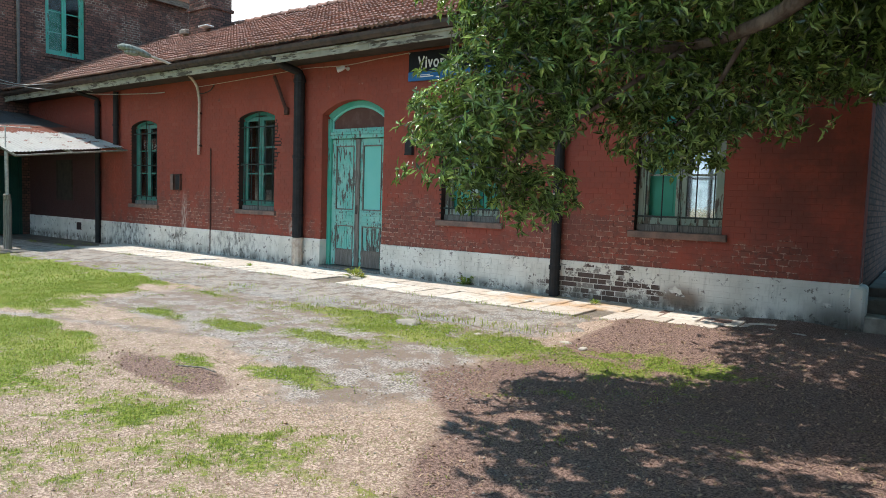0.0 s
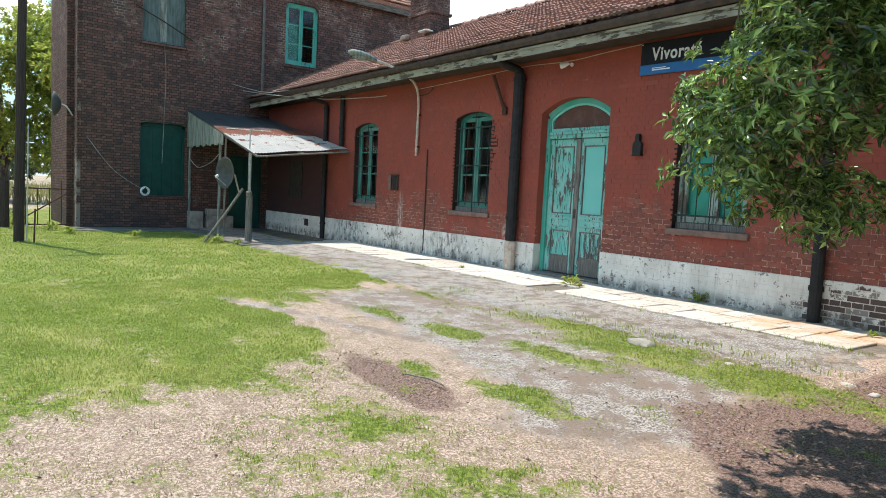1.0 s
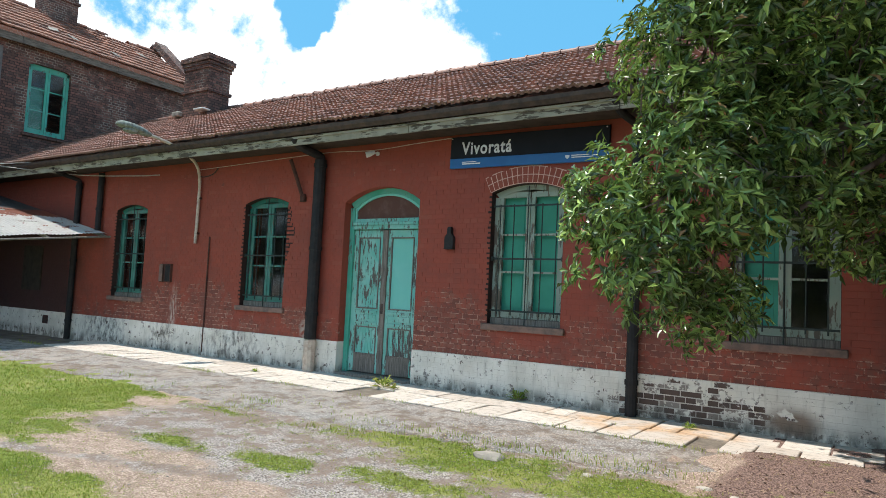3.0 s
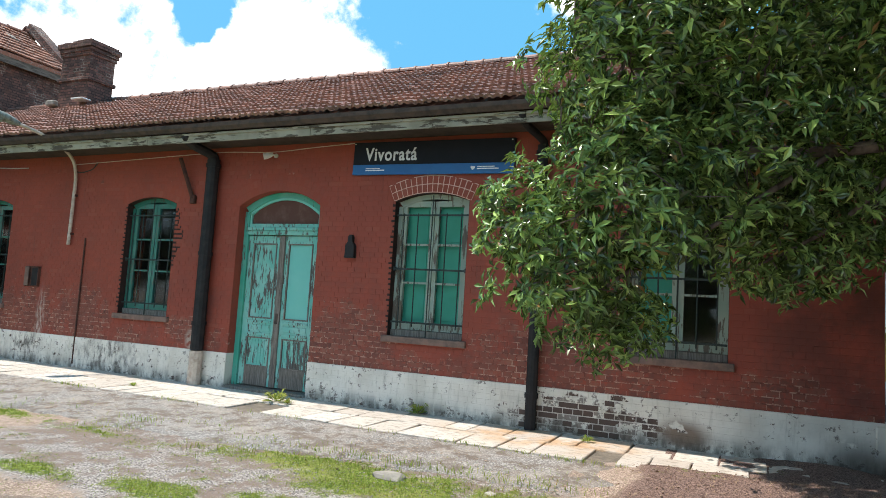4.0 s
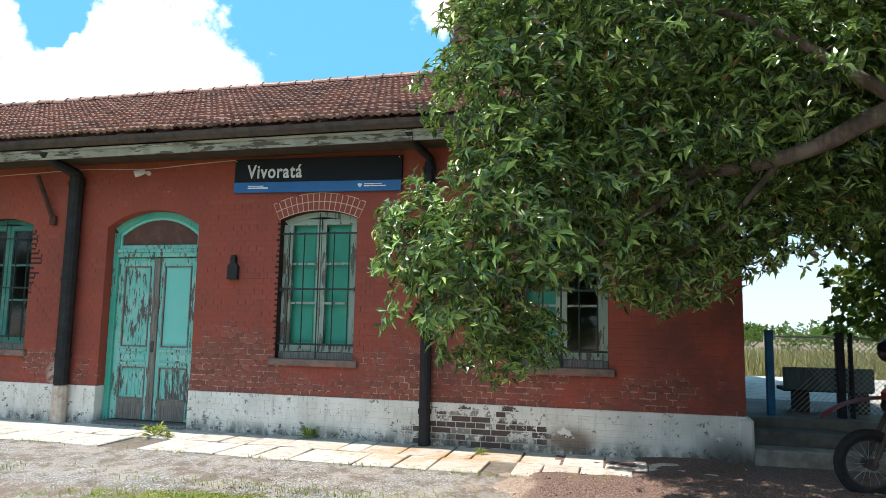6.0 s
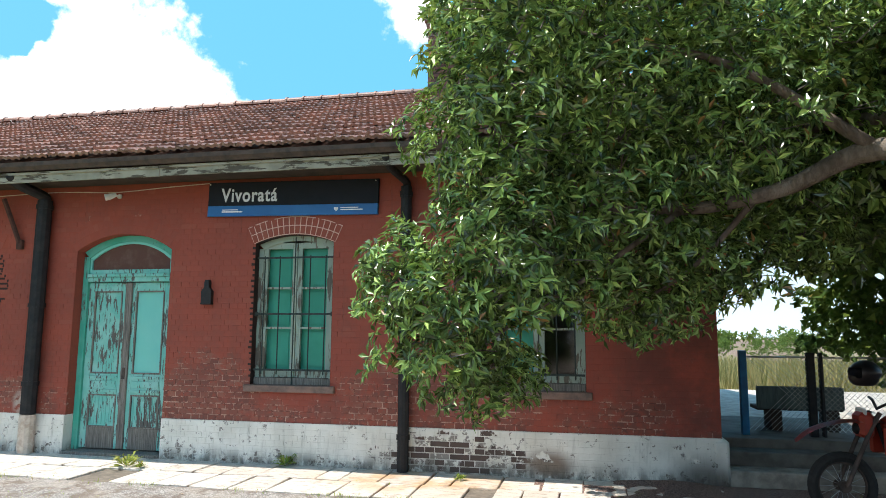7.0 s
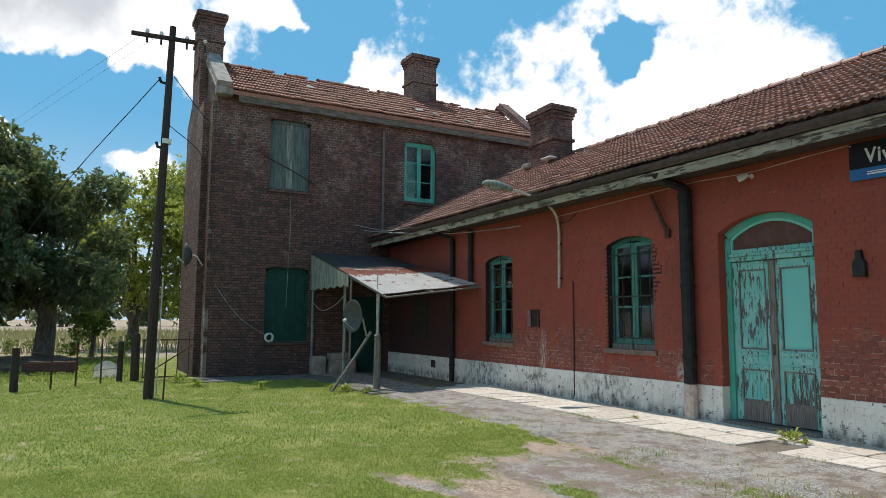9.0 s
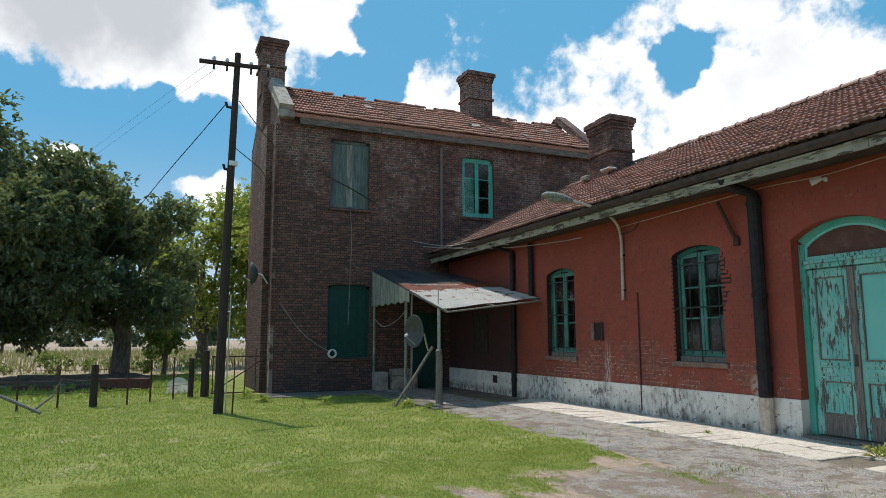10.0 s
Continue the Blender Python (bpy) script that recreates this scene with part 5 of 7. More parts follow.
def station_window(cx, name, label, frame_mat, sash_mat, back, grille_top):
    wd = thing(name, label, "window", (cx, 0, 0), kind="structure")
    h = HALF - 0.004
    yf = 0.115
    # Thin lining that carries the shade of the recess in its colour
    lining = arched_head(HALF - 0.001, SPRING - 0.001, RISE, 0.003, 0.004, yf)
    for s in (-1, 1):
        box(lining, s * (HALF - 0.002) - 0.0015, s * (HALF - 0.002) + 0.0015, 0.004, yf, SILL + 0.05, SPRING)
    part("reveal", lining, "reveal", wd, "brick reveal, recess shade put into its dark colour")
    bm = arched_head(h, SPRING - 0.002, RISE, 0.07, yf, yf + 0.09)
    box(bm, -h, -h + 0.065, yf, yf + 0.09, SILL + 0.07, SPRING - 0.06)
    box(bm, h - 0.065, h, yf, yf + 0.09, SILL + 0.07, SPRING - 0.06)
    part("window_frame", bm, frame_mat, wd)
    part("bottom_rail", boxes((-h, h, yf - 0.03, yf + 0.09, SILL + 0.045, SILL + 0.135), bevel=0.006), "bare_wood", wd, "dark weathered bottom rail")
    part("window_sill", boxes((-HALF - 0.07, HALF + 0.07, -0.055, 0.16, SILL - 0.045, SILL + 0.045), bevel=0.008), "sill", wd, "thin stone sill")
    for s in (-1, 1):
        a, b = (-h + 0.065, -0.006) if s < 0 else (0.006, h - 0.065)
        y0, y1 = yf + 0.015, yf + 0.065
        zt = under_arch(min(abs(a), abs(b)) * 0 + 0.26, h, SPRING, RISE) - 0.075
        z0 = SILL + 0.14
        bm = boxes((a, a + 0.062, y0, y1, z0, zt - 0.005), (b - 0.062, b, y0, y1, z0, zt - 0.005), (a + 0.062, b - 0.062, y0, y1, z0, z0 + 0.10), (a + 0.062, b - 0.062, y0, y1, zt - 0.08, zt))
        for f in (0.34, 0.67):
            zz = z0 + 0.10 + f * (zt - 0.18 - z0)
            box(bm, a + 0.062, b - 0.062, y0 + 0.008, y1 - 0.008, zz - 0.014, zz + 0.014)
        sash = part("casement", bm, sash_mat, wd)
        marks = [z0 + 0.10 + f * (zt - 0.18 - z0) for f in (0, 0.34, 0.67, 1.0)]
        for lo, hi in zip(marks, marks[1:]) if (back[0] if s < 0 else back[1]) != "shut" else ():
            pane = part("pane", boxes((a + 0.060, b - 0.060, yf + 0.036, yf + 0.041, lo + 0.012, hi - 0.012)), "glass", sash)
            pane.visible_shadow = False
        kind = back[0] if s < 0 else back[1]
        if kind == "shut":
            bm = bmesh.new()
            box(bm, a + 0.03, b - 0.03, yf + 0.100, yf + 0.118, z0 + 0.05, zt - 0.02)
            for lo, hi in ((marks[0], marks[1]), (marks[1], marks[2]), (marks[2], marks[3])):
                box(bm, a + 0.12, b - 0.12, yf + 0.092, yf + 0.100, lo + 0.05, hi - 0.05)
            part("shutter", bm, "shutter", wd, "closed green inside shutter")
    g = new("grille")
    g.parent = wd
    zl, yg = SILL + 0.05, 0.055
    for u in (-0.44, -0.22, 0.0, 0.22, 0.44):
        tall = under_arch(u, HALF, SPRING, RISE) - 0.03 if u == 0 else grille_top
        part("bar", tube([(u, yg, zl + (0.0 if u == 0 else 0.13)), (u, yg, tall)], 0.009, 6), "bar_iron", g)
    for zz in (SILL + 0.24, SILL + 0.98, SILL + 1.74):
        part("crossbar", boxes((-HALF + 0.01, HALF - 0.01, yg - 0.004, yg + 0.004, zz - 0.013, zz + 0.013)), "bar_iron", g)
    for zz in (SILL + 0.98,):
        for u in (-HALF + 0.01, HALF - 0.01):
            part("fixing", boxes((u - 0.03, u + 0.03, yg - 0.01, yg + 0.03, zz - 0.03, zz + 0.03), bevel=0.005), "bar_iron", g)
    return wd


station_window(WINDOWS[0], "window_1", "arched window with green frame and iron bars, dark room behind", "frame_dark", "sash_dark", ("none", "none"), 2.74)
station_window(WINDOWS[1], "window_2", "arched window with green frame and sashes behind iron bars", "frame_dark", "sash_dark", ("none", "none"), 2.74)
station_window(WINDOWS[2], "window_3", "arched window with weathered sashes and closed green shutters behind bars", "grey_teal", "grey_teal", ("shut", "shut"), 2.72)
station_window(WINDOWS[3], "window_4", "arched barred window, one green shutter closed and one open", "grey_teal", "grey_teal", ("shut", "none"), 2.72)

# broken brick edges beside the windows, shade in the gaps drawn as raised black strips
rb = random.Random(8)
for cx, side, lo, hi, reach in ((WINDOWS[0], -1, 1.1, 2.85, 0.05), (WINDOWS[1], -1, 1.1, 2.85, 0.06), (WINDOWS[1], 1, 1.85, 2.75, 0.20), (WINDOWS[2], -1, 1.1, 2.85, 0.05), (WINDOWS[3], -1, 1.1, 2.85, 0.04)):
    bm = bmesh.new()
    k = math.ceil(lo / COURSE)
    while k * COURSE < hi:
        zz, w0 = k * COURSE, rb.uniform(0.35, 1.0) * reach
        if reach > 0.1:
            w0 *= 0.4 + 0.6 * math.sin(math.pi * (zz - lo) / (hi - lo))
        a, b = cx + side * (HALF - 0.004), cx + side * (HALF + w0)
        box(bm, min(a, b), max(a, b), -0.003, 0.004, zz - 0.012, zz + rb.uniform(0.012, 0.022))
        if reach > 0.1 and rb.random() < 0.6:
            box(bm, b - 0.012, b + 0.012, -0.003, 0.004, zz + 0.022, zz + COURSE - 0.012)
        k += 1
    part("open_joints", bm, "reveal", wall_front, "raised black strips beside the window for the shade in open joints")

# double door
door = thing("door_1", "tall peeling turquoise double door under an arched transom", "door", (DOOR_X, 0, 0), kind="structure")
dh, yd = DOOR_HALF - 0.004, 0.15
bm = arched_head(dh, DOOR_SPRING - 0.002, DOOR_RISE, 0.085, yd, yd + 0.11)
box(bm, -dh, -dh + 0.09, yd, yd + 0.11, 0.03, DOOR_SPRING - 0.07)
box(bm, dh - 0.09, dh, yd, yd + 0.11, 0.03, DOOR_SPRING - 0.07)
part("door_frame", bm, "teal_frame", door)
bm = arched_head(dh - 0.085, DOOR_SPRING - 0.085, DOOR_RISE, 0.035, yd + 0.02, yd + 0.09)
box(bm, -dh + 0.09, -dh + 0.12, yd + 0.02, yd + 0.09, 2.53, DOOR_SPRING - 0.1)
box(bm, dh - 0.12, dh - 0.09, yd + 0.02, yd + 0.09, 2.53, DOOR_SPRING - 0.1)
part("transom_bead", bm, "teal_flat", door)
bm = bmesh.new()
prism(bm, [(-dh + 0.10, 2.45)] + [(u * 0.86, zz - 0.10) for u, zz in arc(dh, DOOR_SPRING, DOOR_RISE)] + [(dh - 0.10, 2.45)], yd + 0.05, yd + 0.07)
part("transom_panel", bm, "transom", door, "brown boarded transom panel")
part("transom_rail", boxes((-dh + 0.09, dh - 0.09, yd - 0.01, yd + 0.10, 2.40, 2.47), (-dh + 0.09, dh - 0.09, yd - 0.03, yd + 0.10, 2.47, 2.52), (-dh + 0.12, dh - 0.12, yd + 0.01, yd + 0.09, 2.52, 2.58), bevel=0.006), "teal", door)
part("threshold", boxes((-DOOR_HALF, DOOR_HALF, -0.05, 0.30, -0.10, 0.035), bevel=0.01), "bare_wood", door, "worn grey timber threshold")
LEAF = 0.675
for s in (-1, 1):
    a, b = (-LEAF, -0.008) if s < 0 else (0.008, LEAF)
    y0, y1 = yd + 0.04, yd + 0.085
    lf = part("door_leaf", boxes((a, a + 0.105, y0, y1, 0.05, 2.39), (b - 0.105, b, y0, y1, 0.05, 2.39), (a + 0.105, b - 0.105, y0, y1, 2.27, 2.39), bevel=0.004), "teal", door)
    part("kick_board", boxes((a + 0.105, b - 0.105, y0, y1, 0.05, 0.34), bevel=0.004), "bare_wood", lf, "bare grey bottom rail")
    part("mid_rail", boxes((a + 0.105, b - 0.105, y0, y1, 0.80, 1.09), bevel=0.004), "teal", lf)
    part("mid_moulding", boxes((a + 0.10, b - 0.10, y0 - 0.018, y0, 0.83, 0.87), (a + 0.10, b - 0.10, y0 - 0.018, y0, 1.02, 1.06), (a + 0.12, b - 0.12, y0 - 0.012, y0, 0.90, 0.99), bevel=0.004), "teal", lf)
    part("upper_panel", boxes((a + 0.105, b - 0.105, y0 + 0.018, y1 - 0.008, 1.09, 2.27)), "teal" if s < 0 else "teal_flat", lf)
    part("lower_panel", boxes((a + 0.105, b - 0.105, y0 + 0.018, y1 - 0.008, 0.34, 0.80), *[(a + 0.15 + 0.06 * i, a + 0.154 + 0.06 * i, y0 + 0.012, y0 + 0.018, 0.38, 0.76) for i in range(6)]), "teal", lf)
    for lo, hi in ((1.09, 2.27), (0.34, 0.80)):
        part("panel_bead", boxes((a + 0.105, a + 0.125, y0 - 0.006, y0 + 0.02, lo, hi), (b - 0.125, b - 0.105, y0 - 0.006, y0 + 0.02, lo, hi), (a + 0.125, b - 0.125, y0 - 0.006, y0 + 0.02, lo, lo + 0.02), (a + 0.125, b - 0.125, y0 - 0.006, y0 + 0.02, hi - 0.02, hi)), "bare_wood", lf)
part("meeting_stile", boxes((-0.055, 0.055, yd + 0.012, yd + 0.04, 0.05, 2.39), bevel=0.008), "bare_wood", door, "bare grey meeting stile")
part("lock_plate", boxes((-0.025, 0.025, yd + 0.002, yd + 0.012, 1.02, 1.18), bevel=0.003), "gutter", door)

# back window, seen through the room
bw = thing("window_5", "white-framed window on the far side of the room", "window", ((BX0 + BX1) / 2, BACK - 0.2, 0), kind="structure")
hw = (BX1 - BX0) / 2
part("window_frame", boxes((-hw, -hw + 0.06, -0.05, 0.05, BZ0, BZ1), (hw - 0.06, hw, -0.05, 0.05, BZ0, BZ1), (-hw, hw, -0.05, 0.05, BZ0, BZ0 + 0.06), (-hw, hw, -0.05, 0.05, BZ1 - 0.06, BZ1), (-0.04, 0.04, -0.04, 0.04, BZ0 + 0.06, BZ1 - 0.06), (-hw + 0.06, hw - 0.06, -0.03, 0.03, 2.0, 2.06)), "bare_wood", bw)
for s in (-1, 1):
    pane = part("pane", boxes((min(s * 0.04, s * (hw - 0.06)), max(s * 0.04, s * (hw - 0.06)), -0.004, 0.004, BZ0 + 0.06, 2.0)), "glass", bw)
    pane.visible_shadow = False

# ---- windows and door of the house ----


def house_opening(name, label, category, cy, half, z0, z1, rise, style):
    wd = thing(name, label, category, (HX1, cy, 0), 90, kind="structure")
    wd_y = 0.10
    bm = boxes((-half + 0.002, -half + 0.08, wd_y, wd_y + 0.1, z0, z1), (half - 0.08, half - 0.002, wd_y, wd_y + 0.1, z0, z1), (-half + 0.08, half - 0.08, wd_y, wd_y + 0.1, z0, z0 + 0.07))
    outer = [(u, zz) for u, zz in arc(half - 0.002, z1, rise)]
    ring_strip(bm, outer, [(u, min(zz, z1) - 0.07) for u, zz in outer], wd_y, wd_y + 0.1)
    mat = {"boarded": "board_dark", "casement": "teal_frame", "blind": "blind"}[style]
    part("window_frame", bm, mat, wd)
    part("window_sill", boxes((-half - 0.06, half + 0.06, -0.05, 0.16, z0 - 0.10, z0 - 0.003), bevel=0.01), "old_brick", wd)
    bm = bmesh.new()
    ring_strip(bm, [(u, z1 + rise * 0.5 + 0.32) for u, zz in outer], outer, 0.003, 0.30)
    part("arch_fill", bm, "old_brick", wd)
    if style == "boarded":
        part("board", boxes((-half + 0.08, -0.09, 0.13, 0.15, z0 + 0.07, z1 - 0.06)), "board_dark", wd, "grey boarded sash")
        part("board", boxes((-0.09, 0.09, 0.12, 0.15, z0 + 0.07, z1 - 0.06)), "old_board", wd, "pale central board")
        part("board", boxes((0.09, half - 0.08, 0.13, 0.15, z0 + 0.07, z1 - 0.06)), "board_dark", wd)
        part("loose_stick", tube([(-half - 0.2, -0.05, z0 + 0.95), (0.0, -0.02, z0 + 0.62), (half + 0.2, -0.04, z0 + 0.22)], 0.018, 5), "pole_wood", wd, "dark stick slung across the window")
    elif style == "casement":
        for s in (-1, 1):
            a, b = (-half + 0.08, -0.005) if s < 0 else (0.005, half - 0.08)
            bm = boxes((a, a + 0.06, 0.12, 0.17, z0 + 0.07, z1 - 0.02), (b - 0.06, b, 0.12, 0.17, z0 + 0.07, z1 - 0.02), (a + 0.06, b - 0.06, 0.12, 0.17, z0 + 0.07, z0 + 0.16), (a + 0.06, b - 0.06, 0.12, 0.17, z1 - 0.09, z1 - 0.02))
            for f in (0.36, 0.68):
                zz = z0 + f * (z1 - z0)
                box(bm, a + 0.06, b - 0.06, 0.13, 0.16, zz - 0.014, zz + 0.014)
            sash = part("casement", bm, "teal_frame", wd)
            if s < 0:
                part("shutter", boxes((a + 0.06, b - 0.06, 0.20, 0.22, z0 + 0.10, z1 - 0.55)), "shutter", wd, "green shutter behind one sash")
            pane = part("pane", boxes((a + 0.055, b - 0.055, 0.143, 0.148, z0 + 0.15, z1 - 0.08)), "glass", sash)
            pane.visible_shadow = False
    else:
        for i in range(4):
            a = -half + 0.08 + i * (2 * half - 0.16) / 4
            part("blind_board", boxes((a + 0.003, a + (2 * half - 0.16) / 4 - 0.003, 0.13, 0.155, z0 + 0.07, z1 - 0.02), bevel=0.004), "blind", wd)
    return wd


house_opening("window_6", "upper window closed with grey-green boards", "window", *UPPER[0], "boarded")
house_opening("window_7", "upper arched window with turquoise sashes", "window", *UPPER[1], "casement")
house_opening("window_8", "ground-floor window with a dark green blind", "window", *DOORS[0], "blind")
# small dark door under the canopy, on the house side
dd = thing("door_2", "dark green boarded door in the corner under the canopy", "door", (HX1, -0.75, 0), 90, kind="structure")
part("door_frame", boxes((-0.52, -0.44, -0.03, 0.05, -0.08, 2.2), (0.44, 0.52, -0.03, 0.05, -0.08, 2.2), (-0.44, 0.44, -0.03, 0.05, 2.1, 2.2)), "blind", dd)
for i in range(5):
    part("door_board", boxes((-0.44 + 0.176 * i, -0.268 + 0.176 * i, -0.02, 0.02, -0.06, 2.1), bevel=0.004), "blind", dd)

# ---- things on the front ----
def downpipe(cx, top, foot, wide, shoe):
    d = thing("downpipe", "black iron rainwater downpipe on the station wall", "downpipe", (cx, 0, 0), group="downpipes")
    y = -0.015 - wide / 2
    part("pipe", tube([(0, y, foot), (0, y, top)], wide / 2, 12), "pipe", d, smooth=False)
    part("neck", tube(smooth_line([(0, y, top - 0.02), (0, y - 0.04, top + 0.06), (-0.10, -0.50, top + 0.16), (-0.12, -0.64, top + 0.27)], 4), wide * 0.36, 10), "pipe", d)
    for zz in (foot + 0.42, 0.5 * (top + foot), top - 0.1):
        part("collar", tube([(0, y, zz - 0.03), (0, y, zz + 0.03)], wide / 2 + 0.014, 12), "pipe", d)
    if shoe:
        part("shoe", tube([(0, y, -0.03), (0, y, foot - 0.01)], wide / 2 + 0.004, 12), "cream", d, "cream-painted foot of the pipe")
    return d


downpipe(-0.50, 3.58, 0.53, 0.205, True)
downpipe(4.965, 3.58, -0.01, 0.145, False)
downpipe(-8.22, 3.58, -0.06, 0.13, False)
d = thing("downpipe", "short black iron pipe ending above the canopy", "downpipe", (-7.28, 0, 0), group="downpipes")
part("pipe", tube([(0, -0.09, 2.45), (0, -0.09, 3.75)], 0.065, 10), "pipe", d)
part("collar", tube([(0, -0.09, 2.9), (0, -0.09, 2.95)], 0.08, 10), "pipe", d)

# iron strut stub under the eaves
b = thing("iron_bracket", "dark iron bracket stub hanging below the eaves", "bracket", (-1.08, 0, 0))
part("arm", tube([(-0.10, -0.16, 3.62), (0.02, -0.10, 3.28), (0.13, -0.05, 2.96)], 0.034, 6), "rust", b)
part("plate", boxes((0.08, 0.18, -0.07, -0.006, 2.88, 3.02), bevel=0.01), "rust", b)

# wall lamp on a long swan neck
lamp = thing("wall_lamp", "old swan-neck wall lamp with a weathered metal head", "lamp", (-3.82, 0, 0))
neck = smooth_line([(0, -0.055, 2.15), (0.01, -0.055, 2.9), (0.02, -0.07, 3.42), (0.03, -0.20, 3.72), (0.01, -0.55, 3.93), (-0.06, -0.95, 4.05), (-0.10, -1.18, 4.09)], 7)
part("neck", tube(neck, 0.030, 8), "cream", lamp, "cream-painted bent tube")
for zz in (2.35, 3.05):
    part("clip", boxes((-0.05, 0.05, -0.06, -0.006, zz - 0.02, zz + 0.02)), "rust", lamp)
bm = bmesh.new()
rows = []
for t, rx, up_r, dn in ((0.0, 0.045, 0.04, 0.04), (0.10, 0.075, 0.07, 0.06), (0.24, 0.125, 0.095, 0.05), (0.42, 0.145, 0.10, 0.045), (0.56, 0.12, 0.085, 0.04), (0.64, 0.05, 0.04, 0.03)):
    ring = []
    for k in range(12):
        q = k * math.tau / 12
        ring.append(bm.verts.new((rx * math.cos(q), -t, (up_r if math.sin(q) > 0 else dn) * math.sin(q))))
    rows.append(ring)
for r0, r1 in zip(rows, rows[1:]):
    for k in range(12):
        bm.faces.new((r0[k], r0[(k + 1) % 12], r1[(k + 1) % 12], r1[k]))
bm.faces.new(rows[0]), bm.faces.new(rows[-1][::-1])
head = part("head", bm, "old_board", lamp, "long dull metal lamp head", True)
head.matrix_basis = pose(-0.10, -1.12, 4.09, 0, 0, 0) @ pose(0, 0, 0, -8, 0, -8)
bm = bmesh.new()
bmesh.ops.create_uvsphere(bm, u_segments=12, v_segments=8, radius=1.0)
bmesh.ops.scale(bm, vec=(0.10, 0.16, 0.055), verts=bm.verts)
lens = part("lens", bm, "old_board", lamp, "dull lamp glass", True)
lens.matrix_basis = pose(-0.13, -1.50, 4.09)

# name board
bd = thing("station_sign", "black and blue station name board above a window", "sign", (2.10, -0.012, 3.275))
part("panel", boxes((0, 2.47, -0.045, 0.0, 0.145, 0.475), bevel=0.004), "sign_black", bd)
part("band", boxes((0, 2.47, -0.047, 0.0, 0.0, 0.145), bevel=0.004), "sign_blue", bd, "blue lower band")
txt = bpy.data.curves.new("lettering", "FONT")
txt.body, txt.size, txt.extrude, txt.offset, txt.space_character = "Vivoratá", 0.262, 0.0015, 0.006, 1.12
holder = new("lettering_source", txt)
bpy.context.view_layer.update()
me = bpy.data.meshes.new_from_object(holder.evaluated_get(bpy.context.evaluated_depsgraph_get()))
bpy.data.objects.remove(holder)
me.materials.clear()
word = part("lettering", me, "sign_white", bd, "white station name lettering")
word.matrix_basis = pose(0.205, -0.0485, 0.205, 90, 0, 0) @ Matrix.Diagonal((0.83, 1, 1, 1))
for x0, x1, z0, z1 in ((0.22, 0.46, 0.082, 0.094), (0.22, 0.53, 0.052, 0.070), (1.95, 2.20, 0.088, 0.100), (1.95, 2.26, 0.060, 0.074)):
    part("small_print", boxes((x0, x1, -0.0492, -0.046, z0, z1)), "sign_white", bd)
bm = bmesh.new()
prism(bm, [(1.86, 0.10), (1.92, 0.10), (1.92, 0.075), (1.89, 0.045), (1.86, 0.075)], -0.0492, -0.046)
part("badge", bm, "sign_white", bd)
for x0 in (0.02, 2.43):
    part("screw", tube([(x0, -0.05, 0.45), (x0, -0.044, 0.45)], 0.01, 8), "white", bd)
bd.rotation_euler = (0, radians(0.9), 0)

# bell silhouette plate on the wall
bm = bmesh.new()
prism(bm, [(-0.075, 0.0), (0.075, 0.0), (0.075, 0.17), (0.05, 0.205), (0.035, 0.22), (0.035, 0.29), (0.022, 0.325), (-0.022, 0.325), (-0.035, 0.29), (-0.035, 0.22), (-0.05, 0.205), (-0.075, 0.17)], -0.07, -0.004)
bl = thing("wall_lantern", "small black bell-shaped lantern box on the wall", "lantern", (2.15, 0, 2.07))
part("case", bm, "pipe", bl)
part("lip", boxes((-0.08, 0.08, -0.078, -0.004, -0.010, 0.012), bevel=0.004), "pipe", bl)

# floodlight above the door
fl = thing("security_light", "small white security light under the eaves", "light", (0.60, 0, 3.60))
part("base", tube([(0.06, -0.005, 0.02), (0.06, -0.03, 0.02)], 0.035, 10), "white", fl)
part("arm", tube([(0.06, -0.03, 0.02), (0.04, -0.08, 0.03)], 0.012, 6), "white", fl)
part("head", tube([(0.05, -0.08, 0.035), (-0.01, -0.13, 0.0), (-0.06, -0.17, -0.02)], 0.04, 10, taper=[0.028, 0.045, 0.05]), "white", fl)

# meter box and surface conduit
mb = thing("meter_box", "small open grey meter box set in the wall", "meter box", (-4.73, 0, 1.36))
part("case", boxes((-0.18, 0.18, -0.03, 0.03, 0.0, 0.37), (-0.18, -0.155, -0.05, -0.03, 0.0, 0.37), (0.155, 0.18, -0.05, -0.03, 0.0, 0.37), (-0.18, 0.18, -0.05, -0.03, 0.345, 0.37)), "rust", mb)
part("door", boxes((-0.17, -0.06, -0.075, -0.06, 0.01, 0.36), bevel=0.004), "sill", mb, "dull half-open lid")
part("stain", boxes((-0.02, 0.15, -0.034, -0.03, 0.02, 0.34)), "pipe", mb)
cd = thing("conduit", "thin rusty conduit down the wall", "conduit", (-3.43, 0, 0))
part("tube", tube([(0, -0.02, 0.05), (0, -0.02, 2.28)], 0.014, 6), "rust", cd)
vt = thing("wall_vent", "small dark vent hole low in the plinth", "vent", (-9.35, -0.024, 0.22))
part("frame", boxes((-0.12, 0.12, -0.012, 0.02, 0, 0.20), bevel=0.004), "rust", vt)
part("grid", boxes(*[(-0.10 + 0.05 * i, -0.08 + 0.05 * i, -0.018, -0.012, 0.02, 0.18) for i in range(5)]), "pipe", vt)
hw = thing("hatch", "dark boarded wall hatch under the canopy", "hatch", (-10.2, 0, 1.0))
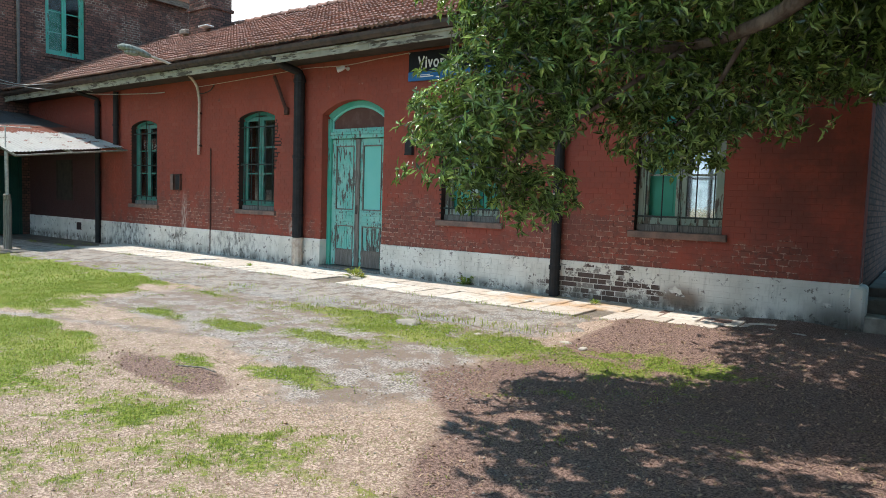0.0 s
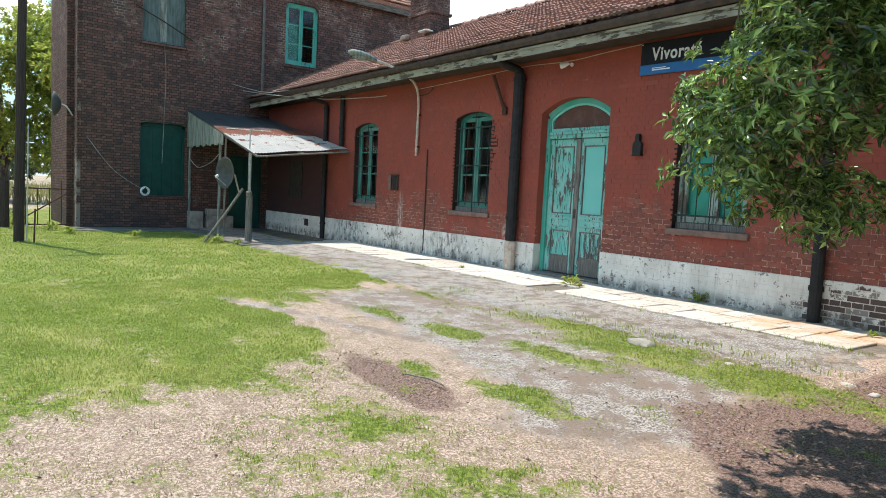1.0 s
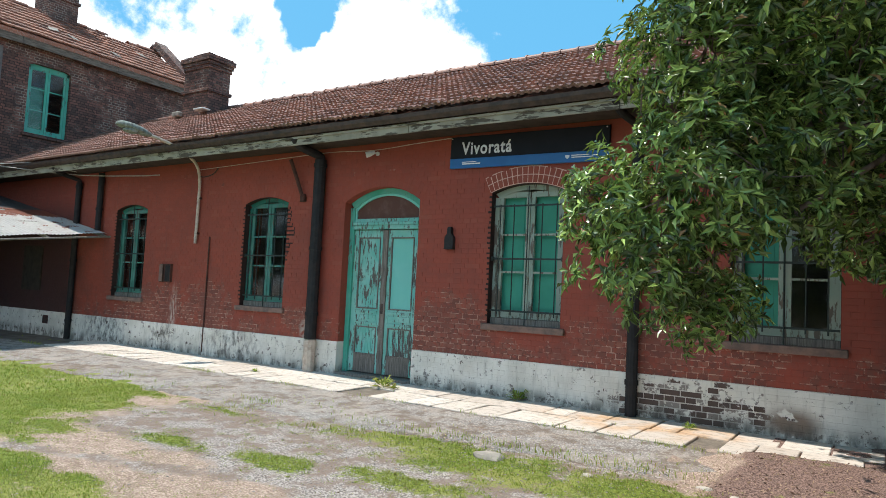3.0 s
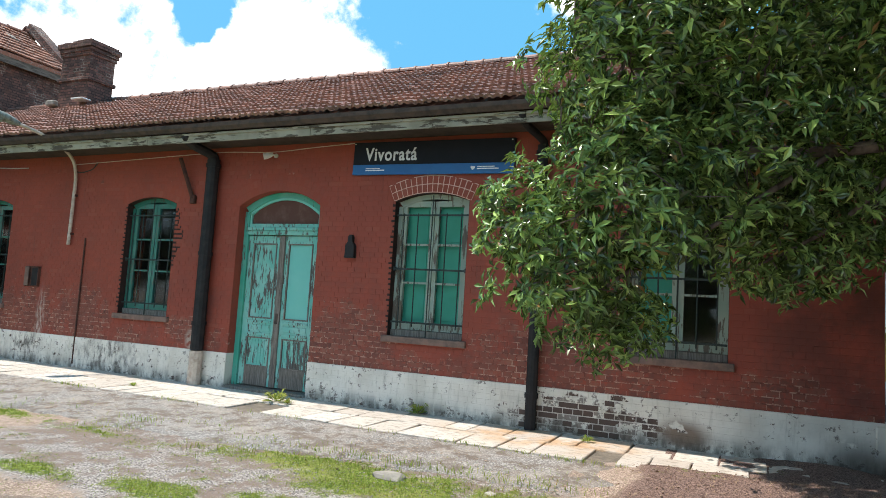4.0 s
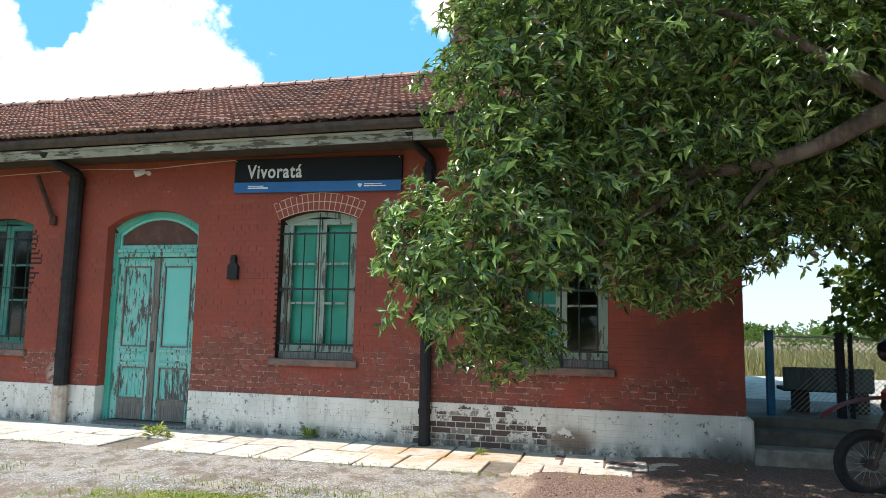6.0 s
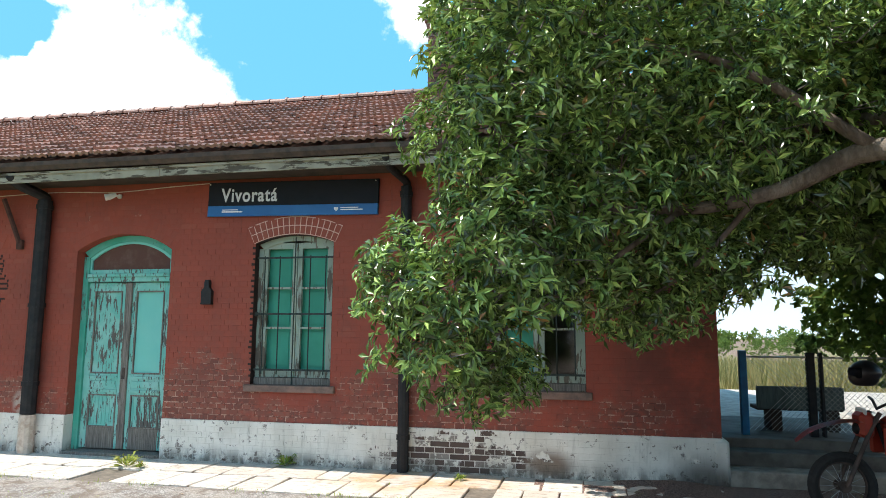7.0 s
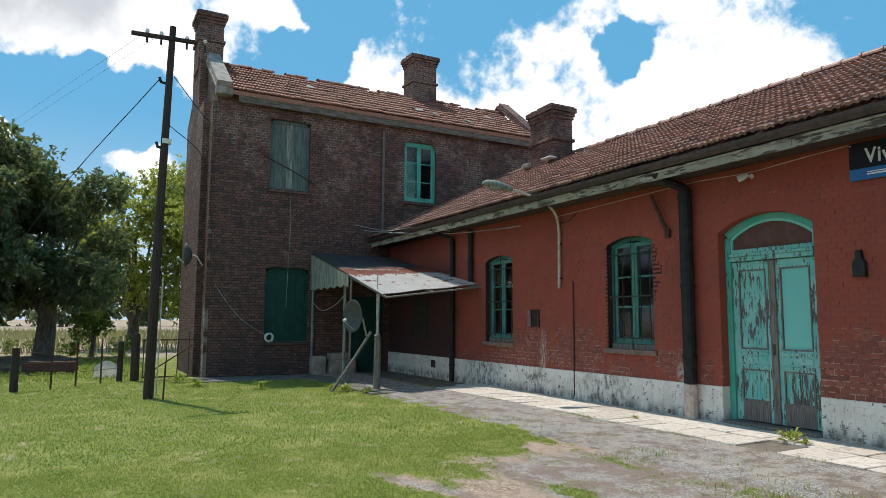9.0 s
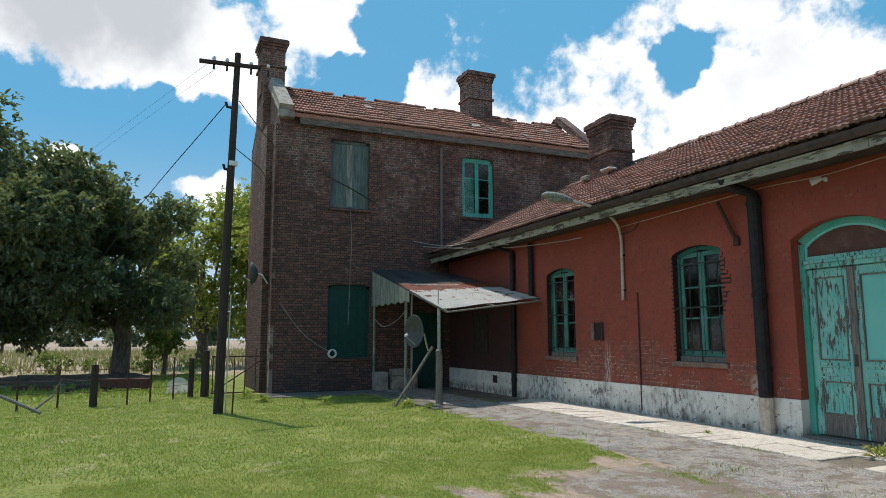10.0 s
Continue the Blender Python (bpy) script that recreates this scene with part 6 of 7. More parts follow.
part("frame", boxes((-0.45, -0.38, -0.03, 0.01, 0, 1.1), (0.38, 0.45, -0.03, 0.01, 0, 1.1), (-0.38, 0.38, -0.03, 0.01, 1.03, 1.1), (-0.38, 0.38, -0.03, 0.01, 0, 0.07)), "soffit", hw)
part("board", boxes((-0.38, 0.38, -0.02, 0.01, 0.07, 1.03)), "soffit", hw)


def cable(name, pts, radius, label, mat="wire"):
    c = thing(name, label, "cable")
    part("strand", tube(smooth_line(pts, 5), radius, 5), mat, c)
    return c


cable("cable", [(-3.9, -0.05, 3.62), (-2.6, -0.03, 3.66), (-1.2, -0.03, 3.70), (-0.3, -0.05, 3.71), (0.6, -0.03, 3.68), (1.4, -0.03, 3.72), (2.1, -0.03, 3.75)], 0.007, "pale cable slung along the wall under the eaves", "cream")
cable("cable", [(-3.88, -0.08, 3.55), (-3.72, -0.06, 3.47), (-3.45, -0.03, 3.52), (-3.3, -0.03, 3.64)], 0.010, "loop of dark cable at the wall lamp")
cable("cable", [(-12.35, -0.9, 4.25), (-10.0, -0.8, 3.92), (-8.0, -0.25, 3.72), (-6.0, -0.06, 3.62), (-5.2, -0.03, 3.60)], 0.012, "slack pale wires from the house to the station", "galvanised")
cable("cable", [(-12.35, -1.2, 4.4), (-10.6, -0.9, 4.05), (-9.2, -0.66, 4.0), (-7.6, -0.5, 3.72)], 0.010, "slack pale wire from the house to the eaves", "galvanised")
cable("cable", [(-12.38, -5.3, 2.45), (-12.36, -4.7, 1.65), (-12.36, -4.2, 1.25), (-12.36, -3.78, 1.02)], 0.012, "pale hose slung across the house wall", "old_board")
cable("cable", [(-12.36, -3.27, 5.28), (-12.36, -3.22, 4.4), (-12.36, -3.25, 3.2), (-12.33, -3.3, 1.8)], 0.010, "thin pale cable hanging from the upper window", "old_board")
cable("cable", [(-12.36, -0.28, 7.5), (-12.36, -0.28, 6.0), (-12.36, -0.28, 4.25)], 0.045, "grey rainwater pipe on the house wall", "dull_pipe")

# coil of hose on the house wall
bm = bmesh.new()
for k, (dx, rr) in enumerate(((0.03, 0.10), (0.045, 0.12), (0.06, 0.10))):
    tube([(dx, rr * math.cos(a), rr * math.sin(a)) for a in np.linspace(0, math.tau, 17)], 0.022, 6, bm)
cl = thing("hose_coil", "coil of white hose hung on the house wall", "hose", (HX1, -3.75, 0.98))
part("coil", bm, "white", cl)
part("hook", boxes((0.0, 0.09, -0.01, 0.01, 0.08, 0.11)), "rust", cl)

# satellite dish on the gable corner
def dish(at, turn, size, label, arm):
    t = thing("satellite_dish", label, "satellite dish", at, turn, group="satellite dishes")
    bm = bmesh.new()
    rows = []
    for i in range(6):
        rr = size * i / 5
        rows.append([bm.verts.new((rr * math.cos(a), 0.55 * rr * rr / size, 1.12 * rr * math.sin(a))) for a in np.linspace(0, math.tau, 21)[:-1]])
    for r0, r1 in zip(rows, rows[1:]):
        for k in range(20):
            bm.faces.new((r0[k], r0[(k + 1) % 20], r1[(k + 1) % 20], r1[k]))
    bmesh.ops.remove_doubles(bm, verts=bm.verts[:], dist=0.0005)
    bmesh.ops.solidify(bm, geom=bm.faces[:], thickness=0.012)
    part("reflector", bm, "dish", t, smooth=True)
    part("feed_arm", tube([(0, 0.22 * size, -size * 1.05), (0, 1.25 * size, -0.35 * size)], 0.014, 6), "galvanised", t)
    part("feed_horn", tube([(0, 1.30 * size, -0.33 * size), (0, 1.12 * size, -0.25 * size)], 0.035, 8), "white", t)
    part("mount", tube([(0, -0.02, 0.0), (0, -0.14, -0.05), *arm], 0.022, 6), "galvanised", t)
    return t


dish((-13.0, HY0 - 0.42, 3.30), 160, 0.30, "small grey satellite dish on the gable corner", [(0, -0.30, -0.30)])

# ---- canopy in the corner ----
FX, FZL, FZR, BZ, CY0, CY1 = -7.02, 2.08, 2.38, 3.46, -2.56, -0.02
def canopy_z(x, y):
    f = (x - HX1) / (FX - HX1)
    front = FZL + (FZR - FZL) * (y - CY0) / (CY1 - CY0)
    return BZ + (front - BZ) * f


cn = thing("canopy", "lean-to canopy of rusty corrugated sheets on posts", "canopy")
for k in range(4):
    x0, x1 = HX1 + 0.02 + k * (FX - HX1) / 4 - (0.08 if k else 0), HX1 + (k + 1) * (FX - HX1) / 4
    bm = bmesh.new()
    ys = np.linspace(CY0, CY1, 97)
    top = [[bm.verts.new((x, y, canopy_z(x, y) + 0.012 * math.cos(y * math.tau / 0.076) + 0.006 * (3 - k) + 0.01 * math.sin(5 * y + k))) for y in ys] for x in (x0, (x0 + x1) / 2, x1)]
    for r0, r1 in zip(top, top[1:]):
        for i in range(len(ys) - 1):
            bm.faces.new((r0[i], r0[i + 1], r1[i + 1], r1[i]))
    bmesh.ops.solidify(bm, geom=bm.faces[:], thickness=0.004)
    part("roof_sheet", bm, "zinc", cn)
for y in (CY0 + 0.06, -1.3, CY1 - 0.06):
    part("rafter", tube([(HX1, y, BZ - 0.07), (FX + 0.06, y, canopy_z(FX, y) - 0.07)], 0.035, 6), "post_wood", cn)
for x in (-11.0, -9.2, FX + 0.15):
    part("purlin", tube([(x, CY0 + 0.02, canopy_z(x, CY0) - 0.045), (x, CY1, canopy_z(x, CY1) - 0.045)], 0.022, 6), "post_wood", cn)
# boarded cheek
n_b = 22
for i in range(n_b):
    a = HX1 + 0.03 + i * 0.145
    low_z = 2.36 + 0.03 * math.sin(i * 1.7)
    if canopy_z(a, CY0) - 0.03 - low_z > 0.05:
        part("cheek_board", boxes((a, a + 0.138, CY0 - 0.012, CY0 + 0.012, low_z, canopy_z(a + 0.07, CY0) - 0.03), bevel=0.004), "old_board", cn)
part("front_post", tube([(-7.45, -2.48, -0.18), (-7.46, -2.47, 1.0), (-7.42, -2.5, 1.15)], 0.075, 10, taper=[0.085, 0.078, 0.07]), "post_wood", cn, "thick weathered timber post")
part("front_post", tube([(-7.43, -2.49, 1.12), (-7.43, -2.49, 2.10)], 0.04, 8), "galvanised", cn)
part("back_post", tube([(-9.6, -2.50, -0.1), (-9.6, -2.50, 2.75)], 0.04, 8), "old_board", cn)
part("back_post", tube([(-9.25, -2.47, -0.1), (-9.25, -2.47, 2.62)], 0.03, 8), "post_wood", cn)
part("house_post", tube([(-12.3, -2.50, -0.1), (-12.3, -2.50, 3.3)], 0.04, 6), "old_board", cn)

lean_pole = thing("leaning_pole", "grey timber prop leaning at the canopy post", "prop")
part("shaft", tube([(-7.75, -3.48, -0.16), (-7.62, -2.95, 0.65), (-7.50, -2.62, 1.22)], 0.035, 7), "post_wood", lean_pole)
dish((-7.62, -2.90, 1.58), 200, 0.33, "round grey satellite dish on the canopy post", [(0.02, -0.22, -0.25), (0.03, -0.30, -0.45)])

an = thing("tv_antenna", "old television antenna on a thin mast", "antenna", (-7.44, -2.50, 2.05))
part("mast", tube([(0, 0, -1.0), (0, 0, 0.62)], 0.014, 6), "galvanised", an)
part("boom", tube([(-0.25, -0.50, 0.60), (0.22, 0.45, 0.60)], 0.010, 6), "galvanised", an)
for k in range(6):
    c = Vector((-0.22 + 0.085 * k, -0.44 + 0.172 * k, 0.61))
    part("element", tube([c + Vector((-0.20, 0.10, 0)), c + Vector((0.20, -0.10, 0))], 0.006, 5), "galvanised", an)
cable("cable", [(-12.3, -2.5, 2.0), (-11.3, -2.55, 1.75), (-10.3, -2.5, 1.9), (-9.6, -2.5, 2.15)], 0.010, "slack pale cable under the canopy", "galvanised")

bk = thing("concrete_block", "rough pale concrete block against the house wall", "block", (-12.05, -2.3, -0.075))
part("body", boxes((-0.2, 0.2, -0.28, 0.10, 0, 0.52), bevel=0.02), "coping", bk)
bk = thing("low_wall", "low plastered brick stub wall under the canopy", "low wall", (-12.0, -1.55, -0.075))
part("body", boxes((-0.25, 0.2, -0.55, 0.25, 0, 0.40), bevel=0.02), "coping", bk)
part("upper", boxes((-0.25, 0.05, -0.5, 0.1, 0.40, 0.60), bevel=0.02), "coping", bk)

# ---- utility pole, fence and gate ----
up = thing("utility_pole", "dark creosoted timber utility pole leaning slightly", "utility pole", (-8.15, -7.24, -0.2))
part("pole", tube([(0, 0, 0), (0.0, 0.05, 4.2), (0.0, 0.13, 8.02)], 0.1, 10, taper=[0.105, 0.088, 0.066]), "pole_wood", up)
arm = part("crossarm", boxes((-0.04, 0.04, -0.52, 0.78, 7.66, 7.74), bevel=0.008), "pole_wood", up)
arm.matrix_basis = pose(0.06, 0.10, 0.02, 2, 0, 0)
for y in (-0.48, -0.20, 0.32, 0.70):
    ins = part("insulator", tube([(0.06, 0.10 + y, 7.74 + 0.035 * y), (0.06, 0.10 + y, 7.80), (0.06, 0.10 + y, 7.84)], 0.035, 8, taper=[0.02, 0.045, 0.03]), "white", up)
    part("pin", tube([(0.06, 0.10 + y, 7.55), (0.06, 0.10 + y, 7.70)], 0.022, 8), "pipe", up)
for zz in (5.31, 6.73):
    part("bracket_insulator", tube([(0.0, 0.06, zz), (0.0, -0.06, zz + 0.02), (0.0, -0.09, zz + 0.12)], 0.032, 8), "pipe", up)
part("cleat", boxes((0.0, 0.12, 0.02, 0.20, 5.4, 5.5)), "white", up)
stake = thing("ground_stake", "thin dark stake beside the utility pole", "stake", (-7.75, -7.0, -0.16))
part("rod", tube([(0, 0, 0), (0.01, 0.02, 0.75)], 0.018, 6), "rust", stake)
stake = thing("ground_stake", "thin pale pipe beside the utility pole", "stake", (-7.9, -7.12, -0.16))
part("rod", tube([(0, 0, 0), (0.0, 0.03, 2.5)], 0.014, 6), "galvanised", stake)
cable("overhead_wire", [(-8.15, -7.32, 6.62), (-14.0, -9.5, 4.5), (-24.0, -12.8, 0.4)], 0.011, "dark stay wire running down from the pole")
cable("overhead_wire", [(-8.1, -7.05, 6.7), (-10.3, -6.2, 6.7), (-12.6, -5.5, 7.0)], 0.010, "dark service wire to the house")
cable("overhead_wire", [(-8.1, -7.08, 5.6), (-10.3, -6.2, 5.7), (-13.0, -5.68, 6.0)], 0.010, "dark service wire to the gable")
for y in (-0.48, -0.20):
    cable("overhead_wire", [(-8.1, -7.14 + y, 7.60), (-40.0, -18.0 + y, 7.4), (-80.0, -32.0 + y, 8.0)], 0.0025, "thin line wire leading away over the fields")

def fence_post(at, h, r, mat, label, lean=0.0):
    p = thing("fence_post", label, "fence post", at, group="yard fence posts")
    part("shaft", tube([(0, 0, -0.1), (lean, 0.4 * lean, h)], r, 8, taper=[r, r * 0.9]), mat, p)
    return p


fence_post((-10.7, -9.75, -0.15), 0.98, 0.085, "pole_wood", "thick dark timber fence post")
for x, y, h, lean in ((-10.5, -10.45, 0.9, 0.03), (-11.0, -9.05, 1.0, 0.0), (-11.5, -8.55, 1.05, 0.02), (-12.0, -8.0, 1.1, 0.0), (-10.35, -11.2, 0.8, -0.06)):
    fence_post((x, y, -0.15), h, 0.022, "rust", "thin rusty iron fence stake", lean)
fence_post((-12.5, -7.55, -0.15), 1.05, 0.075, "pole_wood", "dark timber gate post")
fence_post((-12.45, -7.2, -0.15), 1.25, 0.11, "pole_wood", "dark timber gate post")
for zz in (0.35, 0.62, 0.86):
    cable("fence_wire", [(-10.3, -11.6, zz - 0.12), (-10.7, -9.75, zz - 0.14), (-11.5, -8.55, zz - 0.14), (-12.45, -7.55, zz - 0.12)], 0.006, "thin rusty fence wire", "rust")
log = thing("fallen_rail", "grey fallen rail lying in the grass", "log")
part("shaft", tube([(-9.4, -11.9, 0.55), (-9.2, -10.6, -0.08)], 0.035, 7), "post_wood", log)
br = thing("dead_branch", "dry crooked branch stuck in the grass", "branch")
part("stem", tube([(-9.9, -10.9, -0.15), (-9.95, -10.5, 0.2), (-10.0, -10.35, 0.55)], 0.02, 6, taper=[0.025, 0.02, 0.008]), "post_wood", br)

gt = thing("iron_gate", "rusty iron bar gate beside the house corner", "gate", (-12.35, -7.05, -0.1))
for zz in (0.05, 1.02):
    part("rail", boxes((-0.015, 0.015, 0, 1.45, zz, zz + 0.035)), "rust", gt)
for k in range(6):
    part("bar", boxes((-0.012, 0.012, 0.02 + 0.28 * k, 0.045 + 0.28 * k, 0.05, 1.05 + (0.2 if k == 4 else 0.0))), "rust", gt)
part("brace", tube([(0, 0.05, 0.10), (0, 1.40, 1.0)], 0.018, 6), "rust", gt)
bt = thing("tin_sheet", "bent white sheet propped by the fence", "sheet", (-13.8, -7.85, -0.15), 20)
bm = bmesh.new()
vs = [[bm.verts.new((0.12 * math.sin(2.2 * v) + 0.05 * u, 0.30 * u, 0.50 * v * (1 - 0.35 * u * u))) for u in np.linspace(-1, 1, 7)] for v in np.linspace(0, 1, 5)]
for r0, r1 in zip(vs, vs[1:]):
    for i in range(6):
        bm.faces.new((r0[i], r0[i + 1], r1[i + 1], r1[i]))
bmesh.ops.solidify(bm, geom=bm.faces[:], thickness=0.01)
part("sheet", bm, "white", bt)
tr = thing("trough", "rusty iron trough behind the fence", "trough", (-16.0, -9.2, -0.15), 70)
part("body", boxes((-0.7, 0.7, -0.2, 0.2, 0.10, 0.38), (-0.6, -0.5, -0.18, 0.18, 0, 0.1), (0.5, 0.6, -0.18, 0.18, 0, 0.1), bevel=0.01), "rust", tr)
rp = np.random.RandomState(51)
for k in range(16):
    ob = thing("rubble_piece", "broken brick and branch debris behind the fence", "debris", (-17.5 + rp.uniform(-1.5, 1.5), -11.0 + rp.uniform(-3.0, 2.0), -0.14), rp.uniform(0, 180), "debris")
    sz = rp.uniform(0.12, 0.32)
    part("lump", boxes((-sz, sz, -sz * 0.5, sz * 0.5, 0, sz * rp.uniform(0.4, 0.9)), bevel=sz * 0.15), ("rust", "old_brick", "coping")[k % 3], ob)
fp = thing("utility_pole", "distant thin utility pole in the field", "utility pole", (-70, -21.5, 0))
part("pole", tube([(0, 0, 0), (0, 0, 6.2)], 0.14, 6), "pole_wood", fp)
part("crossarm", boxes((-0.08, 0.08, -1.0, 1.0, 5.7, 5.85)), "pole_wood", fp)

# pale stone and a stick in the yard
st = thing("stone", "pale flat stone in the grass", "stone", (4.50, -2.80, -0.12))
bm = bmesh.new()
bmesh.ops.create_icosphere(bm, subdivisions=2, radius=0.5)
for v in bm.verts:
    v.co *= 1 + 0.25 * noise.noise(v.co * 3)
    v.co = Vector((v.co.x * 0.36, v.co.y * 0.22, v.co.z * 0.12))
part("body", bm, "coping", st)
sk = thing("stick", "short dry stick on the dirt", "stick", (4.55, -5.62, -0.13), 12)
part("shaft", tube([(-0.2, 0, 0.01), (0.05, 0.02, 0.02), (0.22, -0.01, 0.012)], 0.007, 5), "post_wood", sk)
rk = np.random.RandomState(61)
for x, y, sz in ((5.45, -2.78, 0.05), (5.65, -2.9, 0.04), (6.35, -2.5, 0.06), (6.6, -2.62, 0.05), (7.15, -1.66, 0.05)):
    ob = thing("rubble_piece", "broken lump of old paving", "debris", (x, y, -0.13), rk.uniform(0, 180), "paving lumps")
    part("lump", boxes((-sz, sz, -sz * 0.7, sz * 0.7, 0, sz * 0.55), bevel=sz * 0.2), "concrete", ob)


def weed(at, size, seed, n=60):
    r = np.random.RandomState(seed)
    V, F = [], []
    for k in range(n):
        a, h = r.uniform(0, math.tau), size * r.uniform(0.15, 0.75) * r.uniform(0.6, 1)
        out = size * r.uniform(0.2, 1.0)
        d = np.array((math.cos(a), math.sin(a), 0))
        s = np.array((-math.sin(a), math.cos(a), 0)) * size * r.uniform(0.04, 0.09)
        b = np.array((0, 0, 0.25 * h)) + d * out * 0.25
        m, t = d * out * 0.65 + np.array((0, 0, h)), d * out + np.array((0, 0, h * r.uniform(0.6, 1.05)))
        i = len(V)
        V += [b, m + s, t, m - s]
        F.append((i, i + 1, i + 2, i + 3))
    w = thing("weed", "leafy green weed growing at the paving", "weed", at, group="weeds")
    part("leaves", np_mesh("leaves", V, F), "grass", w)
    part("stalk", tube([(0, 0, -0.02), (0.01, 0, size * 0.6)], 0.004, 5), "leaf", w)


for k, (x, y, z, s) in enumerate(((1.50, -0.62, 0.0, 0.25), (1.72, -0.66, 0.0, 0.12), (3.42, -0.10, 0.0, 0.22), (5.75, -0.42, 0.0, 0.11), (-0.9, -0.9, -0.02, 0.10),
                                  (-9.0, -4.75, -0.1, 0.30), (-7.6, -3.2, -0.12, 0.30), (-8.2, -3.3, -0.12, 0.26), (-7.0, -2.9, -0.12, 0.22), (-10.2, -6.0, -0.12, 0.3), (-11.6, -6.2, -0.12, 0.34))):
    weed((x, y, z), s, 70 + k)

# ---- end of the building: fence, bench, motorcycle ----
fe = thing("mesh_fence", "chain-link fence with blue posts on the platform", "fence", (9.17, 1.05, 0.44))
part("post", boxes((-0.045, 0.045, -0.045, 0.045, 0, 1.06), bevel=0.006), "blue_post", fe, "blue painted end post")
for x in (0.80, 0.92, 2.3, 3.6):
    part("post", boxes((x - (0.018 if x == 0.92 else 0.045), x + (0.018 if x == 0.92 else 0.045), -0.045, 0.045, 0, 1.04), bevel=0.006), "pipe" if x < 1 else "blue_post", fe)
part("top_rail", tube([(0.05, 0, 0.98), (3.6, 0, 0.98)], 0.012, 6), "galvanised", fe)
bm = bmesh.new()
u = 0.05
while u < 3.6:
    for s in (-1, 1):
        lo, hi = (u, u + 0.92) if s > 0 else (u + 0.92, u)
        a, b = Vector((lo, 0.004 * s, 0.06)), Vector((hi, 0.004 * s, 0.98))
        if max(a.x, b.x) <= 3.6:
            tube([a, b], 0.0035, 3, bm, False)
    u += 0.065
part("mesh", bm, "galvanised", fe, "diamond wire mesh")

bn = thing("bench", "dark worn wooden bench with a solid back", "bench", (9.55, 1.55, 0.44), group="")
part("backrest", boxes((-0.12, 0.95, -0.02, 0.03, 0.28, 0.58), bevel=0.01), "board_dark", bn)
part("seat", boxes((-0.12, 0.95, 0.03, 0.42, 0.26, 0.31), bevel=0.01), "pole_wood", bn)
for x in (0.05, 0.75):
    part("leg", boxes((x, x + 0.14, 0.0, 0.40, 0, 0.26), bevel=0.01), "pole_wood", bn)

mo = thing("motorcycle", "parked orange-red trail motorcycle with a dark helmet on its bars", "motorcycle", (9.59, -1.02, -0.06), 6)
def wheel(cx):
    bm = bmesh.new()
    tube([(cx + 0.27 * math.cos(a), 0, 0.32 + 0.27 * math.sin(a)) for a in np.linspace(0, math.tau, 33)], 0.052, 8, bm, False)
    wl = part("wheel", tube([(cx, -0.07, 0.32), (cx, 0.07, 0.32)], 0.055, 10), "gutter", mo)
    part("tyre", bm, "tyre", wl)
    bm = bmesh.new()
    tube([(cx + 0.225 * math.cos(a), 0, 0.32 + 0.225 * math.sin(a)) for a in np.linspace(0, math.tau, 33)], 0.018, 6, bm, False)
    part("rim", bm, "gutter", wl)
    bm = bmesh.new()
    for a in np.linspace(0, math.tau, 17)[:-1]:
        tube([(cx, 0.03 * (-1) ** int(a * 3), 0.32), (cx + 0.22 * math.cos(a), 0, 0.32 + 0.22 * math.sin(a))], 0.003, 3, bm, False)
    part("spokes", bm, "chrome", wl)


wheel(0.0), wheel(1.32)
for y in (-0.09, 0.09):
    part("fork", tube([(0.0, y, 0.32), (0.22, y, 0.80), (0.34, y, 1.02)], 0.022, 8), "gutter", mo)
bm = bmesh.new()
rows = [[bm.verts.new((x, y * wd, zz + (0.022 if y == 0 else 0))) for y in (-1, 0, 1)] for x, zz, wd in smooth_line([(-0.42, 0.72, 0.045), (-0.26, 0.84, 0.080), (-0.05, 0.91, 0.095), (0.18, 0.93, 0.095), (0.40, 0.92, 0.08)], 3)]
for r0, r1 in zip(rows, rows[1:]):
    for i in range(2):
        bm.faces.new((r0[i], r0[i + 1], r1[i + 1], r1[i]))
bmesh.ops.solidify(bm, geom=bm.faces[:], thickness=0.008)
part("front_mudguard", bm, "moto_red", mo, smooth=True)
def lump(name, c, s, mat, seg=12):
    bm = bmesh.new()
    bmesh.ops.create_uvsphere(bm, u_segments=seg, v_segments=8, radius=1.0)
    for v in bm.verts:
        v.co = Vector((v.co.x * s[0], v.co.y * s[1], v.co.z * s[2])) + Vector(c)
    return part(name, bm, mat, mo, smooth=True)


lump("tank", (0.66, 0, 0.90), (0.30, 0.13, 0.13), "moto_red")
part("tank_shroud", boxes((0.34, 0.78, -0.16, -0.11, 0.62, 0.90), (0.34, 0.78, 0.11, 0.16, 0.62, 0.90), bevel=0.02), "moto_red", mo)
part("number_plate_shell", boxes((0.20, 0.23, -0.09, 0.09, 0.88, 1.06), bevel=0.012), "white", mo, "pale front shell")
part("headlight_cowl", boxes((0.16, 0.30, -0.10, 0.10, 0.78, 1.02), bevel=0.035), "moto_red", mo)
lump("headlight", (0.165, 0, 0.86), (0.035, 0.07, 0.055), "tyre")
lump("engine", (0.66, 0, 0.45), (0.22, 0.14, 0.20), "gutter")
part("seat", boxes((0.72, 1.45, -0.12, 0.12, 0.82, 0.92), bevel=0.03), "tyre", mo)
part("side_panel", boxes((0.78, 1.15, -0.13, 0.13, 0.60, 0.80), bevel=0.03), "moto_red", mo)
part("rear_mudguard", boxes((1.15, 1.72, -0.08, 0.08, 0.78, 0.84), bevel=0.02), "moto_red", mo)
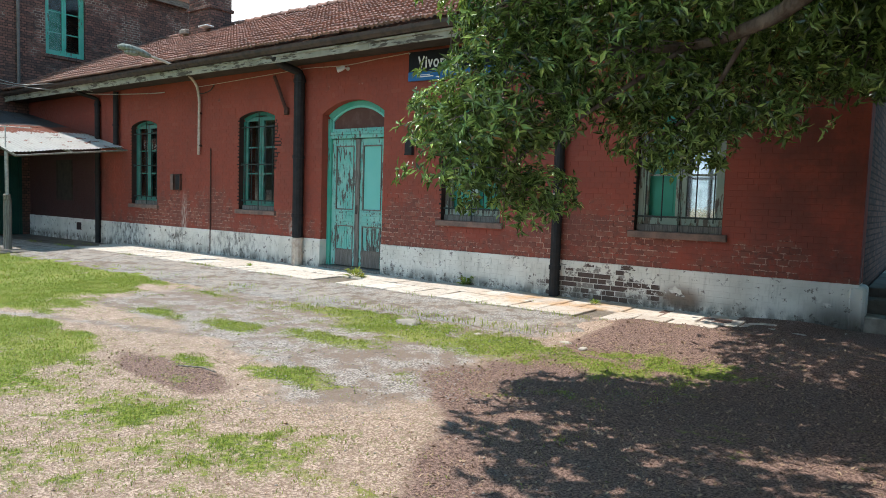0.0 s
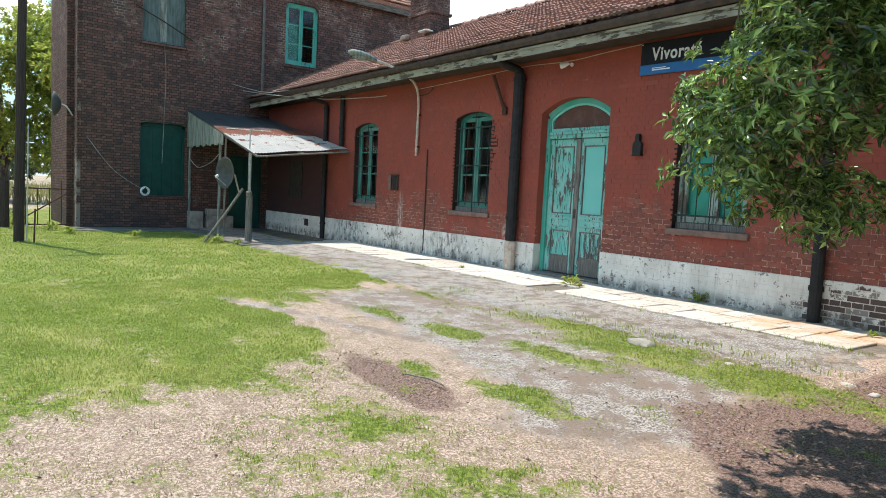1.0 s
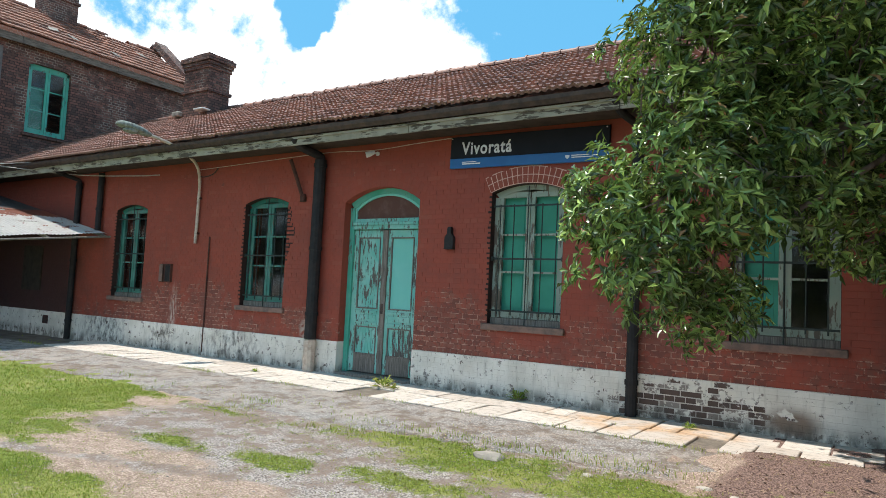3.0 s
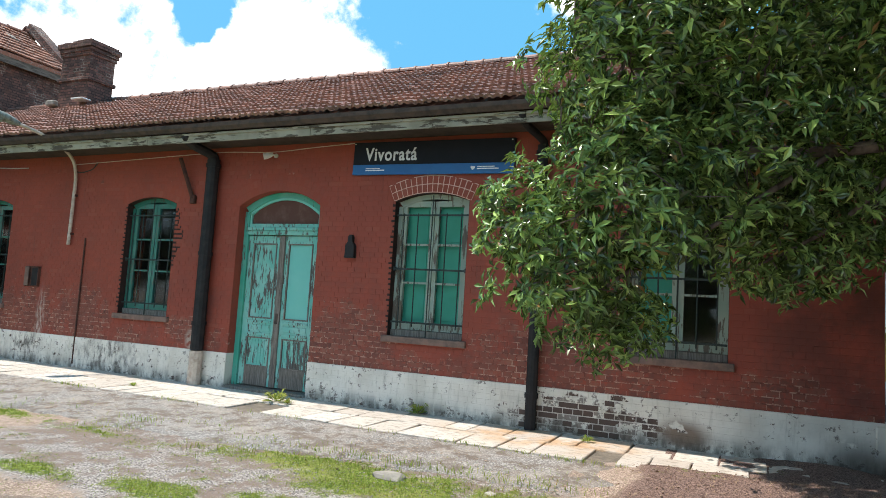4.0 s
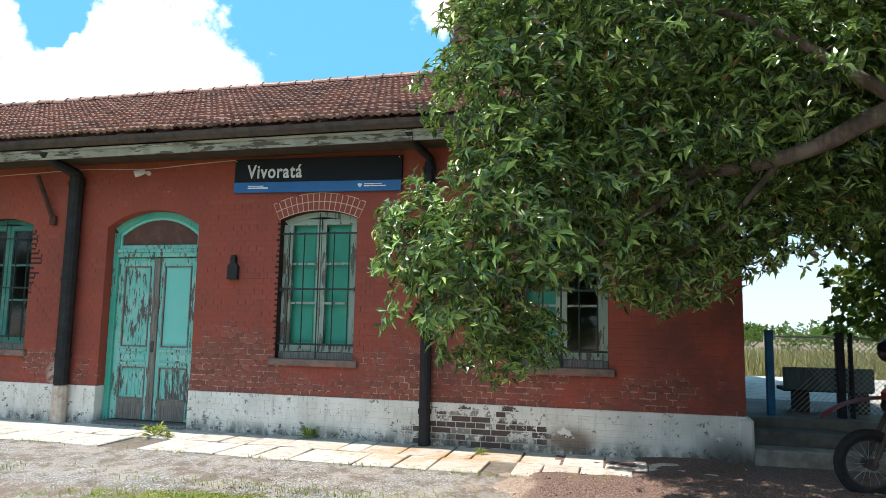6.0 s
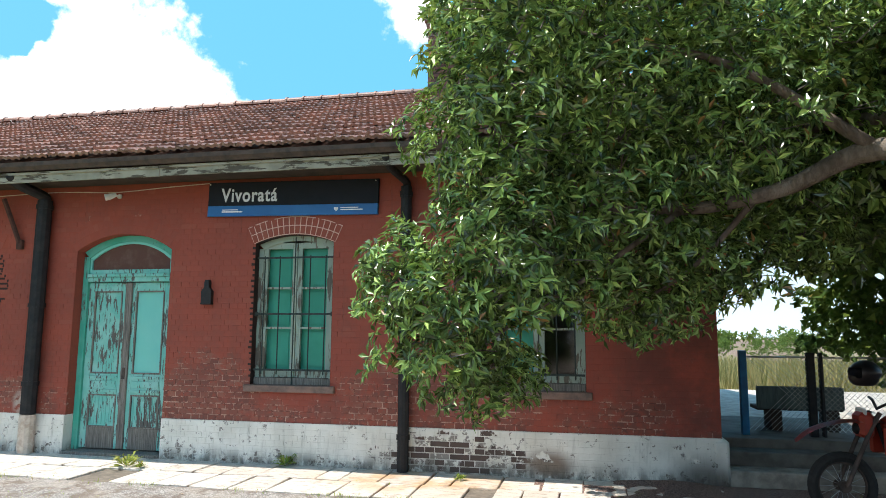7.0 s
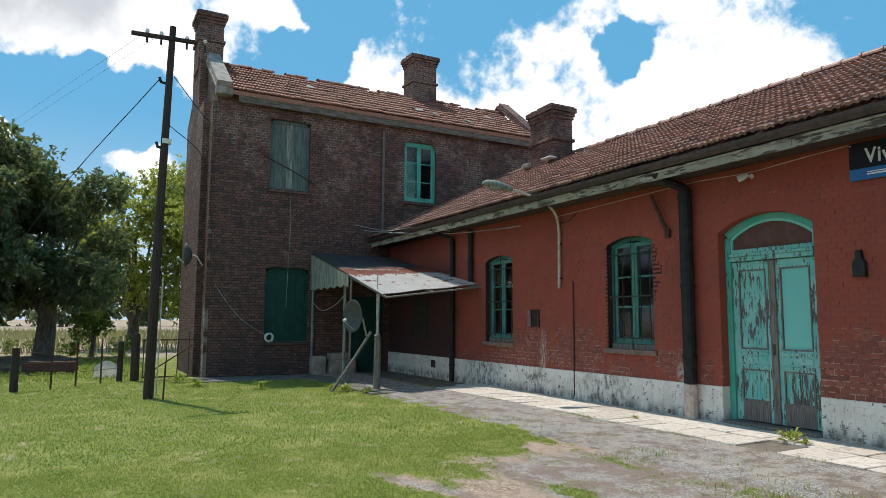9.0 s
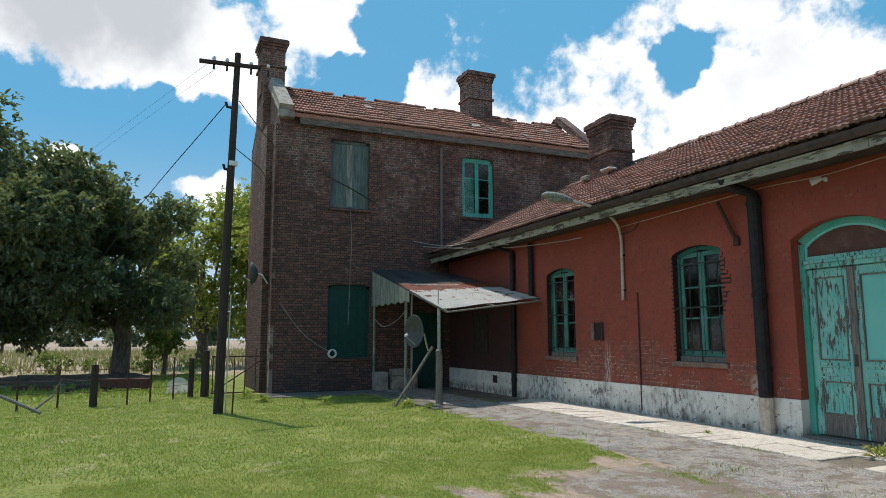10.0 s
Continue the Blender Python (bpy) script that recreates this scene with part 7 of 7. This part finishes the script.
part("frame_tube", tube([(0.34, 0, 0.98), (0.45, 0, 0.55), (0.85, 0, 0.32), (1.32, 0, 0.32), (1.1, 0, 0.8)], 0.022, 8), "pipe", mo)
part("handlebar", tube([(0.48, -0.38, 1.13), (0.40, -0.15, 1.12), (0.36, 0, 1.05), (0.40, 0.15, 1.12), (0.48, 0.38, 1.13)], 0.014, 8), "pipe", mo)
part("mirror_stem", tube([(0.43, -0.28, 1.13), (0.38, -0.30, 1.28)], 0.008, 6), "pipe", mo)
part("exhaust", tube([(0.70, -0.15, 0.36), (1.1, -0.17, 0.40), (1.55, -0.18, 0.55)], 0.04, 8), "chrome", mo)
part("side_stand", tube([(0.85, -0.1, 0.3), (0.80, -0.25, 0.0)], 0.012, 6), "pipe", mo)
hm = thing("helmet", "dark crash helmet hung on the motorcycle bars", "helmet", (9.78, -1.24, 1.33), 10)
bm = bmesh.new()
bmesh.ops.create_uvsphere(bm, u_segments=20, v_segments=12, radius=1.0)
for v in bm.verts:
    jaw = 1.0 if v.co.z > -0.2 else 0.86
    v.co = Vector((v.co.x * 0.145 * jaw - (0.035 if v.co.z < -0.25 and v.co.x < 0 else 0), v.co.y * 0.115 * jaw, max(v.co.z, -0.82) * 0.13))
part("shell", bm, "shell", hm, smooth=True)
bm = bmesh.new()
rows = [[bm.verts.new((-0.148 * math.cos(a) * s, 0.120 * math.sin(a) * s, zz)) for a in np.linspace(-0.95, 0.95, 9)] for zz, s in ((-0.035, 0.985), (0.02, 1.02), (0.06, 0.95))]
for r0, r1 in zip(rows, rows[1:]):
    for i in range(8):
        bm.faces.new((r0[i], r0[i + 1], r1[i + 1], r1[i]))
bmesh.ops.solidify(bm, geom=bm.faces[:], thickness=0.004)
part("visor", bm, "sign_black", hm, smooth=True)

# ---- trees ----
def leaf_cloud(points, dirs, size, slim, seed, per=8, droop=0.10, plain_leaf=False, star=False):
    """Leaves in whorls at the twig ends: points and the way each twig grows."""
    r = np.random.RandomState(seed)
    P, D = np.repeat(points, per, 0), np.repeat(dirs, per, 0)
    n = len(P)
    rnd = r.normal(size=(n, 3))
    d = D * 0.75 + rnd * 0.62
    d[:, 2] -= droop
    d /= np.linalg.norm(d, axis=1, keepdims=True)
    lie = r.normal(size=(n, 3)) * 0.6 + np.array((0, 0, 1.0))
    if star:
        axis = D * 0.75 + np.array((-0.12, -0.12, 0.55)) + np.repeat(r.normal(size=points.shape), per, 0) * 0.28
        axis /= np.linalg.norm(axis, axis=1, keepdims=True)
        ray = rnd - axis * np.sum(rnd * axis, 1, keepdims=True)
        d = ray / np.linalg.norm(ray, axis=1, keepdims=True) + axis * r.uniform(-0.25, 0.75, (n, 1))
        d[:, 2] -= droop
        d /= np.linalg.norm(d, axis=1, keepdims=True)
        lie = axis + r.normal(size=(n, 3)) * 0.25
    side = np.cross(d, lie)
    side /= np.linalg.norm(side, axis=1, keepdims=True) + 1e-9
    up = np.cross(side, d)
    L = size * r.uniform(0.6, 1.25, (n, 1))
    W = L * slim * r.uniform(0.8, 1.2, (n, 1))
    base = P + r.normal(size=(n, 3)) * size * (0.12 if star else 0.22)
    fold = up * W * 0.35
    curl = -up * L * r.uniform(0.02, 0.22, (n, 1))
    a = base
    m0 = base + d * L * 0.45
    tip = base + d * L + curl
    if plain_leaf:
        V = np.stack((a, m0 - side * W * 0.5 + fold, tip, m0 + side * W * 0.5 + fold), 1).reshape(-1, 3)
        k = (np.arange(n) * 4)[:, None]
        return V, np.concatenate((k + np.array((0, 2, 1)), k + np.array((0, 3, 2))))
    m = base + d * L * 0.48
    V = np.stack((a, m - side * W * 0.5 + fold, m, m + side * W * 0.5 + fold, tip), 1).reshape(-1, 3)
    k = (np.arange(n) * 5)[:, None]
    return V, np.concatenate([k + np.array(t) for t in ((0, 2, 1), (0, 3, 2), (1, 2, 4), (2, 3, 4))])


def twig_ends(blobs, per_area, seed, inside=0.25, rough=1.0):
    """Places over and in lumpy crown masses; blobs: centre, radii."""
    r = np.random.RandomState(seed)
    P, D = [], []
    for cx, cy, cz, rx, ry, rz in blobs:
        area = 4.2 * (rx * ry + ry * rz + rx * rz)
        n = int(area * per_area)
        d = r.normal(size=(n, 3))
        d /= np.linalg.norm(d, axis=1, keepdims=True)
        lump = 1 + rough * 0.30 * np.sin(d[:, :1] * 5 + cx * 7) * np.sin(d[:, 1:2] * 6 + cy * 5) + rough * 0.18 * np.sin(d[:, 2:] * 9 + cz * 3)
        rad = np.where(r.uniform(size=(n, 1)) < inside, r.uniform(0.35, 0.9, (n, 1)), r.uniform(0.82, 1.10, (n, 1))) * lump
        P.append(np.array((cx, cy, cz)) + d * rad * np.array((rx, ry, rz)))
        D.append(d)
    return np.concatenate(P), np.concatenate(D)


def limb(parent, pts, radii, name="limb", mat="bark", sides=9):
    pts = smooth_line(pts, 5)
    rr = np.interp(np.linspace(0, 1, len(pts)), np.linspace(0, 1, len(radii)), radii)
    return part(name, tube(pts, 0.1, sides, taper=list(rr)), mat, parent, smooth=True)


# the tree that hangs over the platform
near = thing("shade_tree", "leaning evergreen tree with glossy leaves hanging before the wall", "tree", (0, 0, 0))
limb(near, [(9.95, -5.35, -0.25), (9.70, -5.15, 0.9), (9.42, -4.95, 1.8), (9.30, -4.7, 2.6)], [0.27, 0.22, 0.20, 0.17], "trunk")
limb(near, [(9.32, -4.75, 2.45), (8.86, -4.25, 2.72), (8.40, -4.0, 2.56), (7.85, -3.85, 2.48), (7.2, -3.8, 2.55), (6.7, -3.9, 2.7)], [0.095, 0.065, 0.05, 0.036, 0.022, 0.01])
limb(near, [(9.35, -4.8, 2.4), (9.1, -3.9, 3.0), (8.6, -2.8, 3.2), (8.0, -1.9, 3.2)], [0.07, 0.045, 0.03, 0.012])
limb(near, [(9.30, -4.7, 2.6), (9.6, -4.0, 3.8), (9.8, -3.2, 5.0)], [0.15, 0.10, 0.03])
limb(near, [(8.3, -3.95, 2.55), (7.9, -3.6, 2.1), (7.3, -3.4, 1.75)], [0.022, 0.014, 0.006])
limb(near, [(7.85, -3.85, 2.48), (7.2, -4.1, 2.0), (6.6, -4.2, 1.6), (6.4, -3.9, 1.25)], [0.02, 0.015, 0.010, 0.005])
limb(near, [(8.86, -4.25, 2.72), (8.1, -4.2, 3.3), (7.2, -4.4, 3.5)], [0.04, 0.025, 0.01])
CROWN = ((6.42, -4.40, 1.70, 0.38, 0.55, 0.38), (6.08, -4.25, 2.02, 0.25, 0.42, 0.30), (6.62, -3.80, 1.40, 0.30, 0.38, 0.28), (6.72, -4.35, 2.15, 0.54, 0.75, 0.46), (6.74, -4.40, 2.85, 0.52, 0.75, 0.48),
         (6.86, -4.5, 3.45, 0.52, 0.75, 0.50), (7.30, -3.8, 2.50, 0.70, 0.8, 0.50), (7.40, -3.8, 3.3, 0.80, 0.9, 0.60), (7.60, -3.3, 1.96, 0.50, 0.55, 0.36),
         (8.15, -3.1, 2.22, 0.50, 0.55, 0.34), (8.25, -3.5, 3.1, 0.85, 1.0, 0.60), (7.7, -4.2, 3.8, 0.6, 0.7, 0.28), (8.7, -3.6, 3.7, 0.7, 0.8, 0.4), (8.80, -2.9, 2.48, 0.42, 0.55, 0.28), (9.6, -3.3, 3.5, 1.0, 1.2, 0.8),
         (9.6, -5.6, 4.2, 1.1, 1.1, 0.6), (10.6, -4.2, 4.2, 1.2, 1.3, 1.0), (9.1, -6.4, 3.75, 0.7, 0.7, 0.4), (10.0, -6.2, 3.6, 0.8, 0.8, 0.6),
         (10.2, -1.8, 3.9, 1.3, 1.4, 0.9), (9.2, -1.6, 4.6, 1.2, 1.2, 0.6), (11.6, -3.0, 4.6, 1.4, 1.8, 1.1), (10.8, -5.8, 4.6, 1.3, 1.3, 0.9), (11.8, -5.4, 3.8, 1.2, 1.4, 1.0),
         # masses near the wall, mostly hidden by front leaves, added to cast shade
         (7.2, -2.4, 3.2, 0.7, 0.7, 0.5), (7.9, -1.7, 3.1, 0.8, 0.6, 0.5), (8.6, -1.3, 3.1, 0.7, 0.5, 0.5), (9.0, -2.0, 2.9, 0.6, 0.7, 0.45), (6.9, -1.5, 3.3, 0.6, 0.5, 0.35), (8.3, -2.5, 3.4, 0.7, 0.6, 0.5), (9.5, -1.2, 3.0, 0.7, 0.7, 0.6), (6.6, -0.95, 3.3, 0.7, 0.32, 0.35), (7.6, -0.95, 3.2, 0.7, 0.32, 0.35), (8.6, -0.75, 3.0, 0.5, 0.3, 0.3))
P, D = twig_ends([c for c in CROWN if c[0] < 9.3], 118, 5, 0.32, 0.80)
V, F = leaf_cloud(P, D, 0.080, 0.31, 6, 10, 0.15, star=True)
part("crown", np_mesh("crown", V, F), "leaf", near, "dense hanging crown of lance-shaped leaves")
# higher and farther boughs of the same tree, mostly unseen, added to block light
HIGH = ((6.0, -1.0, 5.4, 0.55, 0.6, 0.5), (6.9, -0.9, 5.3, 0.9, 0.6, 0.5), (8.0, -0.8, 5.2, 0.9, 0.7, 0.5), (5.9, -5.72, 4.1, 0.7, 0.48, 0.3), (6.5, -6.2, 4.2, 0.7, 0.5, 0.3), (6.9, -5.65, 4.1, 0.6, 0.48, 0.3), (7.6, -6.2, 4.3, 0.8, 0.7, 0.35), (8.5, -6.6, 4.4, 0.8, 0.7, 0.4), (10.9, -3.4, 2.3, 0.8, 1.2, 0.9), (11.2, -6.0, 2.3, 1.0, 1.4, 1.0), (9.4, -7.2, 4.6, 1.1, 1.0, 0.6), (14.6, -4.0, 4.0, 1.6, 2.0, 2.4), (14.2, -8.0, 3.6, 1.6, 1.8, 2.2), (10.8, -7.4, 4.6, 1.4, 1.3, 0.9), (12.4, -4.6, 5.4, 1.8, 1.9, 1.3),
        (11.0, -1.4, 5.6, 1.8, 1.7, 1.1), (12.6, -7.2, 5.0, 1.6, 1.6, 1.2), (9.6, -2.6, 6.0, 1.8, 1.6, 1.0), (13.0, -1.5, 4.8, 1.6, 1.6, 1.4), (11.6, -3.0, 3.0, 1.2, 1.2, 0.8), (12.4, -5.6, 2.8, 1.2, 1.3, 1.0), (11.6, -8.6, 4.8, 1.8, 1.8, 1.5), (13.6, -10.5, 4.6, 2.0, 2.0, 2.0), (12.6, -2.0, 6.6, 2.0, 2.0, 1.2))
P3, D3 = twig_ends([c for c in CROWN if c[0] >= 9.3] + list(HIGH), 34, 35, 0.4)
V, F = leaf_cloud(P3, D3, 0.13, 0.50, 36, 9, plain_leaf=True)
part("high_crown", np_mesh("high_crown", V, F), "leaf", near)
for e in ((10.8, -7.2, 4.6), (12.4, -4.8, 5.2), (11.0, -1.8, 5.4), (12.3, -5.5, 3.0), (11.4, -3.2, 3.2)):
    limb(near, [(9.33, -4.75, 2.4), (0.5 * (9.4 + e[0]), 0.5 * (-4.7 + e[1]), 0.5 * (2.9 + e[2])), e], [0.12, 0.07, 0.02])
rt = np.random.RandomState(15)
bm = bmesh.new()
for i in rt.choice(len(P), 900, replace=False):
    p, d = Vector(P[i]), Vector(D[i])
    q = p - d * rt.uniform(0.15, 0.45) + Vector(rt.normal(size=3) * 0.06)
    tube([q, (p + q) / 2 + Vector(rt.normal(size=3) * 0.02), p], 0.004, 3, bm, False, [0.006, 0.005, 0.003])
tagged(part("twigwork", bm, "bark", near, "thin brown twigs"), kind="stuff")

# broad-leaved tree beyond the end of the building
plane = thing("street_tree", "broad-leaved tree beyond the end of the building", "tree", (12.9, 1.6, 0))
limb(plane, [(0, 0, -0.2), (0.05, 0.1, 1.8), (-0.1, 0, 3.5)], [0.30, 0.25, 0.18], "trunk")
for e in ((-2.0, -1.2, 4.2), (-1.4, 1.6, 4.6), (1.6, 0.4, 5.0), (0.2, -1.8, 5.0), (-0.4, 0.2, 6.2)):
    limb(plane, [(-0.05, 0.02, 3.0), (e[0] * 0.5, e[1] * 0.5, 3.0 + (e[2] - 3) * 0.6), e], [0.12, 0.07, 0.02])
P2, D2 = twig_ends(((-2.0, -1.0, 2.9, 1.0, 1.2, 1.0), (-1.6, -0.2, 3.9, 1.2, 1.4, 1.1), (-0.6, -1.2, 4.6, 1.6, 1.5, 1.3), (0.8, 0.6, 5.0, 1.8, 1.8, 1.4), (-1.0, 1.2, 5.2, 1.6, 1.6, 1.2), (-2.5, -1.6, 4.1, 0.8, 0.9, 0.8), (-1.9, -0.3, 2.0, 0.8, 0.9, 0.7), (-1.0, -0.8, 2.6, 1.0, 1.1, 0.9)), 60, 8, 0.3)
V, F = leaf_cloud(P2, D2, 0.12, 0.85, 9, 5)
part("crown", np_mesh("crown", V, F), "leaf_plane", plane)


def far_tree(at, height, spread_r, base_z, seed, mat, label, lumps=16, size=0.34, area=14, trunk=0.35):
    r = np.random.RandomState(seed)
    t = thing("tree", label, "tree", at, group="yard trees")
    limb(t, [(0, 0, -0.3), (0.1, 0.1, base_z), (0.2, -0.1, height * 0.6)], [trunk, trunk * 0.8, trunk * 0.3], "trunk")
    bl = []
    for k in range(lumps):
        f = r.uniform(0.0, 1.0)
        rad = spread_r * (0.35 + 0.65 * math.sin(math.pi * min(f * 0.85 + 0.12, 1.0)))
        a, q = r.uniform(0, math.tau), math.sqrt(r.uniform(0, 1)) * rad
        s = spread_r * r.uniform(0.26, 0.42)
        c = (q * math.cos(a), q * math.sin(a), base_z + s * 0.6 + f * (height - base_z - s * 1.4))
        bl.append((*c, s, s, s * 0.8))
        if k % 2 == 0:
            limb(t, [(0.1, 0, base_z * 0.9), (c[0] * 0.5, c[1] * 0.5, 0.5 * (base_z + c[2])), c], [trunk * 0.4, trunk * 0.2, 0.03], sides=6)
    P, D = twig_ends(bl, area * 1.9, seed + 1, 0.35)
    V, F = leaf_cloud(P, D, size * 0.62, 0.55, seed + 2, 6, plain_leaf=True)
    part("crown", np_mesh("crown", V, F), mat, t)
    return t


far_tree((-23.5, -9.7, -0.15), 9.0, 2.9, 1.9, 101, "leaf_dark", "dark evergreen tree behind the fence", 20, 0.34, 13, 0.40)
far_tree((-21.5, -14.6, -0.15), 10.6, 4.2, 1.5, 111, "leaf_dark", "large dark evergreen tree behind the fence", 26, 0.34, 13, 0.42)
far_tree((-26.0, -8.0, -0.15), 3.8, 1.2, 0.8, 121, "leaf_plane", "small bushy tree beside the large one", 9, 0.3, 16, 0.12)
far_tree((-34.0, -5.9, -0.15), 10.6, 3.2, 1.6, 131, "leaf_light", "tall yellow-green tree behind the house", 20, 0.36, 6, 0.35)
far_tree((-31.0, -3.2, -0.15), 10.2, 3.0, 1.4, 141, "leaf_light", "tall yellow-green tree beside the house", 16, 0.36, 6, 0.3)


def wood_row(points, label, mat, seed, size=0.9, area=1.6):
    r = np.random.RandomState(seed)
    bl = []
    for x, y, h in points:
        for k in range(3):
            s = h * r.uniform(0.34, 0.5)
            bl.append((x + r.uniform(-0.5, 0.5) * h, y + r.uniform(-0.4, 0.4) * h, s * 0.7 + r.uniform(0, 0.35) * h, s * 1.1, s, s * 0.8))
    P, D = twig_ends(bl, area, seed, 0.2)
    V, F = leaf_cloud(P, D, size * 0.55, 0.6, seed, 8, plain_leaf=True)
    return tagged(part("distant_trees", np_mesh("distant_trees", V, F), mat), label, "trees", kind="stuff")


rw = np.random.RandomState(77)
wood_row([(12 + 2.6 * k, 46 + rw.uniform(-4, 6), rw.uniform(1.3, 2.6)) for k in range(20) if rw.random() < 0.7], "distant dark green trees beyond the railway", "leaf_plane", 201, 0.2, 15.0)
wood_row([(8 + 4.0 * k, 120 + rw.uniform(-6, 6), rw.uniform(2.2, 4.0)) for k in range(22)], "far line of trees beyond the fields", "leaf_plane", 202, 1.3, 0.8)
wood_row([(-150 + rw.uniform(-8, 8), -75 + 9 * k, rw.uniform(6, 9)) for k in range(12)], "far low wood on the horizon", "leaf_dark", 203, 1.8, 0.5)
wood_row([(-26.5 + rw.uniform(-2, 2), -19 + 1.0 * k, rw.uniform(0.4, 1.1)) for k in range(13)], "rough undergrowth behind the yard fence", "leaf_plane", 204, 0.22, 12)
# tall dry grass over the railway and in the fields
r = np.random.RandomState(88)
n = 42000
x, y = np.concatenate((r.uniform(2, 40, n), r.uniform(-90, -28, 14000))), np.concatenate((r.uniform(13.5, 34, n), r.uniform(-40, 10, 14000)))
h = r.uniform(0.3, 0.95, len(x)) * np.where(y > 13, step(y, 13.5, 18), 0.8)
a, w0 = r.uniform(0, math.tau, len(x)), r.uniform(0.02, 0.05, len(x))
root = np.stack((x, y, np.full(len(x), -0.17)), -1)
sd = np.stack((np.cos(a) * w0, np.sin(a) * w0, 0 * x), -1)
tip = root + np.stack((np.cos(a * 3) * 0.3 * h, np.sin(a * 3) * 0.3 * h, h + 0.02), -1)
V = np.stack((root - sd, root + sd, tip), 1).reshape(-1, 3)
tagged(part("tall_grass", np_mesh("tall_grass", V, np.arange(len(V)).reshape(-1, 3)), "field_grass"), "tall dry yellow grass in the fields", "grass", kind="stuff")

# line pole far out in the fields
fp = thing("utility_pole", "slim dark line pole far out in the fields", "pole", (-103.0, -8.2, -0.2))
part("shaft", tube([(0, 0, 0), (0, 0, 5.4)], 0.13, 8), "pole_wood", fp)
part("crossarm", boxes((-0.08, 0.08, -1.4, 1.4, 4.9, 5.06), bevel=0.01), "pole_wood", fp)
# bare soil bank behind the yard fence
xb, yb = np.meshgrid(np.linspace(-27.0, -17.5, 40), np.linspace(-16.0, -7.0, 40))
ring = np.hypot((xb + 22.2) / 4.6, (yb + 11.5) / 4.3)
zb = -0.30 + 0.32 * step(1.0 - ring, 0.0, 0.5) * (0.5 + fbm(xb, yb, 0.9, 91)) 
ib = np.arange(xb.size).reshape(xb.shape)
fb = np.stack((ib[:-1, :-1], ib[:-1, 1:], ib[1:, 1:], ib[1:, :-1]), -1).reshape(-1, 4)
tagged(part("soil_bank", np_mesh("soil_bank", np.stack((xb, yb, zb), -1).reshape(-1, 3), fb), "mulch"), "low bank of bare dark soil under the trees", "soil", kind="structure")

# single bricks of the front wall
shared = {}
for x0, x1, y0, z0, z1, low in single:
    key = (round(x1 - x0, 2), low)
    if key not in shared:
        w0 = key[0]
        v, f = brick_block(-w0 / 2, w0 / 2, 0.0, -COURSE / 2 + 0.0045, COURSE / 2 - 0.0045)
        shared[key] = np_mesh("brick", v, f)
    ob = part("brick", shared[key], "brick_white" if low else "brick_red", plinth if low else wall_front)
    ob.location = ((x0 + x1) / 2, y0, (z0 + z1) / 2)
